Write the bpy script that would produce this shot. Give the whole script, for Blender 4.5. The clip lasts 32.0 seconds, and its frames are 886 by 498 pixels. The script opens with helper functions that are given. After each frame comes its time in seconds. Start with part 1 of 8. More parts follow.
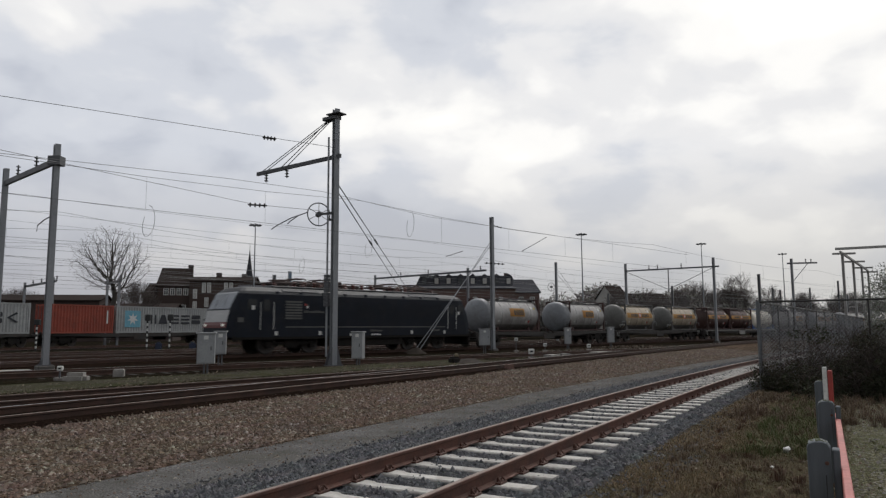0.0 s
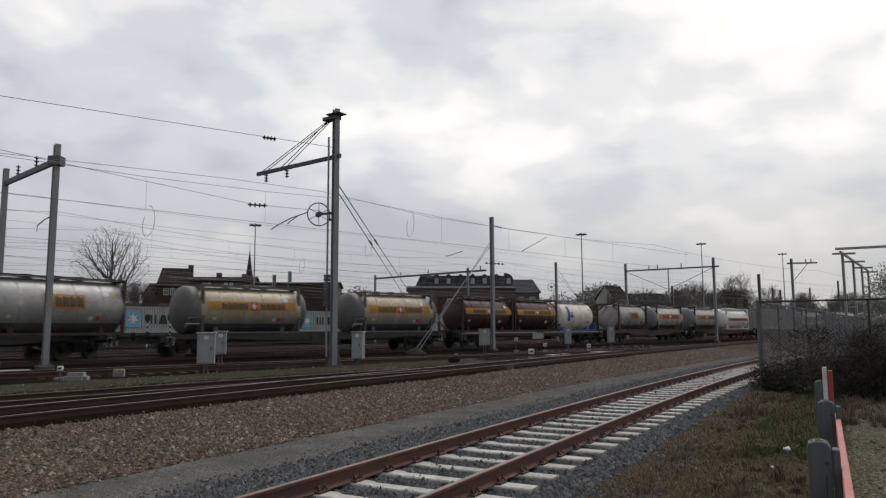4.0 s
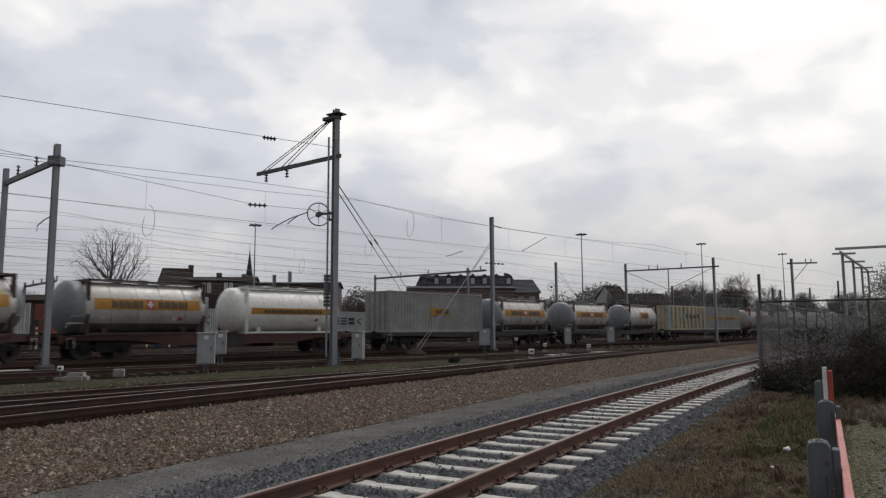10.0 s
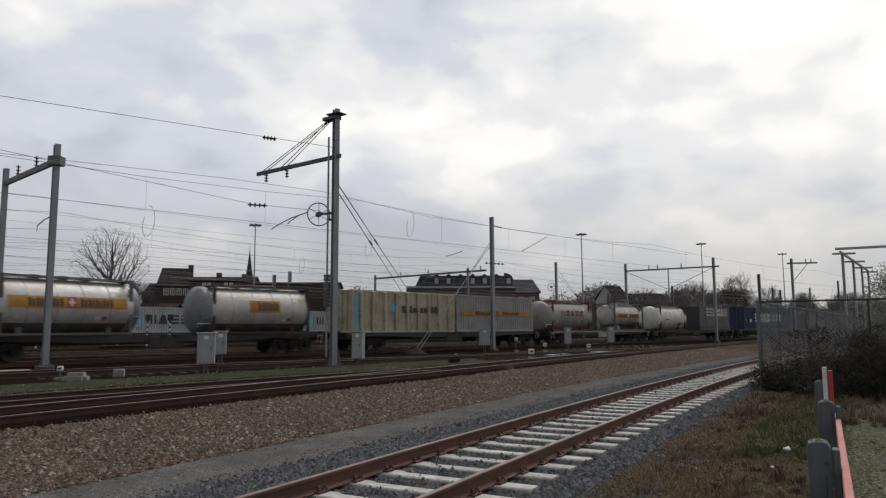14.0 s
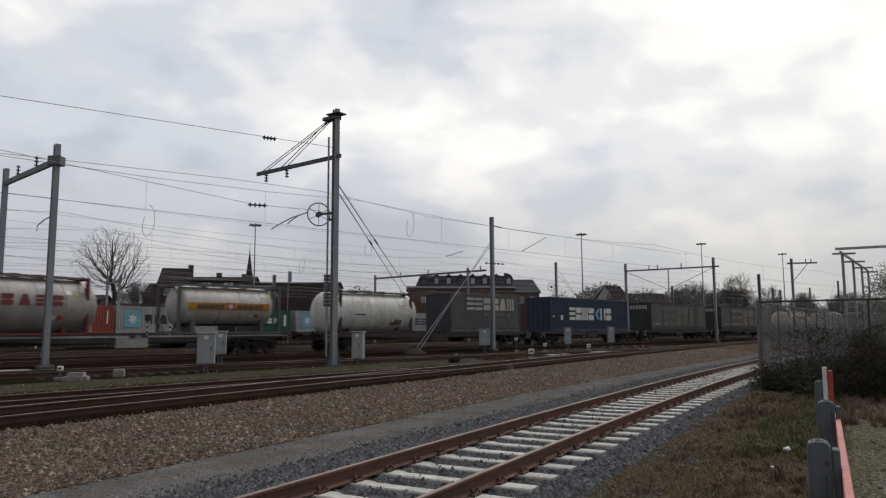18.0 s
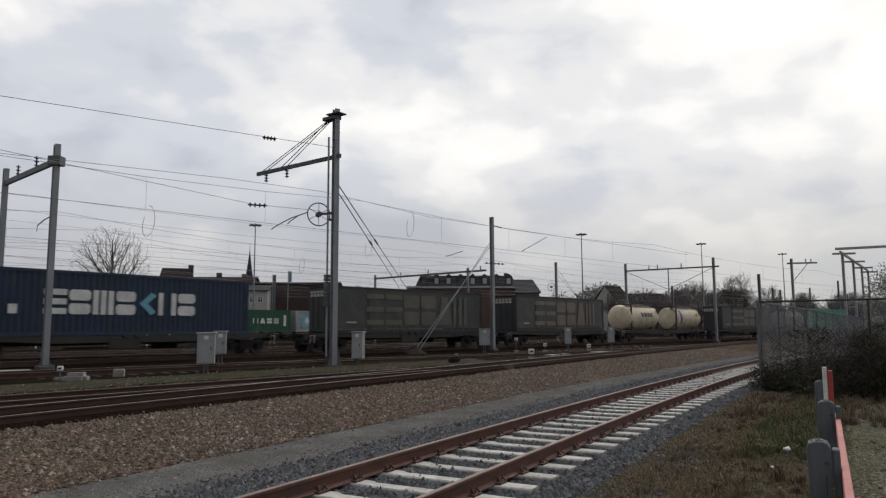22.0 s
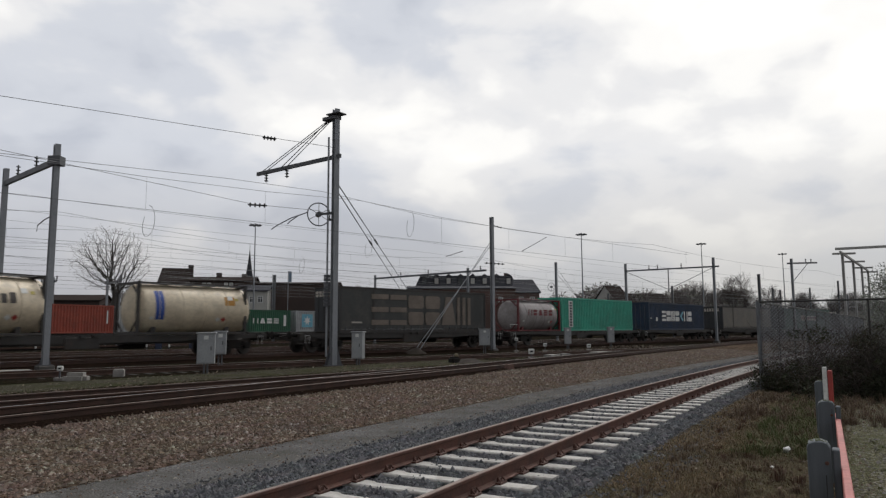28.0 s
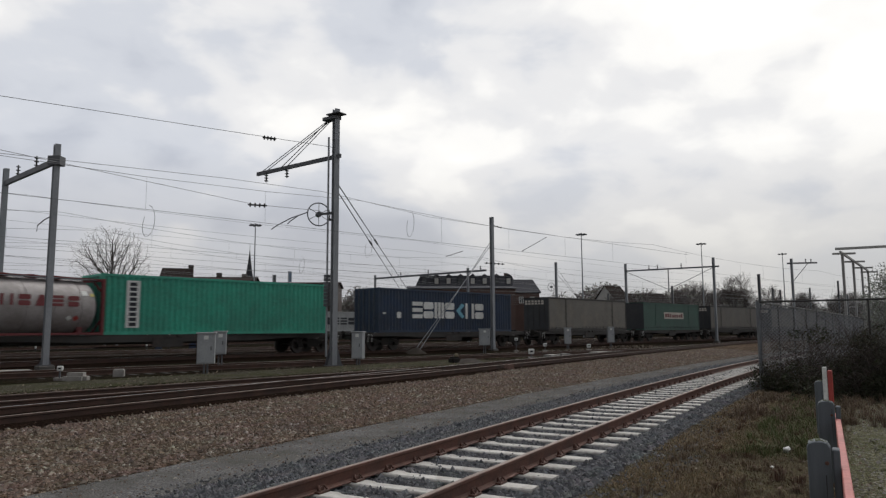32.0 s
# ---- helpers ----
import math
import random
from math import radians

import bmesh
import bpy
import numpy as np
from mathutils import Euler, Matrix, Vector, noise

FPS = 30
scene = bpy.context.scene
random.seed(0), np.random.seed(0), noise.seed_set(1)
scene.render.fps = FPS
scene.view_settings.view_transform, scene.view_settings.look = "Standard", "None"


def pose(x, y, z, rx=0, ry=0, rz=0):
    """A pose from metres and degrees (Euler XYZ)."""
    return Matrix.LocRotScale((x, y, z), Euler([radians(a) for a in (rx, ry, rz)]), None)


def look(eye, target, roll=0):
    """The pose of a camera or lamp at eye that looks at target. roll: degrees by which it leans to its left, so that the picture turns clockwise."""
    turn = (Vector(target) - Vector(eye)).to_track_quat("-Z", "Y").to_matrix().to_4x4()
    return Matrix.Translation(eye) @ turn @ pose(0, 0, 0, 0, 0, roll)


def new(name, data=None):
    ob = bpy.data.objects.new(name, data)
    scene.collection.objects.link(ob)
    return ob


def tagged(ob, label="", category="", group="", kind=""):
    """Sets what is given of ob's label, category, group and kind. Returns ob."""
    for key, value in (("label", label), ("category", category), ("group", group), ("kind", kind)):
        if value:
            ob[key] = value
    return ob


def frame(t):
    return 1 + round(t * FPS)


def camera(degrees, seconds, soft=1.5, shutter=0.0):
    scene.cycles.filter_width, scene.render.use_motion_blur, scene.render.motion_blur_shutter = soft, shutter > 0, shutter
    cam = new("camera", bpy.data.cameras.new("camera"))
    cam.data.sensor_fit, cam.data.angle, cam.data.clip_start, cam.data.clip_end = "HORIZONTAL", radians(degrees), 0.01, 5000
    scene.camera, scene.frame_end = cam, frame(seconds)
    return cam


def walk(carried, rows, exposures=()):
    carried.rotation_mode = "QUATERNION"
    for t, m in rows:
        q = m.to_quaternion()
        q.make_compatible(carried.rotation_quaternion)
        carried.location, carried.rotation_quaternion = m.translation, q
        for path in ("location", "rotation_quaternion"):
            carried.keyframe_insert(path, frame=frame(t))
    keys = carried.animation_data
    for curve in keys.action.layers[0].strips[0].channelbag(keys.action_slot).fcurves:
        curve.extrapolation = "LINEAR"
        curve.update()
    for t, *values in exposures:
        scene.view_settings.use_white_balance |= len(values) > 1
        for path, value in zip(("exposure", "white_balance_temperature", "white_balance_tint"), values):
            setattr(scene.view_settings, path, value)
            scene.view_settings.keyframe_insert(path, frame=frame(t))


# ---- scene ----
# The camera stands still on the bank beside the yard.
cam = camera(64.2, 32.0, soft=1.3, shutter=0.4)
EYE = (0.0, 0.0, 1.558)
STAND = look(EYE, (0.0, math.cos(radians(6.5)), 1.558 + math.sin(radians(6.5))), -0.3)
walk(cam, [(0.0, STAND), (32.0, STAND)], [(0.0, -0.33), (32.0, -0.33)])

# ---- light: overcast, brightest ahead and to the right ----
world = bpy.data.worlds.new("world")
scene.world = world
world.use_nodes = True
wn = world.node_tree.nodes
wl = world.node_tree.links
sky = wn.new("ShaderNodeTexSky")
sky.sky_type = "NISHITA"
sky.sun_disc = False
sky.sun_elevation = radians(58)
sky.sun_rotation = radians(22)
sky.dust_density = 4.0
grey = wn.new("ShaderNodeHueSaturation")
grey.inputs["Saturation"].default_value = 0.15
wl.new(sky.outputs[0], grey.inputs["Color"])
wl.new(grey.outputs[0], wn["Background"].inputs["Color"])
wn["Background"].inputs["Strength"].default_value = 0.192
sun = new("sun", bpy.data.lights.new("sun", "SUN"))
sun.data.energy = 0.6
sun.data.angle = radians(14)
sun.data.color = (1.0, 0.95, 0.88)
sun.matrix_basis = look((0, 0, 50), (0 - math.sin(radians(22)) * 40, 0 - math.cos(radians(22)) * 40, 50 - math.tan(radians(58)) * 40))


# ---- small helpers ----
def thing(name, label, category, m=None, group="", kind=""):
    ob = new(name)
    ob.empty_display_size = 0.2
    if m is not None:
        ob.matrix_basis = m
    return tagged(ob, label, category, group, kind)


def mesh_of(name, bm, material, smooth=None):
    me = bpy.data.meshes.new(name)
    bm.to_mesh(me)
    bm.free()
    mats = material if isinstance(material, (list, tuple)) else [material]
    for m in mats:
        me.materials.append(m)
    if smooth:
        me.polygons.foreach_set("use_smooth", [True] * len(me.polygons))
        me.set_sharp_from_angle(angle=radians(smooth))
    return me


def part(name, bm, material, parent=None, label="", smooth=None, m=None):
    me = bm if isinstance(bm, bpy.types.Mesh) else mesh_of(name, bm, material, smooth)
    ob = new(name, me)
    ob.parent = parent
    if m is not None:
        ob.matrix_basis = m
    return tagged(ob, label)


def box(bm, x0, x1, y0, y1, z0, z1, m=None, mi=0):
    v = [bm.verts.new((x, y, z)) for x in (x0, x1) for y in (y0, y1) for z in (z0, z1)]
    if m is not None:
        for a in v:
            a.co = m @ a.co
    for q in ((0, 1, 3, 2), (4, 6, 7, 5), (0, 4, 5, 1), (2, 3, 7, 6), (0, 2, 6, 4), (1, 5, 7, 3)):
        bm.faces.new([v[i] for i in q]).material_index = mi
    return bm


def bevel(bm, w, seg=1):
    bmesh.ops.bevel(bm, geom=bm.edges[:], offset=w, segments=seg, affect="EDGES", clamp_overlap=True)
    return bm


def tube(bm, pts, r, seg=6, closed=False, ends=True, r1=None, mi=0):
    """A tube along a row of points, with the radius running from r to r1."""
    pts = [Vector(p) for p in pts]
    n = len(pts)
    rings = []
    for i, p in enumerate(pts):
        a = pts[i - 1] if i or closed else p
        b = pts[(i + 1) % n] if i < n - 1 or closed else p
        d = (b - a).normalized()
        up = Vector((0, 0, 1)) if abs(d.z) < 0.9 else Vector((1, 0, 0))
        u = d.cross(up).normalized()
        w = u.cross(d)
        rr = r if r1 is None else r + (r1 - r) * i / max(1, n - 1)
        rings.append([bm.verts.new(p + rr * (math.cos(2 * math.pi * k / seg) * u + math.sin(2 * math.pi * k / seg) * w)) for k in range(seg)])
    for i in range(n if closed else n - 1):
        a, b = rings[i], rings[(i + 1) % n]
        for k in range(seg):
            bm.faces.new((a[k], a[(k + 1) % seg], b[(k + 1) % seg], b[k])).material_index = mi
    if ends and not closed:
        bm.faces.new(rings[0][::-1]).material_index = mi
        bm.faces.new(rings[-1]).material_index = mi
    return bm


def lathe(bm, profile, seg=24, axis="x", mi=0):
    """Turn a profile of (along, radius) pairs round the x, y or z axis."""
    rings = []
    for a, r in profile:
        ring = []
        for k in range(seg):
            c, s = r * math.cos(2 * math.pi * k / seg), r * math.sin(2 * math.pi * k / seg)
            co = {"x": (a, c, s), "y": (c, a, s), "z": (c, s, a)}[axis]
            ring.append(bm.verts.new(co))
        rings.append(ring)
    for a, b in zip(rings, rings[1:]):
        for k in range(seg):
            bm.faces.new((a[k], a[(k + 1) % seg], b[(k + 1) % seg], b[k])).material_index = mi
    for ring in (rings[0], rings[-1]):
        bm.faces.new(ring).material_index = mi
    bmesh.ops.recalc_face_normals(bm, faces=bm.faces[:])
    return bm


# ---- materials ----
def surface(name, base, second=None, rough=0.6, metal=0.0, grain=8.0, blotch=0.7, mix=0.5, bump=0.15, gscale=1.0, tint=0.0, grime=None, grime_amount=0.0, streak=1.0, spec=0.5):
    """A worn surface: large blotches towards a second colour, fine grain, bump, optional grime and a random tint an object."""
    m = bpy.data.materials.new(name)
    m.use_nodes = True
    n, l = m.node_tree.nodes, m.node_tree.links
    b = n["Principled BSDF"]
    tc = n.new("ShaderNodeTexCoord")
    mp = n.new("ShaderNodeMapping")
    mp.inputs["Scale"].default_value = (gscale, gscale, gscale * streak)
    l.new(tc.outputs["Object"], mp.inputs["Vector"])

    def noise_at(scale, detail, rgh=0.6):
        t = n.new("ShaderNodeTexNoise")
        t.inputs["Scale"].default_value, t.inputs["Detail"].default_value, t.inputs["Roughness"].default_value = scale, detail, rgh
        l.new(mp.outputs[0], t.inputs["Vector"])
        return t

    def ramp(src, lo, hi):
        r = n.new("ShaderNodeMapRange")
        r.inputs["From Min"].default_value, r.inputs["From Max"].default_value = lo, hi
        l.new(src, r.inputs["Value"])
        return r.outputs[0]

    def blend(fac, a, c, kind="MIX"):
        x = n.new("ShaderNodeMix")
        x.data_type, x.blend_type = "RGBA", kind
        if isinstance(fac, float):
            x.inputs[0].default_value = fac
        else:
            l.new(fac, x.inputs[0])
        for s, v in ((6, a), (7, c)):
            if isinstance(v, tuple):
                x.inputs[s].default_value = (*v, 1)
            else:
                l.new(v, x.inputs[s])
        return x.outputs[2]

    second = second or tuple(c * 0.72 for c in base)
    big = noise_at(blotch, 4)
    fine = noise_at(grain, 6, 0.7)
    f = n.new("ShaderNodeMath")
    f.operation = "MULTIPLY"
    l.new(ramp(big.outputs[0], 0.35, 0.65), f.inputs[0])
    f.inputs[1].default_value = mix * 2
    f.use_clamp = True
    col = blend(f.outputs[0], base, second)
    col = blend(ramp(fine.outputs[0], 0.3, 0.75), col, blend(0.35, col, (0.02, 0.018, 0.015)))
    if grime is not None:
        g = noise_at(blotch * 2.3, 7, 0.72)
        gm = n.new("ShaderNodeMath")
        gm.operation = "MULTIPLY"
        l.new(ramp(g.outputs[0], 0.48, 0.7), gm.inputs[0])
        gm.inputs[1].default_value = grime_amount
        col = blend(gm.outputs[0], col, grime)
    if tint:
        oi = n.new("ShaderNodeObjectInfo")
        hs = n.new("ShaderNodeHueSaturation")
        mr = n.new("ShaderNodeMapRange")
        mr.inputs["To Min"].default_value, mr.inputs["To Max"].default_value = 1 - tint, 1 + tint
        l.new(oi.outputs["Random"], mr.inputs["Value"])
        l.new(mr.outputs[0], hs.inputs["Value"])
        l.new(col, hs.inputs["Color"])
        col = hs.outputs[0]
    l.new(col, b.inputs["Base Color"])
    b.inputs["Metallic"].default_value = metal
    b.inputs["Specular IOR Level"].default_value = spec
    rr = n.new("ShaderNodeMapRange")
    rr.inputs["To Min"].default_value, rr.inputs["To Max"].default_value = max(0.05, rough - 0.12), min(1, rough + 0.15)
    l.new(fine.outputs[0], rr.inputs["Value"])
    l.new(rr.outputs[0], b.inputs["Roughness"])
    bp = n.new("ShaderNodeBump")
    bp.inputs["Strength"].default_value = bump
    bp.inputs["Distance"].default_value = 0.02
    l.new(fine.outputs[0], bp.inputs["Height"])
    l.new(bp.outputs[0], b.inputs["Normal"])
    return m


def gravel(name, colours, cell=28.0, dark=0.35, patch=(0.05, 0.045, 0.04), patch_amount=0.5, patch_scale=0.45, bump=0.9, moss=None):
    """Small stones side by side: a colour for each cell, dark joints, bump, and larger dirty patches."""
    m = bpy.data.materials.new(name)
    m.use_nodes = True
    n, l = m.node_tree.nodes, m.node_tree.links
    b = n["Principled BSDF"]
    tc = n.new("ShaderNodeTexCoord")
    vo = n.new("ShaderNodeTexVoronoi")
    vo.inputs["Scale"].default_value = cell
    l.new(tc.outputs["Object"], vo.inputs["Vector"])
    sep = n.new("ShaderNodeSeparateColor")
    l.new(vo.outputs["Color"], sep.inputs[0])
    r = n.new("ShaderNodeValToRGB")
    r.color_ramp.interpolation = "CONSTANT"
    e = r.color_ramp.elements
    e[0].position, e[0].color = 0, (*colours[0], 1)
    e[1].position, e[1].color = 1 - 1 / len(colours), (*colours[-1], 1)
    for i, c in enumerate(colours[1:-1], 1):
        e.new(i / len(colours)).color = (*c, 1)
    l.new(sep.outputs[0], r.inputs[0])
    edge = n.new("ShaderNodeMapRange")
    edge.inputs["From Min"].default_value, edge.inputs["From Max"].default_value = 0.35, 0.75
    edge.inputs["To Min"].default_value, edge.inputs["To Max"].default_value = 0.0, 1.0
    l.new(vo.outputs["Distance"], edge.inputs["Value"])
    x = n.new("ShaderNodeMix")
    x.data_type = "RGBA"
    l.new(edge.outputs[0], x.inputs[0])
    l.new(r.outputs[0], x.inputs[6])
    y = n.new("ShaderNodeMix")
    y.data_type, y.blend_type = "RGBA", "MULTIPLY"
    y.inputs[0].default_value = 1.0
    l.new(r.outputs[0], y.inputs[6])
    y.inputs[7].default_value = (dark, dark, dark, 1)
    l.new(y.outputs[2], x.inputs[7])
    no = n.new("ShaderNodeTexNoise")
    no.inputs["Scale"].default_value, no.inputs["Detail"].default_value, no.inputs["Roughness"].default_value = patch_scale, 8, 0.65
    l.new(tc.outputs["Object"], no.inputs["Vector"])
    mr = n.new("ShaderNodeMapRange")
    mr.inputs["From Min"].default_value, mr.inputs["From Max"].default_value = 0.42, 0.68
    mr.inputs["To Max"].default_value = patch_amount
    l.new(no.outputs[0], mr.inputs["Value"])
    z = n.new("ShaderNodeMix")
    z.data_type = "RGBA"
    l.new(mr.outputs[0], z.inputs[0])
    l.new(x.outputs[2], z.inputs[6])
    z.inputs[7].default_value = (*patch, 1)
    last = z.outputs[2]
    if moss:
        n2 = n.new("ShaderNodeTexNoise")
        n2.inputs["Scale"].default_value, n2.inputs["Detail"].default_value, n2.inputs["Roughness"].default_value = 1.1, 9, 0.7
        l.new(tc.outputs["Object"], n2.inputs["Vector"])
        m2 = n.new("ShaderNodeMapRange")
        m2.inputs["From Min"].default_value, m2.inputs["From Max"].default_value = 0.5, 0.68
        m2.inputs["To Max"].default_value = 0.7
        l.new(n2.outputs[0], m2.inputs["Value"])
        q = n.new("ShaderNodeMix")
        q.data_type = "RGBA"
        l.new(m2.outputs[0], q.inputs[0])
        l.new(last, q.inputs[6])
        q.inputs[7].default_value = (*moss, 1)
        last = q.outputs[2]
    l.new(last, b.inputs["Base Color"])
    b.inputs["Roughness"].default_value = 0.95
    b.inputs["Specular IOR Level"].default_value = 0.0
    bp = n.new("ShaderNodeBump")
    bp.invert = True
    bp.inputs["Strength"].default_value, bp.inputs["Distance"].default_value = bump, 0.02
    l.new(vo.outputs["Distance"], bp.inputs["Height"])
    l.new(bp.outputs[0], b.inputs["Normal"])
    return m


def glowing(name, colour, strength):
    m = bpy.data.materials.new(name)
    m.use_nodes = True
    b = m.node_tree.nodes["Principled BSDF"]
    b.inputs["Base Color"].default_value = (*colour, 1)
    b.inputs["Emission Color"].default_value = (*colour, 1)
    b.inputs["Emission Strength"].default_value = strength
    return m


def plain(name, colour, rough=0.6, metal=0.0):
    return surface(name, colour, rough=rough, metal=metal, mix=0.25, bump=0.05, grain=20, blotch=2)


RAIL_RUST = surface("rail_rust", (0.1375, 0.055, 0.0363), (0.08125, 0.0374, 0.0275), 0.75, 0.0, 30, 3, 0.5, 0.2)
RAIL_DARK = surface("rail_dark", (0.0729, 0.0322, 0.02033), (0.04536, 0.023, 0.01571), 0.75, 0.0, 30, 3, 0.5, 0.2)
RAIL_TOP = surface("rail_top", (0.2, 0.145, 0.115), (0.14, 0.09, 0.07), 0.55, 0.15, 20, 2, 0.5, 0.05)
RAIL_BRIGHT = surface("rail_bright", (0.5, 0.48, 0.46), (0.35, 0.32, 0.3), 0.3, 0.8, 20, 2, 0.4, 0.03)
CONCRETE = surface("concrete", (0.336, 0.32, 0.296), (0.24, 0.224, 0.208), 0.85, 0, 25, 2, 0.5, 0.25, tint=0.15)
SLEEPER_CONC = surface("sleeper_concrete", (0.5064, 0.4945, 0.4668), (0.3956, 0.3798, 0.356), 0.85, 0, 25, 2.5, 0.5, 0.25, tint=0.12, grime=(0.1582, 0.1187, 0.08703), grime_amount=0.5)
SLEEPER_WOOD = surface("sleeper_wood", (0.0245, 0.0189, 0.0154), (0.0154, 0.0126, 0.0105), 0.9, 0, 25, 2.5, 0.5, 0.3, tint=0.2)
GALV = surface("galvanised_steel", (0.3323, 0.3439, 0.3632), (0.255, 0.2666, 0.2859), 0.55, 0.15, 25, 1.2, 0.5, 0.06, streak=0.3)
GALV_DARK = surface("weathered_steel", (0.13, 0.135, 0.145), (0.09, 0.09, 0.1), 0.6, 0.2, 25, 1.2, 0.5, 0.06)
WIRE = surface("copper_wire", (0.2, 0.21, 0.22), None, 0.6, 0.2, 10, 1, 0.3, 0.0)
CABLE_BLACK = plain("black_rubber", (0.02, 0.02, 0.02), 0.6)
CAB_GREY = surface("cabinet_paint", (0.36, 0.37, 0.38), (0.28, 0.29, 0.3), 0.5, 0.1, 25, 1.5, 0.4, 0.05)
UNDER = surface("undergear_black", (0.0105, 0.00975, 0.009), (0.018, 0.01425, 0.012), 0.85, 0.0, 18, 2, 0.5, 0.2, spec=0.25)
WHEEL = surface("wheel_steel", (0.06, 0.05, 0.045), (0.035, 0.03, 0.028), 0.7, 0.2, 18, 2, 0.5, 0.1)
WAGON_GREY = surface("wagon_grey", (0.042, 0.04, 0.038), (0.03, 0.026, 0.024), 0.7, 0.1, 14, 1.2, 0.5, 0.1, grime=(0.05, 0.035, 0.028), grime_amount=0.8)
WAGON_RED = surface("wagon_red", (0.1, 0.03, 0.022), (0.06, 0.025, 0.02), 0.7, 0.1, 14, 1.2, 0.5, 0.1, grime=(0.03, 0.022, 0.02), grime_amount=0.8)
WHITE_PAINT = surface("white_paint", (0.78, 0.78, 0.76), (0.6, 0.6, 0.57), 0.55, 0, 15, 2, 0.4, 0.05)
BLACK_PAINT = plain("black_paint", (0.02, 0.02, 0.022), 0.5)
RED_PAINT = surface("red_paint", (0.45, 0.05, 0.04), (0.33, 0.05, 0.045), 0.5, 0, 15, 2, 0.4, 0.05)
YELLOW = surface("yellow_paint", (0.518, 0.2442, 0.0222), (0.407, 0.185, 0.0222), 0.6, 0, 15, 1.5, 0.4, 0.05, grime=(0.111, 0.0666, 0.0296), grime_amount=0.45)
GLASS = bpy.data.materials.new("window_glass")
GLASS.use_nodes = True
GLASS.node_tree.nodes["Principled BSDF"].inputs["Base Color"].default_value = (0.02, 0.022, 0.025, 1)
GLASS.node_tree.nodes["Principled BSDF"].inputs["Roughness"].default_value = 0.06


# ---- the lines of the tracks ----
class Line:
    """A track's centre line: a start, a heading (radians from +x) and a bend that may change along it."""

    def __init__(self, x, y, phi, k=0.0, k2=0.0, lo=-300, hi=500, curl=0.0, bend=0.0):
        self.g = np.arange(lo, hi + 0.25, 0.25)
        self.p = phi + k * self.g + 0.5 * k2 * self.g ** 2
        if k2:
            stop = -k / k2
            flat = phi + k * stop + 0.5 * k2 * stop ** 2
            self.p = np.where(self.g > stop, flat, self.p)
            low = phi - k * 45 + 0.5 * k2 * 45 ** 2
            self.p = np.where(self.g < -45, low, self.p)
        self.p = self.p + curl * np.clip(-4 - self.g, 0, 20) ** 2 / 20
        self.p = self.p - bend * np.clip(self.g - 40, 0, 60)
        c, s = np.cos(self.p), np.sin(self.p)
        self.x = np.concatenate([[0], np.cumsum((c[1:] + c[:-1]) / 8)])
        self.y = np.concatenate([[0], np.cumsum((s[1:] + s[:-1]) / 8)])
        i = int(round(-lo / 0.25))
        self.x += x - self.x[i]
        self.y += y - self.y[i]

    def at(self, s, lat=0.0):
        """x, y and heading at s metres along, lat metres to the right (towards the camera)."""
        x, y, p = (float(np.interp(s, self.g, a)) for a in (self.x, self.y, self.p))
        return x + lat * math.sin(p), y - lat * math.cos(p), p

    def place(self, s, lat=0.0, z=0.0, turn=0.0):
        x, y, p = self.at(s, lat)
        return pose(x, y, z, 0, 0, math.degrees(p) + turn)


NEAR = Line(0, 8.8023, 1.0612, -0.0029, lo=-40, hi=160)
MIDDLE = Line(-8.08, 12.45, 1.045, -0.0012, lo=-60, hi=260)
BRANCH = Line(-9.3, 15.5, 0.878, 0.0, lo=-60, hi=60)
MAIN = Line(-6, 44.947, 0.803, 0.002386, -6.107e-5, lo=-420, curl=0.02957, bend=0.00453)
PARKED = Line(-33.9, 61.5, 1.1, -0.006, lo=-80, hi=75)
MAIN_Z = 0.25
# the train's speed at every fourth second: it slows down gently
SPEEDS = (11.089, 11.148, 11.206, 11.247, 10.915, 10.506, 10.077, 9.682, 9.288)
CLOCK = np.arange(0, 32.01, 0.05)
PACE = np.interp(CLOCK, [4 * i for i in range(9)], SPEEDS)
RUN = np.concatenate([[0], np.cumsum((PACE[1:] + PACE[:-1]) * 0.025)])


def travelled(t):
    """How far the train has gone by the time t."""
    return float(np.interp(t, CLOCK, RUN))


def ground_z(x, y):
    """The height of the ground: low beside the near track, higher towards the yard."""
    d = (x - 0) * math.sin(1.0612) - (y - 8.8) * math.cos(1.0612)
    t = min(1, max(0, (-d - 3.5) / 5.5))
    t = t * t * (3 - 2 * t)
    return -0.3 + 0.3 * t


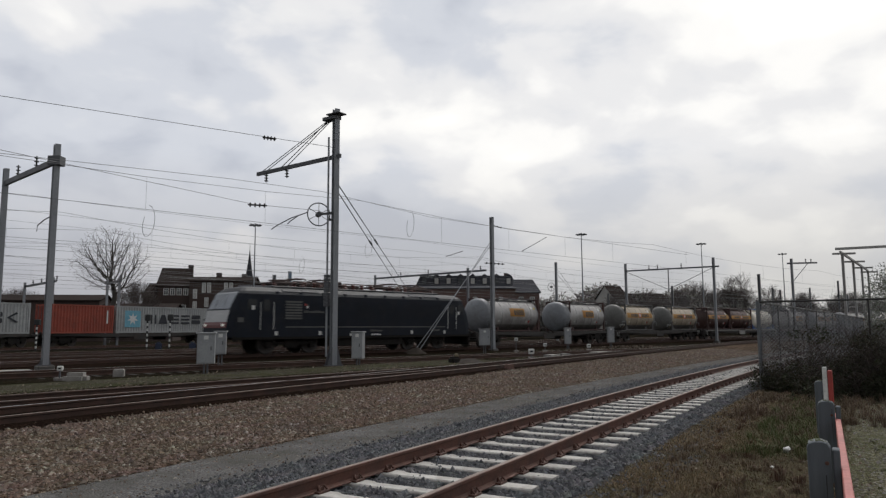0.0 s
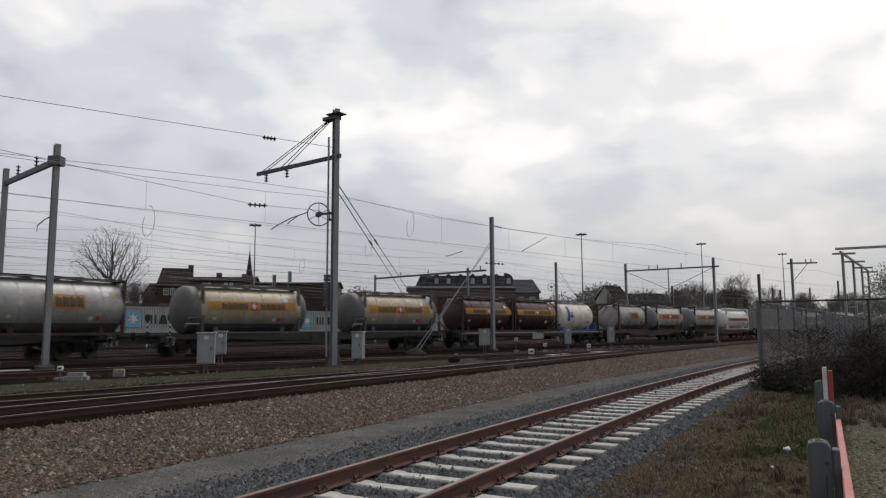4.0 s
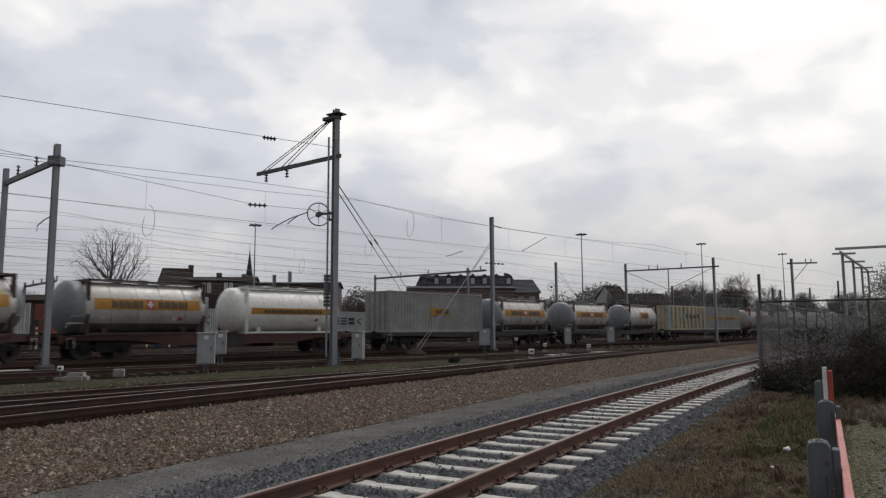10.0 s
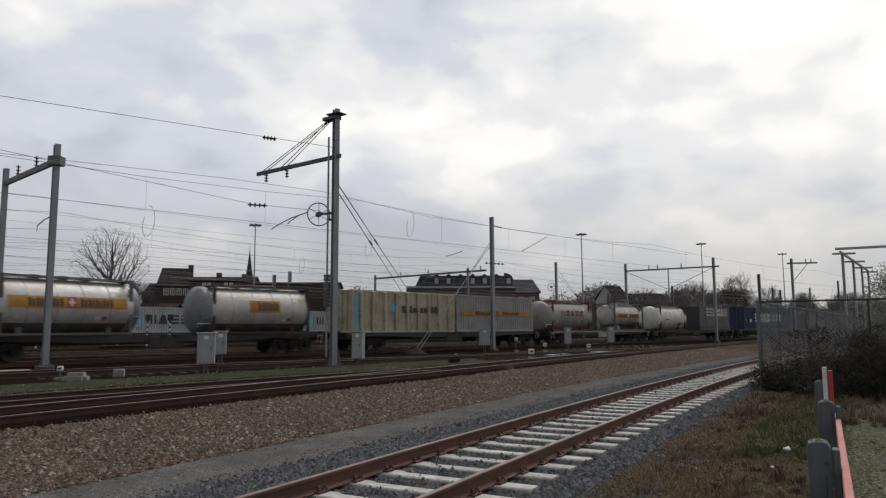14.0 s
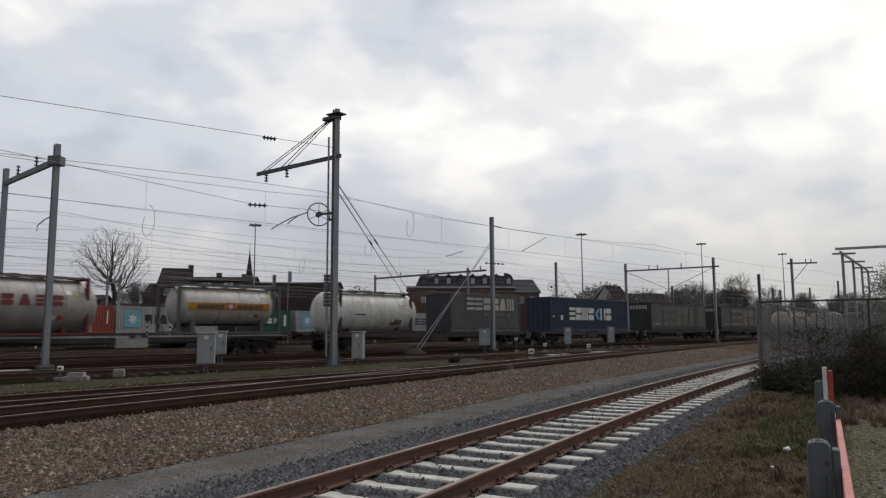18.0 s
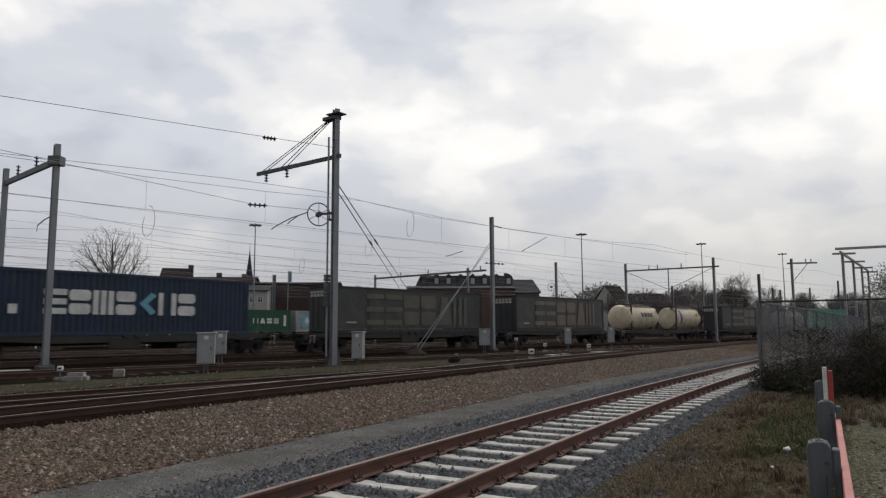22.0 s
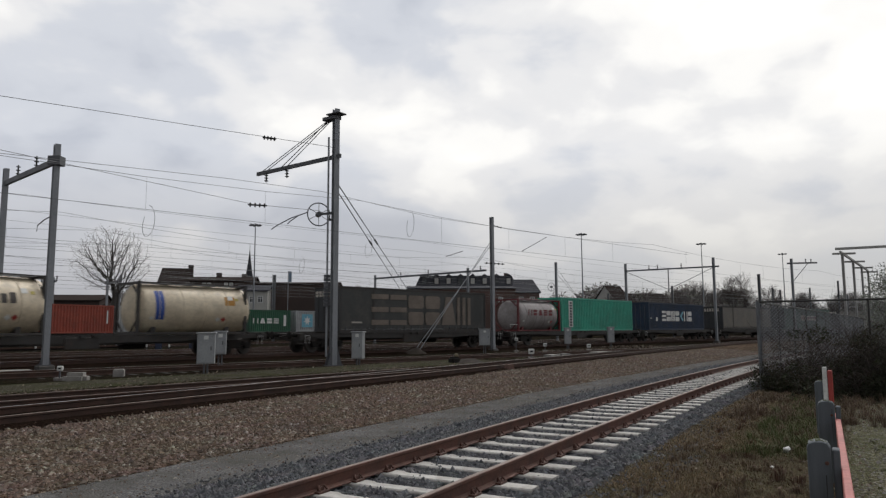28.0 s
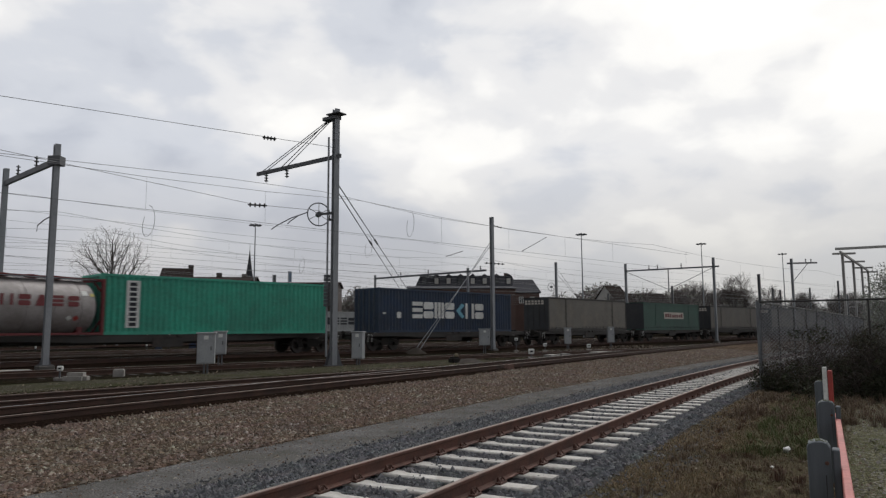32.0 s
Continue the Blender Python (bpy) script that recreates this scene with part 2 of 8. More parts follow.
# ---- sky: a bank of drifting cloud ahead ----
def cloud_material():
    m = bpy.data.materials.new("cloud_sky")
    m.use_nodes = True
    n, l = m.node_tree.nodes, m.node_tree.links
    n.clear()
    out = n.new("ShaderNodeOutputMaterial")
    em = n.new("ShaderNodeEmission")
    l.new(em.outputs[0], out.inputs[0])
    tc = n.new("ShaderNodeTexCoord")
    mp = n.new("ShaderNodeMapping")
    mp.inputs["Scale"].default_value = (0.0011, 0.0011, 0.002)
    l.new(tc.outputs["Object"], mp.inputs["Vector"])

    def noise_at(scale, detail, rough, dist):
        t = n.new("ShaderNodeTexNoise")
        for k, v in (("Scale", scale), ("Detail", detail), ("Roughness", rough), ("Distortion", dist)):
            t.inputs[k].default_value = v
        l.new(mp.outputs[0], t.inputs["Vector"])
        return t.outputs[0]

    def ramp(src, stops):
        r = n.new("ShaderNodeValToRGB")
        r.color_ramp.interpolation = "EASE"
        e = r.color_ramp.elements
        e[0].position, e[0].color = stops[0][0], (*stops[0][1], 1)
        e[1].position, e[1].color = stops[-1][0], (*stops[-1][1], 1)
        for p, c in stops[1:-1]:
            e.new(p).color = (*c, 1)
        l.new(src, r.inputs[0])
        return r.outputs[0]

    big = noise_at(1.5, 3, 0.45, 0.0)
    med = noise_at(4.2, 4, 0.5, 0.2)
    # brighter towards the sun, ahead and to the right; greyer near the horizon
    sep = n.new("ShaderNodeSeparateXYZ")
    l.new(tc.outputs["Object"], sep.inputs[0])

    def spread(src, lo, hi, a, b):
        r = n.new("ShaderNodeMapRange")
        for k, v in (("From Min", lo), ("From Max", hi), ("To Min", a), ("To Max", b)):
            r.inputs[k].default_value = v
        l.new(src, r.inputs["Value"])
        return r.outputs[0]

    def add(p, q):
        m2 = n.new("ShaderNodeMath")
        l.new(p, m2.inputs[0])
        l.new(q, m2.inputs[1])
        return m2.outputs[0]

    v = add(spread(big, 0.26, 0.74, 0.06, 0.68), spread(med, 0.28, 0.72, 0.02, 0.27))
    v = add(v, spread(sep.outputs[0], -900, 900, -0.27, 0.14))
    v = add(v, spread(sep.outputs[2], 40, 520, -0.2, 0.12))
    col = ramp(v, [(0.2, (0.5, 0.53, 0.6)), (0.4, (0.63, 0.655, 0.71)), (0.55, (0.8, 0.8, 0.81)), (0.68, (0.95, 0.94, 0.92)), (0.82, (1.06, 1.05, 1.02))])
    # the haze over the horizon is greyer away from the sun
    dim = n.new("ShaderNodeMix")
    dim.data_type = "RGBA"
    l.new(spread(sep.outputs[0], -1000, 900, 0.0, 1.0), dim.inputs[0])
    dim.inputs[6].default_value = (0.37, 0.365, 0.385, 1)
    dim.inputs[7].default_value = (0.5, 0.49, 0.465, 1)
    low = n.new("ShaderNodeMix")
    low.data_type = "RGBA"
    l.new(spread(sep.outputs[2], 90, 430, 0.72, 0.0), low.inputs[0])
    l.new(col, low.inputs[6])
    l.new(dim.outputs[2], low.inputs[7])
    l.new(low.outputs[2], em.inputs["Color"])
    em.inputs["Strength"].default_value = 1.32
    return m


def cloud_bank():
    bm = bmesh.new()
    R, rows, cols = 1800.0, 24, 60
    grid = []
    for i in range(rows + 1):
        el = radians(-2 + 34 * i / rows)
        grid.append([bm.verts.new((R * math.cos(el) * math.sin(az), R * math.cos(el) * math.cos(az), R * math.sin(el))) for az in (radians(-62 + 124 * j / cols) for j in range(cols + 1))])
    for a, b in zip(grid, grid[1:]):
        for j in range(cols):
            bm.faces.new((a[j], a[j + 1], b[j + 1], b[j]))
    ob = part("backdrop", bm, cloud_material(), None, smooth=60)
    tagged(ob, "bright grey overcast sky with drifting broken clouds", "sky", kind="structure")
    return ob


SKY = cloud_bank()


# ---- ground ----
EARTH = gravel("earth", [(0.07954, 0.06089, 0.04016), (0.09788, 0.0761, 0.05034), (0.06118, 0.04897, 0.03297), (0.08568, 0.06948, 0.04315), (0.1347, 0.1224, 0.08393)], 40, 0.5, (0.05506, 0.05493, 0.02997), 0.6, 0.5, 0.8)
WEEDY = gravel("weedy_earth", [(0.052, 0.048, 0.036), (0.066, 0.061, 0.045), (0.04, 0.037, 0.028), (0.08, 0.073, 0.056), (0.13, 0.12, 0.1)], 26, 0.4, (0.034, 0.04, 0.018), 0.8, 0.7, 0.8)
BANK_SOIL = gravel("bank_soil", [(0.09, 0.085, 0.052), (0.12, 0.115, 0.07), (0.07, 0.064, 0.045), (0.16, 0.15, 0.11), (0.24, 0.23, 0.2)], 32, 0.4, (0.06, 0.068, 0.03), 0.7, 0.8, 0.8)
YARD = gravel("yard_dirt", [(0.01622, 0.01262, 0.01036), (0.01081, 0.008561, 0.007207), (0.02162, 0.01712, 0.01352), (0.01352, 0.01081, 0.009009), (0.03829, 0.03153, 0.02522)], 16, 0.45, (0.01172, 0.01126, 0.006305), 0.8, 0.3, 0.9, moss=(0.02027, 0.01892, 0.009909))
ASPHALT = gravel("path_asphalt", [(0.1488, 0.1448, 0.1429), (0.1018, 0.09943, 0.09967), (0.1879, 0.184, 0.1798), (0.1252, 0.1229, 0.1225)], 45, 0.6, (0.06263, 0.06028, 0.05392), 0.8, 1.3, 0.5, moss=(0.09395, 0.09003, 0.07762))
GREY_STONE = gravel("grey_stone", [(0.07154, 0.07393, 0.08267), (0.04769, 0.04928, 0.05564), (0.0954, 0.09783, 0.1073), (0.05962, 0.06121, 0.06836), (0.1325, 0.1325, 0.1358)], 20, 0.14, (0.03312, 0.0318, 0.0318), 0.5, 0.7, 1.0)
BROWN_STONE = gravel("brown_gravel", [(0.1074, 0.07017, 0.05036), (0.1431, 0.09824, 0.07155), (0.06444, 0.04631, 0.03512), (0.179, 0.1263, 0.09277), (0.07875, 0.05263, 0.03975), (0.2577, 0.2176, 0.1789)], 17, 0.12, (0.03938, 0.03087, 0.02385), 0.9, 0.6, 1.0, moss=(0.05729, 0.05052, 0.03047))
OILY = gravel("oily_ballast", [(0.01581, 0.01028, 0.007741), (0.02172, 0.01381, 0.01004), (0.01186, 0.008033, 0.006308)], 20, 0.4, (0.01186, 0.008358, 0.006596), 0.7, 0.5, 0.8)


def stone_material(name, colours):
    m = bpy.data.materials.new(name)
    m.use_nodes = True
    n, l = m.node_tree.nodes, m.node_tree.links
    g = n.new("ShaderNodeNewGeometry")
    r = n.new("ShaderNodeValToRGB")
    e = r.color_ramp.elements
    e[0].position, e[0].color = 0, (*colours[0], 1)
    e[1].position, e[1].color = 1, (*colours[-1], 1)
    for i, c in enumerate(colours[1:-1], 1):
        e.new(i / (len(colours) - 1)).color = (*c, 1)
    l.new(g.outputs["Random Per Island"], r.inputs[0])
    t = n.new("ShaderNodeTexNoise")
    t.inputs["Scale"].default_value = 40
    x = n.new("ShaderNodeMix")
    x.data_type, x.blend_type = "RGBA", "MULTIPLY"
    x.inputs[0].default_value = 0.5
    l.new(r.outputs[0], x.inputs[6])
    l.new(t.outputs[1], x.inputs[7])
    l.new(x.outputs[2], n["Principled BSDF"].inputs["Base Color"])
    n["Principled BSDF"].inputs["Roughness"].default_value = 0.9
    return m


def sunk(x, y):
    """How far the sheet lies below the gravel laid over it."""
    d = x * math.sin(1.0612) - (y - 8.8) * math.cos(1.0612)
    return 0.09 if -9.5 < d < 12 else 0.0


def ground_sheet():
    xs = [-3000, -900, -300, -120] + [-60 + 3 * i for i in range(54)] + [130, 200, 400, 1000, 3000]
    ys = [-400, -100, -30] + [-10 + 2 * i for i in range(45)] + [90, 105, 130, 200, 400, 1000, 3000]
    bm = bmesh.new()
    grid = [[bm.verts.new((x, y, ground_z(x, y) - sunk(x, y) + (0.02 * noise.noise((x * 0.2, y * 0.2, 0)) if abs(x) < 100 else 0))) for x in xs] for y in ys]
    for a, b in zip(grid, grid[1:]):
        for j in range(len(xs) - 1):
            bm.faces.new((a[j], a[j + 1], b[j + 1], b[j]))
    ob = part("ground", bm, YARD, None, smooth=60)
    tagged(ob, "dark brown dirt ground of a railway yard", "ground", kind="structure")


def strip(name, line, s0, s1, profile, material, label, category, step=2.0, kind="structure"):
    """A long sheet along a line: profile is a row of (lat, z)."""
    bm = bmesh.new()
    n = max(2, int((s1 - s0) / step))
    rows = []
    for i in range(n + 1):
        s = s0 + (s1 - s0) * i / n
        row = []
        for lat, z in profile:
            x, y, p = line.at(s, lat + 0.12 * noise.noise((s * 0.35, lat * 0.9, 3.1)))
            row.append(bm.verts.new((x, y, z + 0.012 * noise.noise((s * 0.8, lat * 2, 7)))))
        rows.append(row)
    for a, b in zip(rows, rows[1:]):
        for j in range(len(profile) - 1):
            bm.faces.new((a[j], b[j], b[j + 1], a[j + 1]))
    bmesh.ops.recalc_face_normals(bm, faces=bm.faces[:])
    ob = part(name, bm, material, None, smooth=60)
    return tagged(ob, label, category, kind=kind)


ground_sheet()
strip("ballast_bed", NEAR, -38, 110, [(-2.75, -0.34), (-2.3, -0.245), (-1.35, -0.195), (-1.2, -0.212), (1.2, -0.212), (1.35, -0.205), (1.62, -0.235), (1.95, -0.33)], GREY_STONE, "grey crushed stone bed under the near track", "ballast", 0.7)
strip("pavement", NEAR, -38, 110, [(-3.75, -0.31), (-3.6, -0.235), (-3.0, -0.225), (-2.4, -0.235), (-2.25, -0.31)], ASPHALT, "worn light grey asphalt footpath beside the track", "path", 0.7)
strip("gravel_field", NEAR, -38, 120, [(-12.2, -0.06), (-10, 0.004), (-8.5, -0.01), (-7.3, -0.045), (-6, -0.125), (-5, -0.19), (-3.7, -0.24), (-3.5, -0.32)], BROWN_STONE, "brown weathered gravel between the tracks", "gravel", 0.7)
strip("ballast_bed", MIDDLE, -58, 130, [(-2.2, -0.08), (-1.6, 0.014), (0, 0.016), (1.1, 0.014), (1.45, -0.09)], OILY, "dark oily ballast under the yard track", "ballast", 0.8)
strip("ballast_bed", BRANCH, -58, 14, [(-2.0, -0.02), (-1.6, 0.024), (1.5, 0.012), (1.9, -0.03)], OILY, "dark oily ballast under the branching track", "ballast", 0.8)
strip("ballast_bed", MAIN, -160, 200, [(-2.4, -0.05), (-1.7, 0.1), (0, 0.11), (1.7, 0.1), (2.5, -0.05)], OILY, "dark oily ballast under the main track", "ballast", 2.0)
strip("weedy_strip", BRANCH, -14, 23, [(-6.5, -0.06), (-6.1, 0.016), (-4.6, 0.022), (-3.4, 0.016), (-3.0, -0.06)], WEEDY, "strip of mossy grey earth between the yard tracks", "earth strip", 0.8)
strip("verge", NEAR, -38, 80, [(1.45, -0.32), (1.75, -0.25), (3.5, -0.24), (4.2, -0.235)], EARTH, "brown earth verge with patchy dead grass", "verge", 0.8)
strip("bank", NEAR, -38, 80, [(4.2, -0.235), (6, -0.22), (9, -0.2), (16, -0.2), (30, -0.2)], BANK_SOIL, "stony bank of mossy earth beside the barrier", "bank", 0.8)


# ---- tracks ----
def rail_mesh(line, s0, s1, lat, z, bright, step=1.0):
    """A rail of flat-bottomed section, swept along the line."""
    sec = [(-0.07, -0.172), (-0.07, -0.16), (-0.012, -0.14), (-0.012, -0.05), (-0.036, -0.035), (-0.036, -0.006), (-0.028, 0), (0.028, 0), (0.036, -0.006), (0.036, -0.035), (0.012, -0.05), (0.012, -0.14), (0.07, -0.16), (0.07, -0.172)]
    bm = bmesh.new()
    n = max(2, int((s1 - s0) / step))
    rows = []
    for i in range(n + 1):
        s = s0 + (s1 - s0) * i / n
        row = []
        for a, h in sec:
            x, y, p = line.at(s, lat + a)
            row.append(bm.verts.new((x, y, z + h)))
        rows.append(row)
    for a, b in zip(rows, rows[1:]):
        for j in range(len(sec)):
            k = (j + 1) % len(sec)
            bm.faces.new((a[j], b[j], b[k], a[k])).material_index = 1 if j in (6,) else 0
    bm.faces.new(rows[0])
    bm.faces.new(rows[-1])
    bmesh.ops.recalc_face_normals(bm, faces=bm.faces[:])
    return mesh_of("rail", bm, [RAIL_RUST if line is NEAR else RAIL_DARK, RAIL_BRIGHT if bright else RAIL_TOP])


def sleeper_mesh(material, length=2.52):
    bm = bmesh.new()
    h = length / 2
    # along y; the middle is lower and narrower
    prof = [(-h, 0.115, 0.0), (-h + 0.75, 0.12, 0.0), (-0.45, 0.1, -0.01), (0.45, 0.1, -0.01), (h - 0.75, 0.12, 0.0), (h, 0.115, 0.0)]
    rows = []
    for y, w, z in prof:
        rows.append([bm.verts.new((x, y, zz)) for x, zz in ((-w - 0.02, -0.2), (-w, z - 0.015), (-w + 0.015, z), (w - 0.015, z), (w, z - 0.015), (w + 0.02, -0.2))])
    for a, b in zip(rows, rows[1:]):
        for j in range(5):
            bm.faces.new((a[j], b[j], b[j + 1], a[j + 1]))
    bm.faces.new(rows[0])
    bm.faces.new(rows[-1])
    bmesh.ops.recalc_face_normals(bm, faces=bm.faces[:])
    return mesh_of("sleeper", bm, material)


def clip_mesh():
    """A rail fastening: base plate, shoulder and spring clip."""
    bm = bmesh.new()
    box(bm, -0.09, 0.09, -0.13, 0.13, 0.0, 0.022)
    for sy in (-1, 1):
        box(bm, -0.05, 0.05, sy * 0.075 - 0.012, sy * 0.075 + 0.012, 0.02, 0.06)
        tube(bm, [(-0.06, sy * 0.12, 0.03), (-0.05, sy * 0.08, 0.075), (0, sy * 0.055, 0.06), (0.05, sy * 0.08, 0.075), (0.06, sy * 0.12, 0.03)], 0.012, 5)
    return mesh_of("rail_clip", bm, RAIL_RUST)


def track(label, line, s0, s1, z, spacing, wood, bright, pieces, lats=(-0.7535, 0.7535), phase=0.0):
    top = thing("railway_track", label, "railway track", kind="structure")
    for lat in lats:
        shiny = bright and lat < 0
        part("rail", rail_mesh(line, s0, s1, lat, z, shiny), None, top, "polished steel rail" if shiny else "rust-brown steel rail")
    me = sleeper_mesh(SLEEPER_WOOD if wood else SLEEPER_CONC)
    cl = clip_mesh()
    joined = bmesh.new()
    i = 0
    s = s0 + phase
    while s < s1:
        m = line.place(s, 0.0, z - (0.2 if wood else 0.172))
        if pieces and -8 < s < 77:
            part("sleeper", me, None, top, m=m)
            if s < 21:
                for lat in lats:
                    part("rail_clip", cl, None, top, m=line.place(s, lat, z - 0.172))
        else:
            b2 = bmesh.new()
            b2.from_mesh(me)
            b2.transform(m)
            tmp = bpy.data.meshes.new("tmp")
            b2.to_mesh(tmp)
            b2.free()
            joined.from_mesh(tmp)
            bpy.data.meshes.remove(tmp)
        s += spacing
        i += 1
    if len(joined.verts):
        ob = part("sleepers", joined, SLEEPER_WOOD if wood else SLEEPER_CONC, top, "dark tarred sleepers" if wood else "")
        tagged(ob, kind="stuff")
    else:
        joined.free()
    return top


track("siding track with rusty rails and pale concrete sleepers", NEAR, -35.0, 90, 0.0, 0.65, False, False, True, phase=0.3437)
track("yard track with dark sleepers and worn steel rails", MIDDLE, -56, 120, 0.15, 0.6, True, True, False)
track("branching yard track with worn steel rails", BRANCH, -56, 13.5, 0.15, 0.6, True, False, False)
track("main track with dark sleepers that the train runs on", MAIN, -400, 430, MAIN_Z, 0.6, True, True, False)
track("yard track with dark sleepers and worn steel rails", Line(-1.9, 35.3, 0.715, lo=-70, hi=60), -60, 21, 0.2, 0.6, True, True, False)
for lat, s0, s1, zz in ((-4.6, -40, 160, 0.25), (-9.2, -40, 160, 0.25), (-13.8, -40, 160, 0.25)):
    x, y, p = MAIN.at(0, lat)
    track("yard track with dark sleepers and steel rails", Line(x, y, 0.803, 0.002386, -6.107e-5, bend=0.00453), s0, s1, zz, 0.6, True, True, False)
track("far yard track where container wagons stand", PARKED, -60, 70, 0.25, 0.65, True, False, False)


# ---- the train: bogies, wagons, boxes, tanks, locomotive ----


def bogie(parent, x, wheel_r=0.46, base=1.8, label=""):
    """A two-axle bogie under a vehicle: frames, springs and wheels."""
    bm = bmesh.new()
    for sy in (-1, 1):
        y0 = sy * 1.0
        box(bm, x - base / 2 - 0.28, x + base / 2 + 0.28, y0 - 0.06, y0 + 0.06, 0.5, 0.66)
        box(bm, x - 0.42, x + 0.42, y0 - 0.09, y0 + 0.09, 0.34, 0.78)
        for a in (-1, 1):
            cx = x + a * base / 2
            box(bm, cx - 0.16, cx + 0.16, y0 - 0.1, y0 + 0.1, 0.32, 0.6)
            for d in (-0.24, 0.24):
                b2 = bmesh.new()
                lathe(b2, [(0.5, 0.075), (0.72, 0.075)], 8, "z")
                b2.transform(Matrix.Translation((cx + d, y0, 0)))
                t = bpy.data.meshes.new("t")
                b2.to_mesh(t)
                b2.free()
                bm.from_mesh(t)
                bpy.data.meshes.remove(t)
    box(bm, x - 0.3, x + 0.3, -1.0, 1.0, 0.55, 0.8)
    fr = part("bogie", bm, UNDER, parent, "grimy black steel bogie")
    me = wheelset_mesh(wheel_r)
    for a in (-1, 1):
        part("wheelset", me, None, fr, m=Matrix.Translation((x + a * base / 2, 0, wheel_r)))
    return fr


WHEELSETS = {}


def wheelset_mesh(r):
    if r not in WHEELSETS:
        bm = bmesh.new()
        prof = [(-0.98, 0.08), (-0.85, 0.1), (-0.83, 0.1), (-0.82, r * 0.55), (-0.82, r * 0.8), (-0.83, r), (-0.72, r), (-0.7, r + 0.028), (-0.67, r + 0.028), (-0.67, r * 0.8), (-0.7, r * 0.5), (-0.66, 0.12), (-0.6, 0.08)]
        full = prof + [(-a, b) for a, b in prof[::-1]]
        lathe(bm, full, 24, "y")
        WHEELSETS[r] = mesh_of("wheelset", bm, WHEEL, 40)
    return WHEELSETS[r]


def buffers(parent, x, d):
    for sy in (-0.875, 0.875):
        b2 = bmesh.new()
        lathe(b2, [(0, 0.13), (0.28, 0.13), (0.28, 0.08), (0.5, 0.08), (0.5, 0.22), (0.56, 0.24), (0.6, 0.2)], 14, "x")
        b2.transform(Matrix.Translation((x, sy, 1.03)) @ Matrix.Diagonal((d, 1, 1, 1)))
        bmesh.ops.recalc_face_normals(b2, faces=b2.faces[:])
        part("buffer", b2, UNDER, parent, "round steel buffer", 40)
    bm = bmesh.new()
    tube(bm, [(x, 0, 1.0), (x + 0.3 * d, 0, 0.98), (x + 0.62 * d, 0, 0.9)], 0.05, 6)
    part("coupling", bm, UNDER, parent)


DECK = 1.12


def flat_wagon(s0, s1, material, colour, bogies=None, panel=None):
    """A container flat wagon with its deck between s0 and s1 (metres along the train)."""
    L = s1 - s0
    h = L / 2
    belly = 0.5 if material is WAGON_RED else 0.34
    w = thing("container_wagon", f"{colour} container flat wagon with grimy bogies", "wagon", group="wagons of the train")
    bm = bmesh.new()
    for sy in (-1, 1):
        # fish-bellied side sill
        y0, y1 = sy * 1.08, sy * 1.22
        prof = [(-h, DECK - 0.02), (h, DECK - 0.02), (h, DECK - 0.22), (h * 0.62, DECK - 0.24), (h * 0.42, DECK - belly), (-h * 0.42, DECK - belly), (-h * 0.62, DECK - 0.24), (-h, DECK - 0.22)]
        a = [bm.verts.new((x, y0, z)) for x, z in prof]
        b = [bm.verts.new((x, y1, z)) for x, z in prof]
        bm.faces.new(a)
        bm.faces.new(b)
        for i in range(len(prof)):
            k = (i + 1) % len(prof)
            bm.faces.new((a[i], a[k], b[k], b[i]))
    for x in np.linspace(-h + 0.12, h - 0.12, max(4, int(L / 2.2))):
        box(bm, x - 0.1, x + 0.1, -1.08, 1.08, DECK - 0.25, DECK - 0.04)
    box(bm, -h, h, -0.2, 0.2, DECK - 0.45, DECK - 0.06)
    bmesh.ops.recalc_face_normals(bm, faces=bm.faces[:])
    part("frame", bm, material, w)
    for d in (-1, 1):
        bm = bmesh.new()
        box(bm, d * h - 0.09, d * h + 0.09, -1.3, 1.3, DECK - 0.38, DECK - 0.0)
        bevel(bm, 0.015)
        part("headstock", bm, material, w)
        buffers(w, d * h, d)
    for x in bogies if bogies is not None else (-h + 2.0, h - 2.0):
        bogie(w, x)
    # corner pegs, brake gear, a side panel
    for x in (-h + 0.5, -0.3, 0.3, h - 0.5):
        for sy in (-1, 1):
            bm = bmesh.new()
            box(bm, x - 0.14, x + 0.14, sy * 1.2 - 0.13, sy * 1.2 + 0.13, DECK - 0.1, DECK)
            part("container_bracket", bm, material, w)
    bm = bmesh.new()
    box(bm, -1.1, 0.5, -1.26, -1.225, 0.52, DECK - 0.1)
    bevel(bm, 0.01)
    part("sign_panel", bm, panel or material, w, "plain side panel")
    if panel is PANEL_PALE:
        bm = bmesh.new()
        box(bm, -h + 0.3, h - 0.3, -1.25, -1.224, DECK - 0.12, DECK - 0.03)
        part("deck_edge", bm, PANEL_PALE, w, "pale grey deck edge")
    bm = bmesh.new()
    b2 = bmesh.new()
    lathe(b2, [(-0.7, 0.1), (-0.65, 0.2), (0.65, 0.2), (0.7, 0.1)], 14, "x")
    b2.transform(Matrix.Translation((h * 0.3, 0.3, 0.62)))
    part("air_tank", b2, UNDER, w, smooth=40)
    box(bm, -h * 0.3, h * 0.3, -0.05, 0.05, 0.5, 0.56)
    part("brake_rod", bm, UNDER, w)
    for sx in (-1, 1):
        bm = bmesh.new()
        tube(bm, [(sx * (h - 0.25), -1.3, 0.55), (sx * (h - 0.25), -1.34, 1.0), (sx * (h - 0.55), -1.34, 1.0), (sx * (h - 0.55), -1.3, 0.55)], 0.016, 5)
        part("shunter_handle", bm, WHITE_PAINT if panel else material, w)
    return w


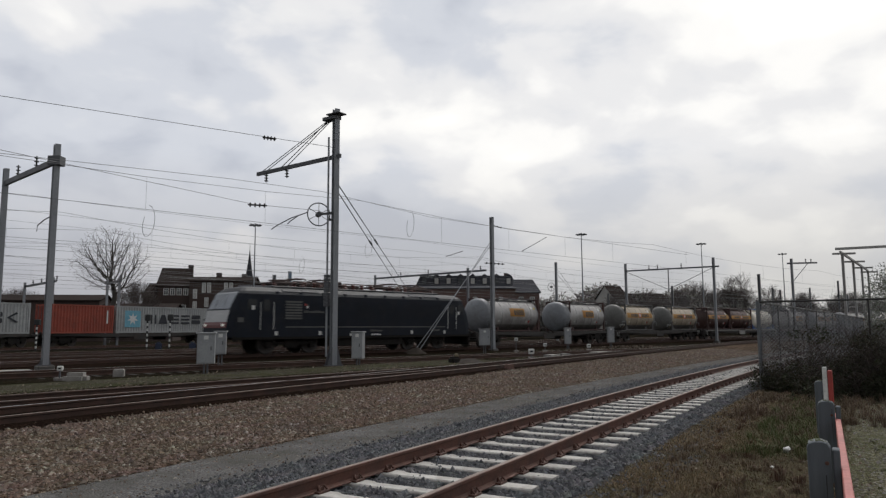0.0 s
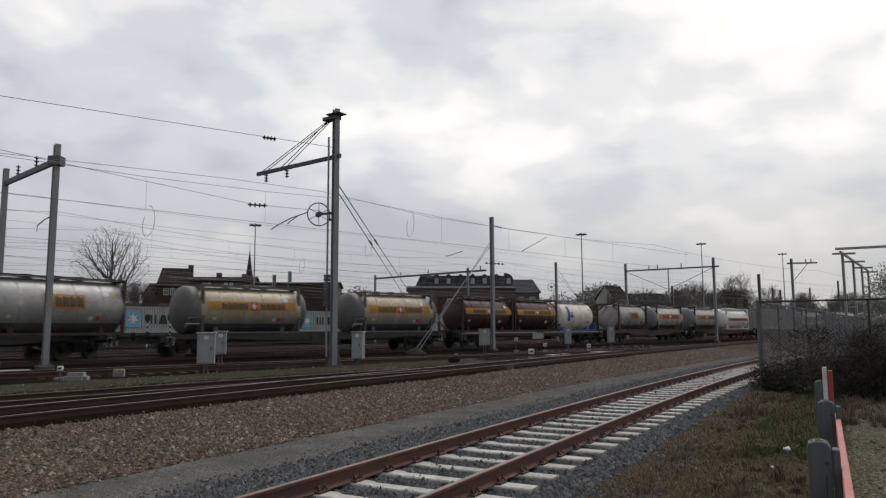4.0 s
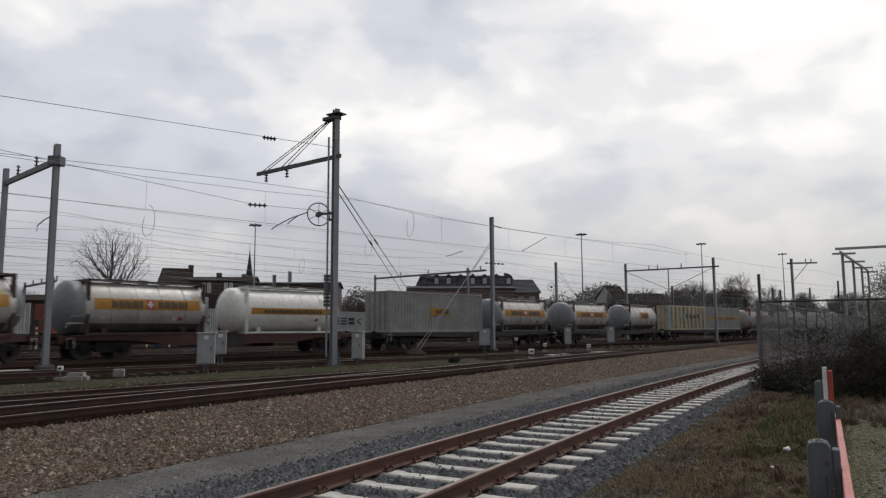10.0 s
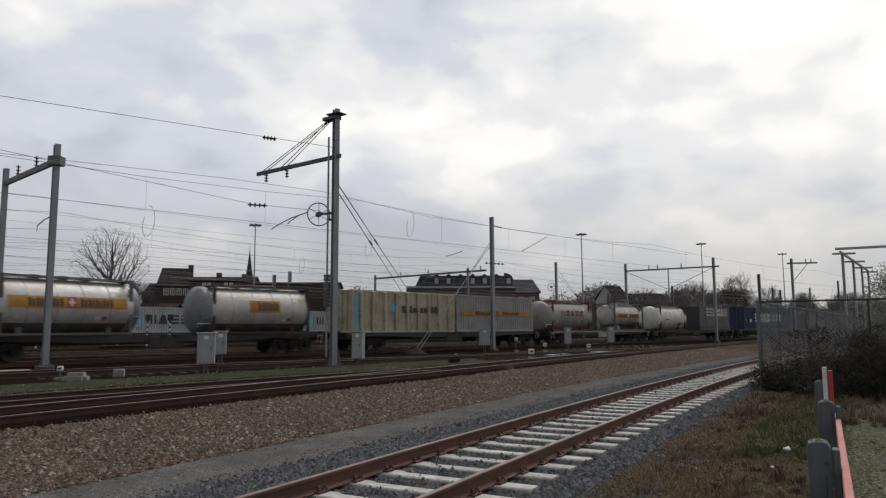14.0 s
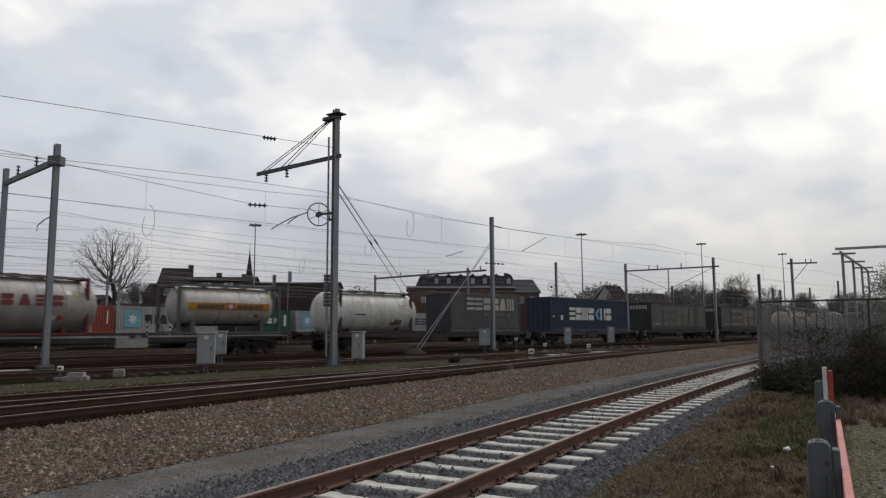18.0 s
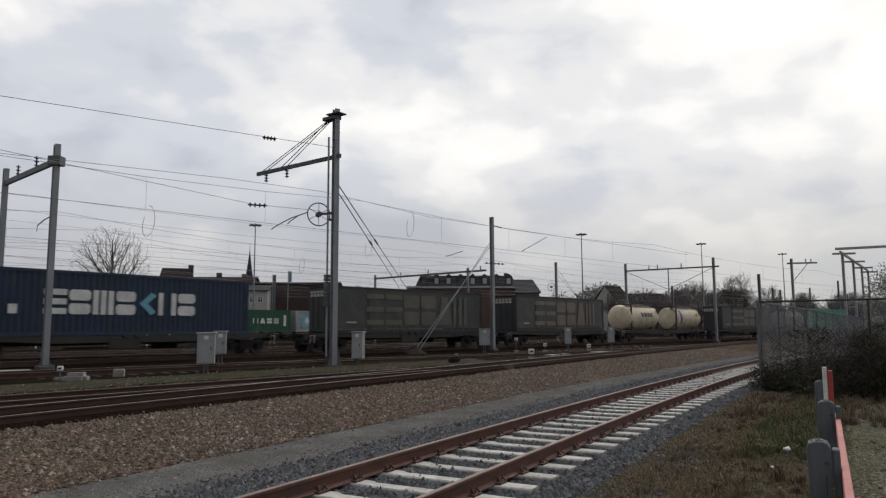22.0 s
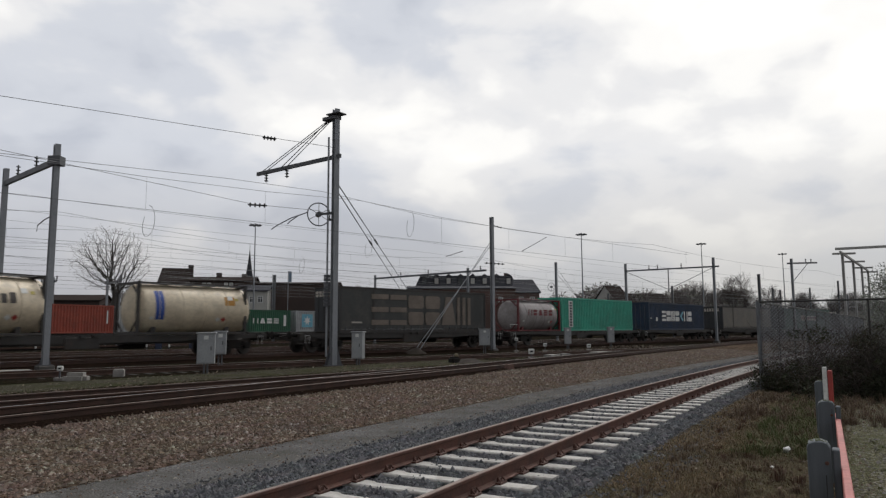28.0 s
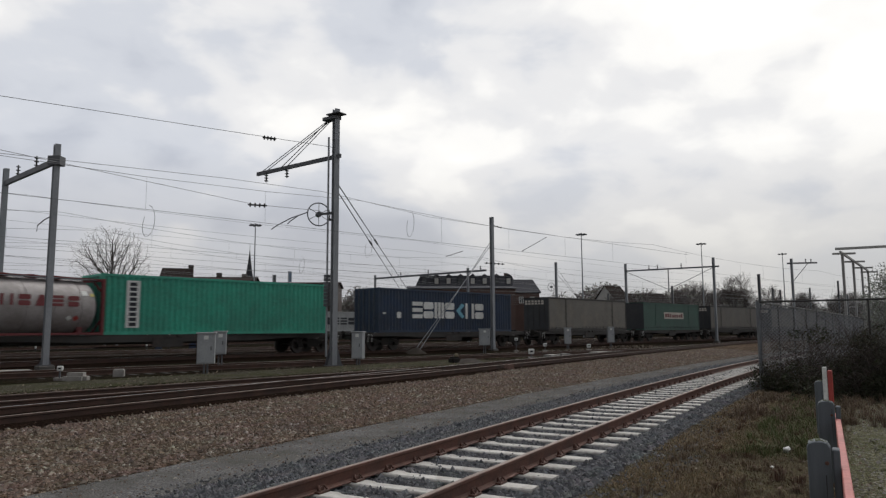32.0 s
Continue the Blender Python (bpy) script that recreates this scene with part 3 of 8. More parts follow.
def corrugated(bm, L, W, H, pitch=0.278, depth=0.06, mi=0):
    """The walls and roof of a steel box with trapezoid corrugations."""
    h, w = L / 2, W / 2

    def wave(a0, a1, put):
        n = max(4, int((a1 - a0) / pitch))
        p = (a1 - a0) / n
        pts = []
        for i in range(n):
            x = a0 + i * p
            pts += [(x, depth), (x + 0.26 * p, depth), (x + 0.5 * p, 0.0), (x + 0.76 * p, 0.0)]
        pts.append((a1, depth))
        lo, hi = [], []
        for x, d in pts:
            lo.append(bm.verts.new(put(x, d, 0.16)))
            hi.append(bm.verts.new(put(x, d, H - 0.13)))
        for i in range(len(pts) - 1):
            bm.faces.new((lo[i], lo[i + 1], hi[i + 1], hi[i])).material_index = mi

    wave(-h + 0.12, h - 0.12, lambda x, d, z: (x, -w + 0.02 + d, z))
    wave(-h + 0.12, h - 0.12, lambda x, d, z: (x, w - 0.02 - d, z))
    wave(-w + 0.12, w - 0.12, lambda y, d, z: (-h + 0.02 + d, y, z))
    wave(-w + 0.12, w - 0.12, lambda y, d, z: (h - 0.02 - d, y, z))
    return bm


def word_blocks(parent, name, x0, x1, z0, z1, y, count, material, label="", hollow=True):
    """A row of plain letter-sized shapes in place of a name."""
    step = (x1 - x0) / count
    t = 0.006
    H = z1 - z0
    heights = (1.0, 0.78, 1.0, 0.78, 1.0, 0.78, 0.78)
    first = None
    for i in range(count):
        a, b = x0 + i * step + step * 0.12, x0 + (i + 1) * step - step * (0.12 + 0.05 * (i % 3))
        top = z0 + H * (heights[(i * 2) % 7] if hollow else 1.0)
        c = min(0.1 * (b - a), 0.1 * H)
        pts = [(a + c, z0), (b - c, z0), (b, z0 + c), (b, top - c), (b - c, top), (a + c, top), (a, top - c), (a, z0 + c)]
        bm = bmesh.new()
        f = [bm.verts.new((x, y - t, z)) for x, z in pts]
        k = [bm.verts.new((x, y, z)) for x, z in pts]
        bm.faces.new(f)
        for j in range(8):
            n = (j + 1) % 8
            bm.faces.new((f[j], f[n], k[n], k[j]))
        bmesh.ops.recalc_face_normals(bm, faces=bm.faces[:])
        first = part(name, bm, material, parent, label)
    return first


def stroke_shapes(parent, x0, x1, z0, z1, y, kinds, material, label="", accent=None, gap=0.16, thick=0.22):
    """A name drawn as plain shapes: bars, stacked blocks, wedges and posts in its colour."""
    step = (x1 - x0) / len(kinds)
    H = z1 - z0
    for i, kind in enumerate(kinds):
        a, b = x0 + i * step, x0 + (i + 1) * step - step * gap
        w = b - a
        t = min(thick * w, thick * H)
        bm = bmesh.new()

        def slab(pts):
            f = [bm.verts.new((px, y - 0.006, pz)) for px, pz in pts]
            k = [bm.verts.new((px, y, pz)) for px, pz in pts]
            bm.faces.new(f)
            for j in range(len(pts)):
                n = (j + 1) % len(pts)
                bm.faces.new((f[j], f[n], k[n], k[j]))

        def rect(xa, xb, za, zb):
            slab([(xa, za), (xb, za), (xb, zb), (xa, zb)])

        if kind == "b":
            for za in (z0, z0 + (H - t) / 2, z1 - t):
                rect(a, b, za, za + t)
        elif kind == "o":
            c = t * 0.4
            for za, zb in ((z0, z0 + H * 0.44), (z0 + H * 0.56, z1)):
                slab([(a + c, za), (b - c, za), (b, za + c), (b, zb - c), (b - c, zb), (a + c, zb), (a, zb - c), (a, za + c)])
        elif kind == "w":
            slab([(a, z0), (b, z0), (a + w * 0.7, z1), (a + w * 0.3, z1)])
        elif kind == "m":
            for xa in (a, a + (w - t) / 2, b - t):
                rect(xa, xa + t, z0, z1)
        elif kind == "p":
            rect(a, a + t, z0, z1)
            rect(b - t, b, z0, z1)
        else:
            slab([(a + w * 0.1, z0 + H * 0.5), (b - t, z0), (b, z0 + t * 0.6), (a + w * 0.1 + t * 1.6, z0 + H * 0.5), (b, z1 - t * 0.6), (b - t, z1)])
        bmesh.ops.recalc_face_normals(bm, faces=bm.faces[:])
        part("lettering", bm, accent if accent and kind == "k" else material, parent, label)


def flat_panel(parent, name, x0, x1, z0, z1, y, material, label="", t=0.005):
    bm = bmesh.new()
    box(bm, x0, x1, y - t, y, z0, z1)
    return part(name, bm, material, parent, label)


def steel_box(L, H, material, label, trim=None, name="shipping_container"):
    """A steel freight container: frame, corrugated walls, roof, doors, corner castings."""
    W = 2.44
    h, w = L / 2, W / 2
    c = thing(name, label, "container", group="containers on the train")
    part("wall", corrugated(bmesh.new(), L, W, H), material, c)
    bm = bmesh.new()
    for sx in (-1, 1):
        for sy in (-1, 1):
            box(bm, sx * h - 0.07 * (sx > 0) * 2 if sx > 0 else -h, sx * h if sx > 0 else -h + 0.14, sy * w - 0.14 if sy > 0 else -w, sy * w if sy > 0 else -w + 0.14, 0.1, H - 0.1)
    for sy in (-1, 1):
        y0, y1 = (w - 0.1, w) if sy > 0 else (-w, -w + 0.1)
        box(bm, -h + 0.14, h - 0.14, y0, y1, 0.02, 0.17)
        box(bm, -h + 0.14, h - 0.14, y0, y1, H - 0.14, H - 0.02)
    for sx in (-1, 1):
        x0, x1 = (h - 0.1, h) if sx > 0 else (-h, -h + 0.1)
        box(bm, x0, x1, -w + 0.14, w - 0.14, 0.02, 0.17)
        box(bm, x0, x1, -w + 0.14, w - 0.14, H - 0.14, H - 0.02)
    part("frame", bm, trim or material, c)
    bm = bmesh.new()
    box(bm, -h + 0.05, h - 0.05, -w + 0.05, w - 0.05, H - 0.06, H - 0.03)
    box(bm, -h + 0.05, h - 0.05, -w + 0.05, w - 0.05, 0.12, 0.16)
    part("roof", bm, material, c)
    for sx in (-1, 1):
        for sy in (-1, 1):
            for z in (0, H - 0.118):
                bm = bmesh.new()
                x0 = h - 0.178 if sx > 0 else -h - 0.004
                y0 = w - 0.162 if sy > 0 else -w - 0.004
                box(bm, x0, x0 + 0.182, y0, y0 + 0.166, z, z + 0.118)
                bevel(bm, 0.012)
                part("corner_casting", bm, trim or material, c)
    for k in (-0.75, -0.28, 0.28, 0.75):
        bm = bmesh.new()
        tube(bm, [(-h - 0.03, k, 0.12), (-h - 0.03, k, H - 0.12)], 0.02, 6)
        part("lock_rod", bm, GALV_DARK, c)
    return c


CURTAIN_END = surface("curtain_end", (0.022, 0.025, 0.03), (0.016, 0.018, 0.022), 0.5, 0, 10, 0.8, 0.5, 0.05, grime=(0.045, 0.042, 0.04), grime_amount=0.4)


def curtain_box(L, H, material, label, trim):
    """A curtain-sided swap body: taut tarpaulin, roof rails, buckles along the foot."""
    W = 2.5
    h, w = L / 2, W / 2
    c = thing("curtain_container", label, "container", group="containers on the train")
    bm = bmesh.new()
    n = int(L / 0.35)
    for sy in (-1, 1):
        lo, hi, mid = [], [], []
        for i in range(n + 1):
            x = -h + 0.12 + (L - 0.24) * i / n
            d = 0.018 * noise.noise((x * 1.1, sy, L)) + 0.01 * math.sin(x * 9)
            lo.append(bm.verts.new((x, sy * (w - 0.01), 0.24)))
            mid.append(bm.verts.new((x, sy * (w - 0.02 + d), H * 0.5)))
            hi.append(bm.verts.new((x, sy * (w - 0.015), H - 0.12)))
        for i in range(n):
            bm.faces.new((lo[i], lo[i + 1], mid[i + 1], mid[i]))
            bm.faces.new((mid[i], mid[i + 1], hi[i + 1], hi[i]))
    part("curtain", bm, material, c, smooth=60)
    for x0 in (-h, h - 0.12):
        bm = bmesh.new()
        box(bm, x0, x0 + 0.12, -w, w, 0.1, H - 0.1)
        part("end_wall", bm, CURTAIN_END, c, "dark painted end wall")
    bm = bmesh.new()
    for sy in (-1, 1):
        y0, y1 = (w - 0.1, w + 0.02) if sy > 0 else (-w - 0.02, -w + 0.1)
        box(bm, -h, h, y0, y1, H - 0.15, H)
        box(bm, -h, h, y0, y1, 0.0, 0.22)
    box(bm, -h, h, -w + 0.1, w - 0.1, H - 0.05, H - 0.01)
    box(bm, -h, h, -w + 0.1, w - 0.1, 0.06, 0.16)
    part("frame", bm, trim, c)
    for i in range(int(L / 0.62)):
        x = -h + 0.45 + i * 0.62
        bm = bmesh.new()
        box(bm, x - 0.022, x + 0.022, -w - 0.035, -w - 0.005, 0.1, 0.4)
        box(bm, x - 0.04, x + 0.04, -w - 0.045, -w - 0.005, 0.24, 0.31)
        part("strap_buckle", bm, GALV_DARK, c)
    for x in (-h + 0.02, -0.3 * L, 0.3 * L, h - 0.02):
        bm = bmesh.new()
        box(bm, x - 0.05, x + 0.05, -w - 0.012, -w + 0.0, 0.22, H - 0.15)
        part("post", bm, trim, c)
    return c


PANEL_PALE = surface("pale_panel", (0.4, 0.39, 0.37), (0.3, 0.29, 0.27), 0.7, 0, 10, 1.5, 0.5, 0.05, grime=(0.1, 0.08, 0.07), grime_amount=0.5)
SEAM = surface("polished_seam", (0.85, 0.84, 0.82), (0.75, 0.74, 0.72), 0.2, 0.7, 10, 1, 0.2, 0.0)
# grimy dark grey: ground reflection painted low on steel barrels, and one stained plate
REFLECTION_AND_PLATE = surface("lower_jacket", (0.171, 0.1615, 0.152), (0.114, 0.1064, 0.1007), 0.45, 0.2, 6, 0.8, 0.5, 0.04, grime=(0.076, 0.0646, 0.057), grime_amount=0.6)
LABEL_YELLOW = plain("label_yellow", (0.6, 0.5, 0.12), 0.6)


def tank_box(material, label, frame_mat, over=(0.75, 0.25), R=1.26, band=None, dome=None, low=False, collar=False, ribs=True, L=6.06, H=2.6):
    """A tank container: barrel with domed ends, end frames, top rails, walkway, legs, fittings."""
    h = L / 2
    zc = H - R - 0.07
    c = thing("tank_container", label, "tank container", group="containers on the train")
    x0, x1 = -h - over[0] + 0.12, h + over[1] - 0.12
    prof = [(x0 + 0.5 * (1 - math.cos(math.asin(min(1, r / R)))), r) for r in (0.03, 0.3 * R, 0.5 * R, 0.68 * R, 0.82 * R, 0.92 * R, 0.98 * R, R)]
    prof += [(x1 - (p - x0), r) for p, r in prof[::-1]]
    bm = bmesh.new()
    lathe(bm, prof, 40, "x")
    bm.transform(Matrix.Translation((0, 0, zc)))
    barrel = part("barrel", bm, material, c, smooth=50)
    if dome:
        # dull painted end domes over the ends of the barrel
        for xa, d in ((x0, 1), (x1, -1)):
            bm = bmesh.new()
            deep = over[0] if d > 0 else over[1]
            pts = [(xa + d * (p - x0) - d * 0.012, r + 0.01) for p, r in prof[:8]] + [(xa + d * max(0.5, deep - 0.15), R + 0.01)]
            lathe(bm, pts, 40, "x")
            bm.transform(Matrix.Translation((0, 0, zc)))
            part("end_dome", bm, dome, barrel, "dull grey end dome", 50)
    if ribs:
        for x in (-h * 0.62, -h * 0.2, h * 0.2, h * 0.62):
            bm = bmesh.new()
            tube(bm, [(x, (R + 0.004) * math.cos(a), zc + (R + 0.004) * math.sin(a)) for a in (2 * math.pi * k / 40 for k in range(40))], 0.02, 5, closed=True)
            part("seam", bm, SEAM if material.name.startswith("tank_steel") else material, barrel)
    if band:
        # a painted band that follows the barrel
        z0, z1, mat = band
        bm = bmesh.new()
        a0, a1 = math.asin((z0 - zc) / R), math.asin((z1 - zc) / R)
        rows = []
        for k in range(7):
            a = a0 + (a1 - a0) * k / 6
            rows.append([bm.verts.new((x, -(R + 0.022) * math.cos(a), zc + (R + 0.022) * math.sin(a))) for x in (-h + 0.32, h - 0.32)])
        for a, b in zip(rows, rows[1:]):
            bm.faces.new((a[0], a[1], b[1], b[0]))
        part("band", bm, mat, barrel, "painted band along the barrel")
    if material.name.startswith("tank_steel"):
        # the ground's dark reflection painted on the lower barrel, and the side rail above it
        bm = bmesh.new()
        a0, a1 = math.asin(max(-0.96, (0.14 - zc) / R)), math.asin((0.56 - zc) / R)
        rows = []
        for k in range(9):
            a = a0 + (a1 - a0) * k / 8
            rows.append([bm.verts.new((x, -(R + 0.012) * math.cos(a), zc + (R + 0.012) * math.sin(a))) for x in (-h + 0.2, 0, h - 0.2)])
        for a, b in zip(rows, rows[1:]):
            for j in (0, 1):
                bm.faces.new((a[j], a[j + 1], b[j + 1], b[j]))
        part("lower_jacket", bm, REFLECTION_AND_PLATE, barrel, "grimy dark ground reflection painted low on the barrel", 60)
        if over[0] > 0.3:
            bm = bmesh.new()
            tube(bm, [(-h - over[0] + 0.3, -1.22, 0.45), (-h - over[0] + 0.3, -1.22, 0.86), (-h - 0.1, -1.24, 0.88)], 0.022, 6)
            part("side_rail", bm, GALV, c, "pale steel side rail")
            bm = bmesh.new()
            tube(bm, [(h + 0.05, -1.24, 0.86), (h + over[1] - 0.1, -1.22, 0.86), (h + over[1] - 0.1, -1.22, 0.45)], 0.022, 6)
            part("side_rail", bm, GALV, c, "pale steel side rail")
    # small labels on the barrel: data plates and hazard diamonds
    for x, z, w2, mat in ((h - 1.0, zc + 0.62, 0.3, WHITE_PAINT), (h - 0.62, zc + 0.55, 0.18, LABEL_YELLOW), (-h + 0.75, zc - 0.45, 0.16, WHITE_PAINT)):
        yy = -math.sqrt(max(0.01, R * R - (z - zc) ** 2)) - 0.012
        bm = bmesh.new()
        ang = math.atan2(z - zc, -yy)
        mm = Matrix.Translation((x, yy, z)) @ Matrix.Rotation(-ang, 4, "X")
        box(bm, -w2 / 2, w2 / 2, -0.006, 0.006, -w2 * 0.4, w2 * 0.4, mm)
        part("label", bm, mat, barrel, "small data label")
    for k in (0, 1):
        x, z = h - 1.4 - 0.32 * k, zc - 0.5
        yy = -math.sqrt(R * R - 0.25) - 0.014
        bm = bmesh.new()
        mm = Matrix.Translation((x, yy, z)) @ Matrix.Rotation(math.asin(0.5 / R), 4, "X") @ Matrix.Rotation(radians(45), 4, "Y")
        box(bm, -0.1, 0.1, -0.006, 0.006, -0.1, 0.1, mm)
        part("hazard_diamond", bm, WHITE_PAINT if k else RED_PAINT, barrel, "hazard diamond")
    for x in (-h + 0.08, h - 0.08):
        bm = bmesh.new()
        for sy in (-1, 1):
            box(bm, x - 0.07, x + 0.07, sy * 1.15 - 0.07, sy * 1.15 + 0.07, 0.0, 0.62 if low else H)
        box(bm, x - 0.06, x + 0.06, -1.1, 1.1, 0.02, 0.16)
        if not low:
            box(bm, x - 0.06, x + 0.06, -1.1, 1.1, H - 0.14, H - 0.02)
        for sy in (-1, 1):
            for z0, z1 in ((0.12, 0.6),) if low else ((0.12, 0.75), (H - 0.12, H - 0.65)):
                tube(bm, [(x, sy * 1.1, z1), (x, sy * 0.45, z0)], 0.05, 6)
        part("end_frame", bm, frame_mat, c)
    bm = bmesh.new()
    for sy in (-1, 1):
        box(bm, -h + 0.1, h - 0.1, sy * 1.17 - 0.045, sy * 1.17 + 0.045, 0.03, 0.13)
    part("bottom_rail", bm, frame_mat, c)
    for sy in (-1, 1) if not low else ():
        bm = bmesh.new()
        box(bm, -h + 0.1, h - 0.1, sy * 1.17 - 0.022, sy * 1.17 + 0.022, H - 0.07, H - 0.02)
        part("top_rail", bm, frame_mat, c)
    bm = bmesh.new()
    box(bm, -h + 0.1, h - 0.1, -0.75, -0.3, H - 0.06, H - 0.02)
    box(bm, -h + 0.1, h - 0.1, 0.3, 0.75, H - 0.06, H - 0.02)
    part("walkway", bm, GALV, c)
    for x in (-1.1, 0.2, 1.3):
        bm = bmesh.new()
        lathe(bm, [(zc + R - 0.05, 0.26), (zc + R + 0.1, 0.26), (zc + R + 0.1, 0.3), (zc + R + 0.14, 0.3), (zc + R + 0.17, 0.1)], 14, "z")
        bm.transform(Matrix.Translation((x, 0, 0)))
        part("manhole", bm, frame_mat, c, smooth=40)
    for x in (-h + 1.0, h - 1.0):
        bm = bmesh.new()
        box(bm, x - 0.12, x + 0.12, -0.9, 0.9, 0.08, zc - R * 0.68)
        part("saddle", bm, frame_mat, c)
    if collar:
        bm = bmesh.new()
        tube(bm, [(h + 0.35, -0.9, 0.15), (h + 0.35, -0.9, 0.75), (h + 0.35, 0.2, 0.75)], 0.025, 6)
        part("hose_rack", bm, WHITE_PAINT, c)
        bm = bmesh.new()
        tube(bm, [(-h - 0.1, -1.15, 0.55), (-h - 0.75, -1.0, 0.55), (-h - 0.75, -1.0, 0.35)], 0.025, 6)
        part("hose_rack", bm, WHITE_PAINT, c)
    return c


LOCO_BLACK = surface("loco_black", (0.009, 0.0135, 0.024), (0.0075, 0.0105, 0.018), 0.5, 0.0, 12, 0.8, 0.5, 0.04, grime=(0.033, 0.03, 0.03), grime_amount=0.3, spec=0.16)
LOCO_ROOF = surface("loco_roof", (0.01627, 0.01869, 0.02471), (0.01107, 0.01258, 0.01647), 0.6, 0.1, 12, 0.8, 0.5, 0.05)
LOCO_SILVER = surface("loco_silver", (0.462, 0.462, 0.462), (0.392, 0.392, 0.392), 0.4, 0.1, 12, 1.5, 0.4, 0.03)
LOCO_RED = plain("loco_red", (0.14, 0.012, 0.015), 0.4)
LOUVRE = surface("louvre_grey", (0.13, 0.13, 0.125), (0.09, 0.09, 0.088), 0.5, 0.3, 12, 1.5, 0.4, 0.03)
PANTO = surface("pantograph_brown", (0.085, 0.05, 0.045), (0.05, 0.035, 0.033), 0.7, 0.1, 12, 2, 0.5, 0.1)
ISOLATOR = plain("isolator_brown", (0.12, 0.03, 0.025), 0.35)
WINDSCREEN = surface("windscreen_glass", (0.16, 0.176, 0.2), (0.112, 0.124, 0.136), 0.15, 0.5, 4, 0.8, 0.5, 0.0)
LAMP_WHITE = glowing("headlight_glow", (1.0, 0.97, 0.9), 0.2)


SHELL = [(0.95, 1.48, 0.0), (1.25, 1.48, 0.0), (1.6, 1.48, 0.03), (2.42, 1.48, 0.24), (3.3, 1.46, 0.72), (3.45, 1.38, 0.84), (3.63, 1.12, 1.05), (3.7, 0.95, 1.2)]


def loco_shell(h):
    """A boxy shell: upright flanks, sloped roof edges, raked ends."""
    bm = bmesh.new()

    def ring(sgn, k):
        out = []
        for sy in (-1, 1):
            col = []
            for z, y, off in SHELL:
                inset, narrow = ((0.0, 0.84), (0.2, 0.965), (0.55 + 0.3 * off, 1.0))[k]
                col.append(bm.verts.new((sgn * (h - off - inset), sy * y * narrow, z)))
            out.append(col)
        return out

    rings = [ring(-1, 0), ring(-1, 1), ring(-1, 2), ring(1, 2), ring(1, 1), ring(1, 0)]
    n = len(SHELL)
    for a, b in zip(rings, rings[1:]):
        for i in (0, 1):
            for j in range(n - 1):
                bm.faces.new((a[i][j], b[i][j], b[i][j + 1], a[i][j + 1])).material_index = 1 if j >= 4 else 0
        bm.faces.new((a[0][-1], b[0][-1], b[1][-1], a[1][-1])).material_index = 1
        bm.faces.new((a[0][0], b[0][0], b[1][0], a[1][0]))
    for r in (rings[0], rings[-1]):
        for j in range(n - 1):
            bm.faces.new((r[0][j], r[1][j], r[1][j + 1], r[0][j + 1])).material_index = 1 if j >= 5 else 0
    bmesh.ops.recalc_face_normals(bm, faces=bm.faces[:])
    return bm


def nose_patch(h, d, z0, z1, w, out):
    """A patch that lies just in front of the raked end between two heights."""
    bm = bmesh.new()
    zs = [z0] + [s[0] for s in SHELL if z0 < s[0] < z1] + [z1]
    rows = []
    for z in zs:
        off = float(np.interp(z, [s[0] for s in SHELL], [s[2] for s in SHELL]))
        yy = float(np.interp(z, [s[0] for s in SHELL], [s[1] for s in SHELL])) * 0.84 * w
        rows.append([bm.verts.new((d * (h - off + out), k * yy, z + out * 0.5)) for k in (-1, 0, 1)])
    for a, b in zip(rows, rows[1:]):
        for j in (0, 1):
            bm.faces.new((a[j], a[j + 1], b[j + 1], b[j]))
    ret = bmesh.ops.extrude_face_region(bm, geom=bm.faces[:])
    bmesh.ops.translate(bm, verts=[q for q in ret["geom"] if isinstance(q, bmesh.types.BMVert)], vec=(-d * 0.04, 0, 0))
    bmesh.ops.recalc_face_normals(bm, faces=bm.faces[:])
    return bm


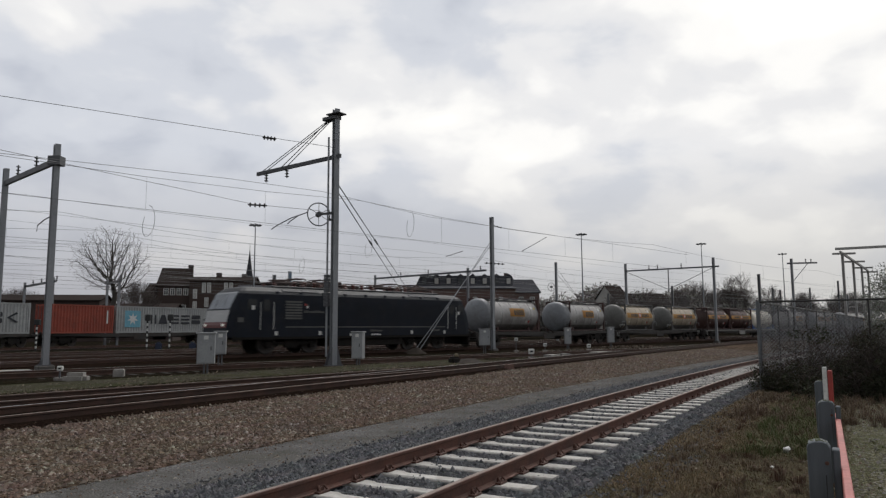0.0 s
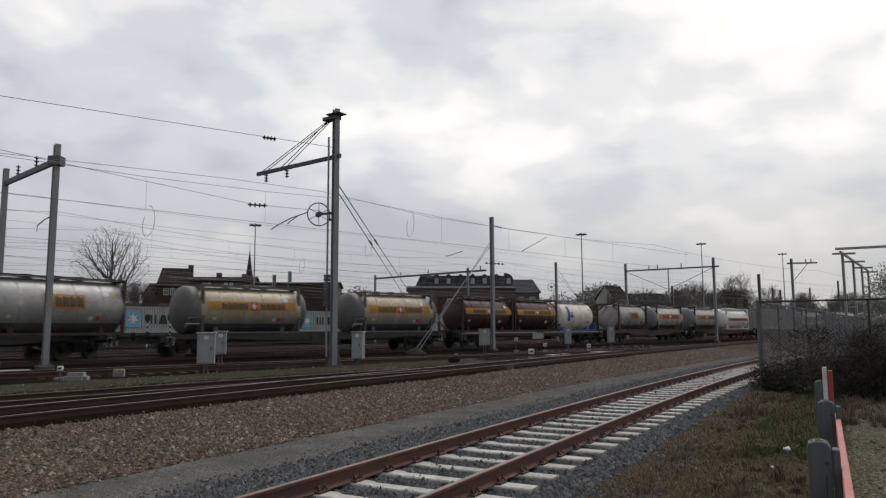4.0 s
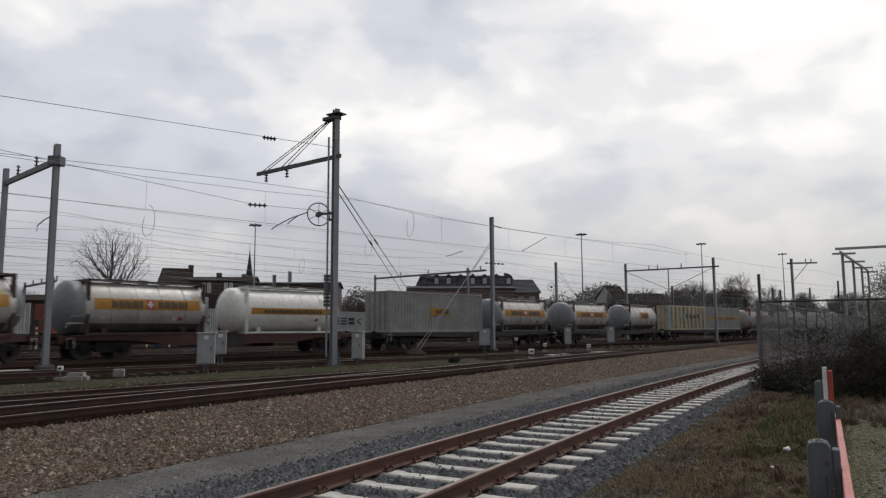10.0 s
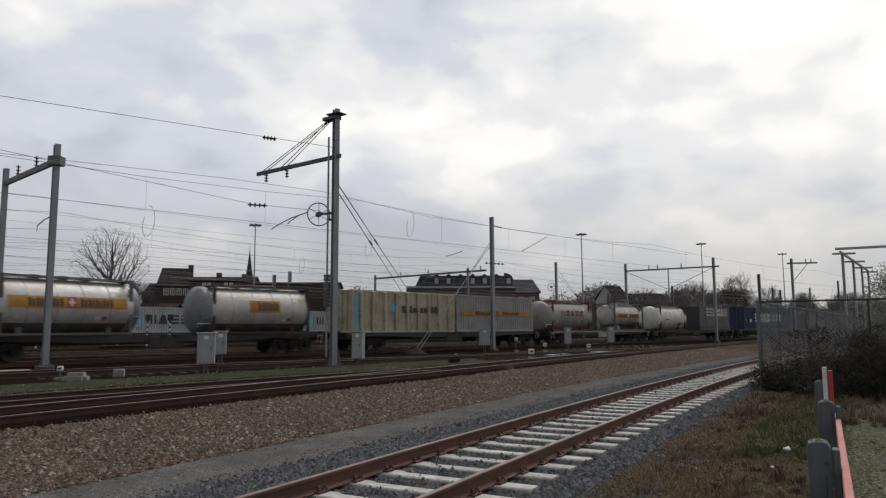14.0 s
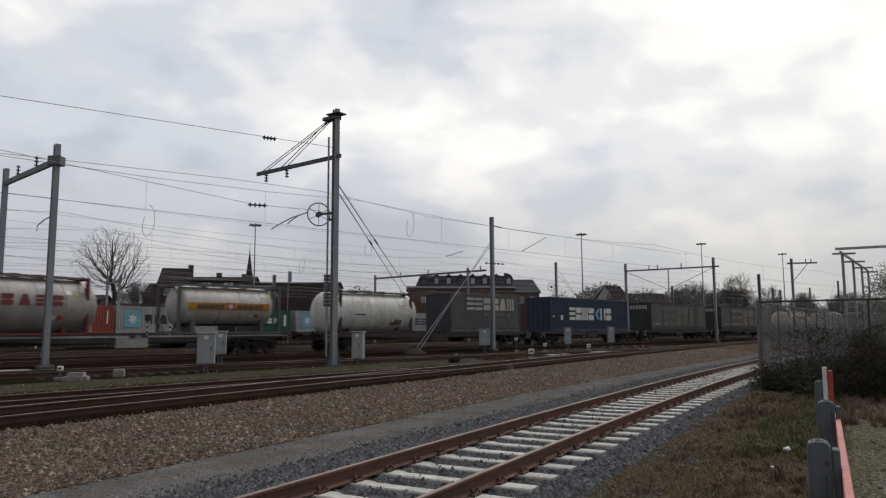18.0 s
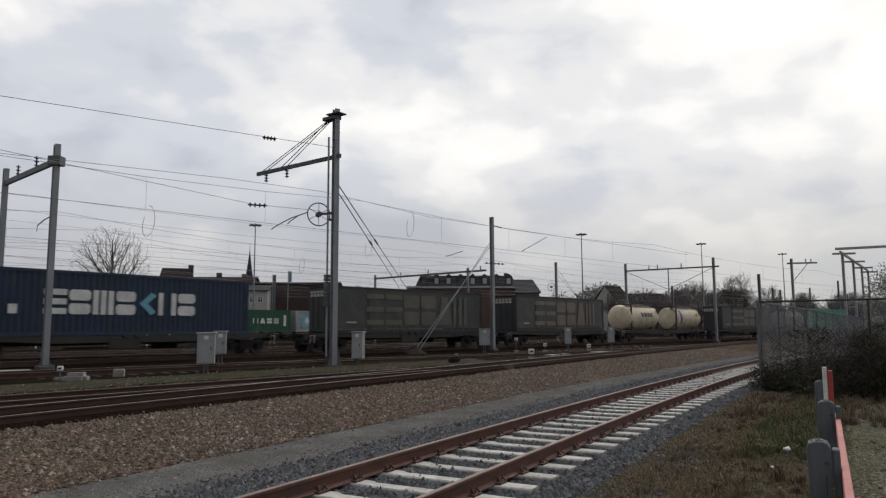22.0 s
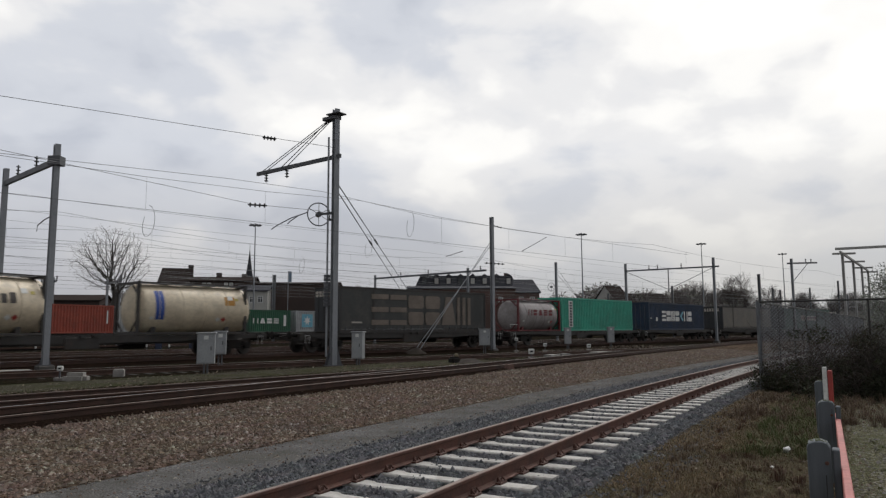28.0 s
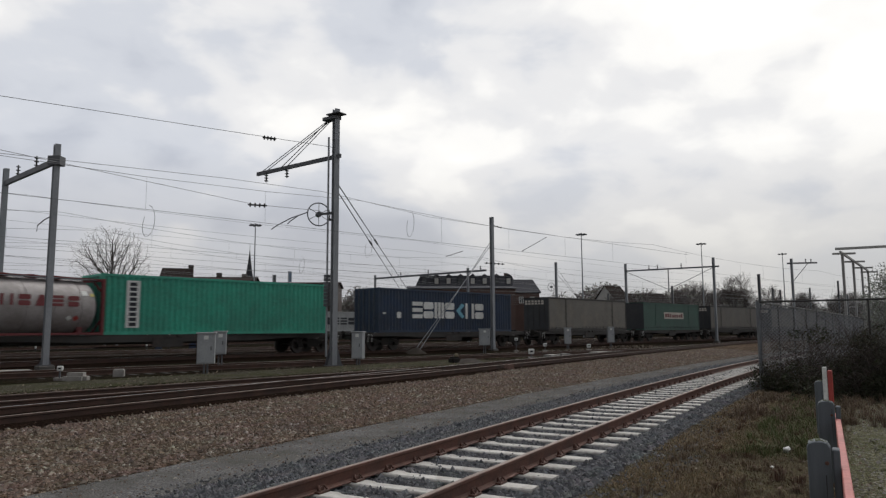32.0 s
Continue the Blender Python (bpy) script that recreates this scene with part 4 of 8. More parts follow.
def locomotive():
    c = thing("electric_locomotive", "black electric locomotive with silver and red nose", "locomotive")
    h = 9.6
    part("body", loco_shell(h), [LOCO_BLACK, LOCO_ROOF], c, "black painted body shell with grey roof")
    for d in (-1, 1):
        part("nose_panel", nose_patch(h, d, 1.76, 2.4, 0.97, 0.012), LOCO_SILVER, c, "silver nose panel")
        part("red_stripe", nose_patch(h, d, 1.44, 1.75, 0.98, 0.02), LOCO_RED, c, "dark red stripe")
        part("screen_surround", nose_patch(h, d, 2.41, 3.46, 0.97, 0.01), LOCO_BLACK, c, "black windscreen surround")
        ws = part("windscreen", nose_patch(h, d, 2.47, 3.4, 0.93, 0.02), WINDSCREEN, c, "sloping windscreen glass")
        for y in (-0.55, 0.35):
            bm = bmesh.new()
            tube(bm, [(d * (h - 0.24), y, 2.45), (d * (h - 0.53), y + 0.3, 3.0)], 0.02, 5)
            part("wiper", bm, BLACK_PAINT, ws)
        for y in (-0.88, 0.88):
            bm = bmesh.new()
            lathe(bm, [(-0.05, 0.08), (0.03, 0.08), (0.04, 0.06)], 14, "x")
            bm.transform(Matrix.Translation((d * (h + 0.02), y * 1.08, 1.6)) @ Matrix.Diagonal((d, 1, 1, 1)))
            part("headlight", bm, LAMP_WHITE if d < 0 else WHITE_PAINT, c, "round headlight", 40)
        bm = bmesh.new()
        box(bm, d * h - 0.1, d * h + 0.1, -1.3, 1.3, 0.75, 1.02)
        box(bm, d * h - 0.05, d * h + 0.05, -1.2, 1.2, 0.25, 0.75)
        bevel(bm, 0.02)
        part("buffer_beam", bm, UNDER, c)
        buffers(c, d * (h - 0.15), d)
    # side doors, windows, louvres, handrails, signs on each flank
    for sy in (-1, 1):
        y = sy * 1.488
        for x in (-7.28, 7.53):
            bm = bmesh.new()
            box(bm, x - 0.31, x + 0.31, y - 0.012, y + 0.012, 1.2, 3.2)
            door = part("door", bm, LOCO_BLACK, c, "black cab door")
            bm = bmesh.new()
            box(bm, x - 0.2, x + 0.2, y - 0.02, y + 0.02, 2.35, 3.0)
            part("pane", bm, GLASS, door)
            for d2 in (-0.42, 0.42):
                bm = bmesh.new()
                tube(bm, [(x + d2, y + sy * 0.05, 1.35), (x + d2, y + sy * 0.07, 2.85)], 0.018, 6)
                part("handrail", bm, WHITE_PAINT, c, "steel handrail")
            bm = bmesh.new()
            x2 = x + (-0.9 if x < 0 else 0.9)
            box(bm, x2 - 0.28, x2 + 0.28, sy * 1.46 - 0.03, sy * 1.46 + 0.03, 2.45, 3.0)
            part("side_window", bm, GLASS, c)
        for x in (-5.52, -2.9, 2.2, 4.4):
            bm = bmesh.new()
            for k in range(7 if x == -5.52 else 5):
                z = 1.93 + k * 0.155
                v = box(bm, x - 0.56, x + 0.56, y - 0.015, y + 0.02 * sy + 0.015, z, z + 0.1)
            part("louvre", bm, LOUVRE if x == -5.52 and sy < 0 else LOCO_BLACK, c, "air intake louvre")
        for k in range(9):
            bm = bmesh.new()
            z = 1.55 + 0.165 * k
            box(bm, -6.3, 6.6, y - 0.008, y + 0.008, z, z + 0.03)
            part("side_rib", bm, LOCO_BLACK, c)
        for x, z in ((-6.66, 1.05), (-3.69, 1.05), (3.7, 1.05), (6.79, 1.05), (-8.13, 2.45), (8.24, 2.35)):
            flat_panel(c, "sign", x - 0.09, x + 0.09, z - 0.02, z + 0.2, y - 0.012 if sy < 0 else y + 0.016, WHITE_PAINT, "small white marking plate")
        flat_panel(c, "stripe", -6.05, 6.9, 1.46, 1.52, y - 0.012 if sy < 0 else y + 0.016, LOUVRE, "thin grey waist stripe")
        yy = y - 0.02 if sy < 0 else y + 0.024
        # a small chequered badge, a faint name line and small marks along the sill
        for k, (bx, bz) in enumerate(((-4.8, 2.7), (-4.66, 2.56), (-4.66, 2.7), (-4.8, 2.56))):
            flat_panel(c, "badge", bx, bx + 0.13, bz, bz + 0.13, yy, (RED_PAINT, WHITE_PAINT, BLACK_PAINT, BLACK_PAINT)[k], "small chequered badge")
        word_blocks(c, "lettering", -4.84, -3.4, 2.3, 2.44, yy, 13, LOUVRE, "faint grey name line")
        word_blocks(c, "lettering", 0.1, 1.1, 1.2, 1.34, yy, 7, LOUVRE, "small grey marks")
        word_blocks(c, "lettering", 0.2, 1.0, 0.98, 1.08, yy, 4, WHITE_PAINT, "small white marks")
        word_blocks(c, "lettering", -1.5, -1.1, 0.96, 1.1, yy, 2, WHITE_PAINT, "small white marks")
        word_blocks(c, "lettering", 5.4, 6.3, 1.2, 1.36, yy, 5, LOUVRE, "small grey marks")
        flat_panel(c, "sign", -9.05, -8.7, 1.75, 2.0, yy, LOUVRE, "dull rectangular plate")
    # roof
    bm = bmesh.new()
    box(bm, -6.6, 6.8, -0.95, 0.95, 3.69, 3.82)
    bevel(bm, 0.05)
    part("roof_hatch", bm, LOCO_ROOF, c, "grey roof panel")
    for x, d in ((-5.3, 1), (-2.1, -1), (2.1, 1), (5.5, -1)):
        # folded pantograph: base frame, lower arm, upper arm, twin collector strips
        bm = bmesh.new()
        for sy in (-1, 1):
            tube(bm, [(x - 1.05, sy * 0.55, 4.03), (x + 1.05, sy * 0.55, 4.03)], 0.05, 6)
            tube(bm, [(x + d * 0.95, sy * 0.12, 4.1), (x - d * 0.9, sy * 0.1, 4.17)], 0.045, 6)
            tube(bm, [(x - d * 0.9, sy * 0.12, 4.2), (x + d * 0.75, sy * 0.5, 4.26)], 0.03, 6)
        for a in (-1.05, 0.0, 1.05):
            tube(bm, [(x + a, -0.55, 4.03), (x + a, 0.55, 4.03)], 0.05, 6)
        for a in (0.6, 0.95):
            tube(bm, [(x + d * a, -0.95, 4.22), (x + d * a, -0.6, 4.32), (x + d * a, 0.6, 4.32), (x + d * a, 0.95, 4.22)], 0.04, 6)
        pan = part("pantograph", bm, PANTO, c, "folded rust-brown pantograph")
        for a in (-0.95, 0.95):
            for b in (-0.55, 0.55):
                bm = bmesh.new()
                lathe(bm, [(3.8, 0.08), (3.84, 0.15), (3.88, 0.08), (3.92, 0.15), (3.96, 0.08), (4.03, 0.08)], 8, "z")
                bm.transform(Matrix.Translation((x + a, b, 0)))
                part("isolator", bm, ISOLATOR, pan)
    for x in (-3.7, 0.0, 3.8):
        bm = bmesh.new()
        tube(bm, [(x - 1.2, -0.4, 4.16), (x + 1.3, -0.4, 4.16)], 0.04, 6)
        part("busbar", bm, PANTO, c)
        for a in (-1.1, -0.4, 0.3, 1.1):
            bm = bmesh.new()
            lathe(bm, [(3.78, 0.09), (3.85, 0.17), (3.9, 0.09), (3.97, 0.17), (4.02, 0.09), (4.09, 0.15), (4.14, 0.08)], 8, "z")
            bm.transform(Matrix.Translation((x + a, -0.4, 0)))
            part("isolator", bm, ISOLATOR, c, "brown ribbed roof insulator")
        bm = bmesh.new()
        box(bm, x - 0.55, x + 0.45, 0.0, 0.75, 3.8, 4.12)
        bevel(bm, 0.04)
        part("roof_box", bm, PANTO, c, "dark roof equipment box")
    for k in range(9):
        # lifting lugs along the roof edge
        bm = bmesh.new()
        xx = -6.6 + 1.6 * k
        box(bm, xx - 0.09, xx + 0.09, -1.45, -1.38, 3.34, 3.48)
        part("roof_lug", bm, LOCO_BLACK, c)
    for x0, x1 in ((-6.3, -3.6), (3.5, 6.3)):
        bm = bmesh.new()
        n = int((x1 - x0) / 1.3)
        for k in range(n):
            xa = x0 + (x1 - x0) * k / n
            v = [bm.verts.new(p) for p in ((xa + 0.1, -1.35, 3.47), (xa + 1.2, -1.35, 3.47), (xa + 1.2, -1.15, 3.61), (xa + 0.1, -1.15, 3.61))]
            bm.faces.new(v)
        bmesh.ops.recalc_face_normals(bm, faces=bm.faces[:])
        ret = bmesh.ops.extrude_face_region(bm, geom=bm.faces[:])
        bmesh.ops.translate(bm, verts=[q for q in ret["geom"] if isinstance(q, bmesh.types.BMVert)], vec=(0, -0.03, 0.02))
        bmesh.ops.recalc_face_normals(bm, faces=bm.faces[:])
        part("roof_grille", bm, LOCO_BLACK, c, "dark roof grilles")
    for x in (-5.4, 5.4):
        bogie(c, x, 0.6, 2.9)
    bm = bmesh.new()
    box(bm, -3.0, 3.0, -1.25, 1.25, 0.35, 1.0)
    bevel(bm, 0.04)
    part("equipment_box", bm, UNDER, c)
    bm = bmesh.new()
    for sy in (-1, 1):
        box(bm, -h + 0.3, h - 0.3, sy * 1.4 - 0.06, sy * 1.4 + 0.06, 0.82, 1.02)
    part("side_skirt", bm, UNDER, c)
    return c


# tank and box finishes
STEEL = surface("tank_steel", (0.6, 0.575, 0.54), (0.48, 0.455, 0.425), 0.5, 0.3, 6, 0.6, 0.5, 0.03, grime=(0.2, 0.18, 0.16), grime_amount=0.35, gscale=1.0)
STEEL_WARM = surface("tank_steel_warm", (0.4914, 0.4195, 0.3197), (0.3931, 0.332, 0.2516), 0.5, 0.3, 6, 0.6, 0.5, 0.03, grime=(0.1638, 0.1313, 0.09472), grime_amount=0.35, gscale=1.0)
STEEL_DULL = surface("tank_steel_dull", (0.43, 0.415, 0.404), (0.3526, 0.3403, 0.332), 0.48, 0.3, 6, 0.6, 0.5, 0.03, grime=(0.1032, 0.0913, 0.08), grime_amount=0.5)
STEEL_ROSY = surface("dull_rosy_paint", (0.36, 0.33, 0.322), (0.29, 0.262, 0.256), 0.55, 0.0, 6, 0.6, 0.5, 0.03, grime=(0.13, 0.11, 0.1), grime_amount=0.5)
STEEL_BROWN = surface("tank_brown", (0.08, 0.036, 0.029), (0.05, 0.025, 0.021), 0.45, 0.2, 6, 0.6, 0.5, 0.03, grime=(0.09, 0.055, 0.045), grime_amount=0.4)
STEEL_WHITE = surface("tank_white", (0.9116, 0.8586, 0.742), (0.8056, 0.7526, 0.636), 0.45, 0.0, 6, 0.6, 0.5, 0.03, grime=(0.265, 0.212, 0.159), grime_amount=0.45)
STEEL_CREAM = surface("tank_cream", (0.7603, 0.6547, 0.4858), (0.6336, 0.528, 0.3802), 0.5, 0.0, 6, 0.6, 0.5, 0.03, grime=(0.1478, 0.1162, 0.08448), grime_amount=0.35)
FRAME_MAROON = surface("frame_maroon", (0.06, 0.02, 0.018), (0.04, 0.02, 0.018), 0.6, 0.1, 10, 1.5, 0.4, 0.05)
FRAME_GREY = surface("frame_grey", (0.13, 0.13, 0.13), (0.09, 0.08, 0.075), 0.6, 0.2, 10, 1.5, 0.4, 0.05)
FRAME_BLUE = surface("frame_blue", (0.05, 0.13, 0.35), (0.05, 0.1, 0.25), 0.55, 0.1, 10, 1.5, 0.4, 0.05)
FRAME_RED = surface("frame_red", (0.156, 0.0175, 0.021), (0.1105, 0.014, 0.0175), 0.5, 0.1, 10, 1.5, 0.4, 0.05)
FRAME_BLACK = surface("frame_black", (0.035, 0.033, 0.032), (0.05, 0.04, 0.035), 0.6, 0.1, 10, 1.5, 0.4, 0.05)
BOX_GREY = surface("box_grey", (0.3795, 0.3795, 0.368), (0.299, 0.2932, 0.2818), 0.6, 0.1, 8, 0.7, 0.5, 0.05, grime=(0.184, 0.1495, 0.1265), grime_amount=0.5)
BOX_CREAM = surface("box_cream", (0.578, 0.5015, 0.374), (0.4675, 0.3995, 0.2975), 0.6, 0.0, 8, 0.7, 0.5, 0.05, grime=(0.136, 0.102, 0.068), grime_amount=0.6)
BOX_NAVY = surface("box_navy", (0.01396, 0.03657, 0.0855), (0.01297, 0.02717, 0.0585), 0.55, 0.05, 8, 0.7, 0.5, 0.05, grime=(0.04988, 0.05225, 0.0495), grime_amount=0.4)
BOX_GREEN = surface("box_green", (0.04312, 0.4169, 0.2875), (0.04312, 0.3162, 0.2229), 0.5, 0.05, 8, 0.5, 0.5, 0.04, grime=(0.0575, 0.1869, 0.1437), grime_amount=0.4)
BOX_DARKGREEN = surface("box_dark_green", (0.02, 0.12, 0.06), (0.02, 0.08, 0.045), 0.55, 0.05, 8, 0.7, 0.5, 0.04)
BOX_ORANGE = surface("box_orange", (0.37, 0.068, 0.038), (0.29, 0.055, 0.033), 0.6, 0.05, 8, 0.7, 0.5, 0.04, grime=(0.108, 0.045, 0.027), grime_amount=0.4)
BOX_SILVER = surface("box_silver", (0.42, 0.43, 0.43), (0.35, 0.36, 0.36), 0.55, 0.1, 8, 0.7, 0.5, 0.04, grime=(0.2, 0.19, 0.18), grime_amount=0.35)
SKY_BLUE = plain("sky_blue_paint", (0.18, 0.45, 0.58), 0.6)
CURTAIN = surface("curtain_dark", (0.045, 0.0475, 0.04625), (0.035, 0.03625, 0.03625), 0.4, 0, 10, 0.6, 0.5, 0.05, grime=(0.1063, 0.09375, 0.0775), grime_amount=0.5, tint=0.15)
CURTAIN_OLD = surface("curtain_faded", (0.1265, 0.115, 0.09775), (0.092, 0.0828, 0.069), 0.45, 0, 10, 0.6, 0.5, 0.05, grime=(0.161, 0.1323, 0.09775), grime_amount=0.6, tint=0.15)
CURTAIN_GREEN = surface("curtain_green", (0.035, 0.1, 0.075), (0.03, 0.075, 0.06), 0.6, 0, 10, 0.6, 0.5, 0.05)
CURTAIN_SLATE = surface("curtain_slate", (0.075, 0.0828, 0.0896), (0.05625, 0.06095, 0.0672), 0.45, 0, 10, 0.6, 0.5, 0.05, grime=(0.1125, 0.09775, 0.084), grime_amount=0.5)
DIM_LETTER = surface("dim_letter", (0.1428, 0.131, 0.1008), (0.1008, 0.09408, 0.0756), 0.5, 0, 10, 0.8, 0.6, 0.03)
FADED_LETTER = surface("faded_letter", (0.216, 0.1701, 0.135), (0.1485, 0.1188, 0.0945), 0.5, 0, 10, 0.8, 0.6, 0.03)
PALE_LETTER = surface("pale_letter", (0.621, 0.5746, 0.5049), (0.4657, 0.4234, 0.3713), 0.7, 0, 10, 0.8, 0.5, 0.03)
MAROON_LETTER = plain("maroon_letter", (0.2, 0.03, 0.035), 0.6)
DARK_LETTER = plain("dark_letter", (0.05, 0.04, 0.035), 0.6)
BLUE_LABEL = plain("blue_label", (0.03, 0.08, 0.35), 0.6)
NAVY_LETTER = plain("navy_letter", (0.016, 0.019, 0.028), 0.6)

DOME_GREY = surface("dome_grey", (0.25, 0.265, 0.285), (0.19, 0.2, 0.215), 0.5, 0.1, 6, 0.6, 0.5, 0.03, grime=(0.1, 0.1, 0.1), grime_amount=0.5)
DOME_OLIVE = surface("dome_olive", (0.16, 0.16, 0.15), (0.12, 0.118, 0.11), 0.55, 0.05, 6, 0.6, 0.5, 0.03, grime=(0.06, 0.055, 0.05), grime_amount=0.5)
TANK_WHITE = surface("clean_white_tank", (0.92, 0.9, 0.85), (0.84, 0.81, 0.75), 0.4, 0.0, 6, 0.6, 0.4, 0.03, grime=(0.4, 0.36, 0.3), grime_amount=0.25)
TANK_STAINED = surface("stained_white_tank", (0.738, 0.7216, 0.6888), (0.6232, 0.6068, 0.5658), 0.5, 0.0, 7, 0.9, 0.6, 0.03, grime=(0.2132, 0.1886, 0.1558), grime_amount=0.6, streak=0.35)
OCHRE = plain("ochre_emblem", (0.42, 0.17, 0.03), 0.6)
RUNNING = []  # (thing, place of its middle along the train, height)


def load(ob, s0, s1, z=DECK):
    RUNNING.append((ob, (s0 + s1) / 2, z))


def tank(s0, material, label, frame_mat, **k):
    c = tank_box(material, label, frame_mat, **k)
    load(c, s0, s0 + 6.06)
    return c


def curved_patch(c, name, x0, x1, z0, z1, out, material, label="", R=1.26, zc=1.27):
    """A thin painted patch that follows the side of a barrel."""
    bm = bmesh.new()
    a0, a1 = math.asin((z0 - zc) / R), math.asin((z1 - zc) / R)
    n = max(1, int((z1 - z0) / 0.12))
    rows = []
    for k in range(n + 1):
        a = a0 + (a1 - a0) * k / n
        rows.append([bm.verts.new((x, -(R + out) * math.cos(a), zc + (R + out) * math.sin(a))) for x in (x0, x1)])
    for a, b in zip(rows, rows[1:]):
        bm.faces.new((a[0], a[1], b[1], b[0]))
    return part(name, bm, material, c, label)


def curved_words(c, x0, x1, z0, z1, count, out, material, label, R=1.26, zc=1.27):
    step = (x1 - x0) / count
    for i in range(count):
        top = z1 - (z1 - z0) * (0.0, 0.14, 0.0, 0.08)[i % 4]
        curved_patch(c, "lettering", x0 + i * step, x0 + (i + 0.78 - 0.1 * (i % 2)) * step, z0, top, out, material, label, R, zc)


def band_words(c, z0, z1, R=1.26, zc=1.27):
    """Dark name blocks on a painted band, with a small white cross on red in the middle."""
    for x0, x1 in ((-1.9, -0.35), (0.4, 2.0)):
        curved_words(c, x0, x1, z0 + 0.07, z1 - 0.08, 9, 0.03, DARK_LETTER, "dark name blocks", R, zc)
    m, h = (z0 + z1) / 2, (z1 - z0) / 2
    curved_patch(c, "badge", -0.22, 0.22, z0 + 0.02, z1 - 0.02, 0.03, RED_PAINT, "red square badge", R, zc)
    curved_patch(c, "badge_cross", -0.14, 0.14, m - 0.05, m + 0.05, 0.036, WHITE_PAINT, "white cross", R, zc)
    curved_patch(c, "badge_cross", -0.05, 0.05, m - h * 0.65, m + h * 0.65, 0.04, WHITE_PAINT, "white cross", R, zc)


def name_plate(c, x0, x1, z0, z1, y=None):
    """A yellow name panel, on a barrel or on a flat wall at y."""
    if y is None:
        z0, z1 = z0 - 0.08, z1 + 0.08
        curved_patch(c, "name_plate", x0, x1, z0, z1, 0.024, YELLOW, "yellow name panel")
        curved_words(c, x0 + 0.26 * (x1 - x0), x1 - 0.08, z0 + 0.09, z1 - 0.09, 8, 0.032, DARK_LETTER, "dark name blocks")
        for k in range(4):
            curved_patch(c, "emblem", x0 + 0.1 + 0.2 * (k % 2), x0 + 0.24 + 0.2 * (k % 2), z0 + 0.14 + 0.22 * (k // 2), z0 + 0.3 + 0.22 * (k // 2), 0.032, OCHRE, "dull emblem squares")
        return
    flat_panel(c, "name_plate", x0, x1, z0, z1, y, YELLOW, "yellow name panel")
    word_blocks(c, "lettering", x0 + 0.26 * (x1 - x0), x1 - 0.08, z0 + 0.1, z1 - 0.1, y - 0.007, 8, DARK_LETTER, "dark name blocks", hollow=False)


def end_blocks(c, x, mat):
    """Small pale name blocks at the top of a front wall."""
    for k in range(6):
        y = 1.0 - k * 0.33
        bm = bmesh.new()
        box(bm, x - 0.006, x, y - 0.12, y + 0.12, 2.24, 2.4)
        box(bm, x - 0.006, x, y - 0.1, y + 0.12, 2.44, 2.6)
        part("lettering", bm, mat, c, "small pale name blocks")
    for k in (-0.85, -0.3, 0.3, 0.85):
        bm = bmesh.new()
        tube(bm, [(x - 0.02, k, 0.3), (x - 0.02, k, 2.25)], 0.016, 5)
        part("end_rib", bm, FRAME_BLACK, c)


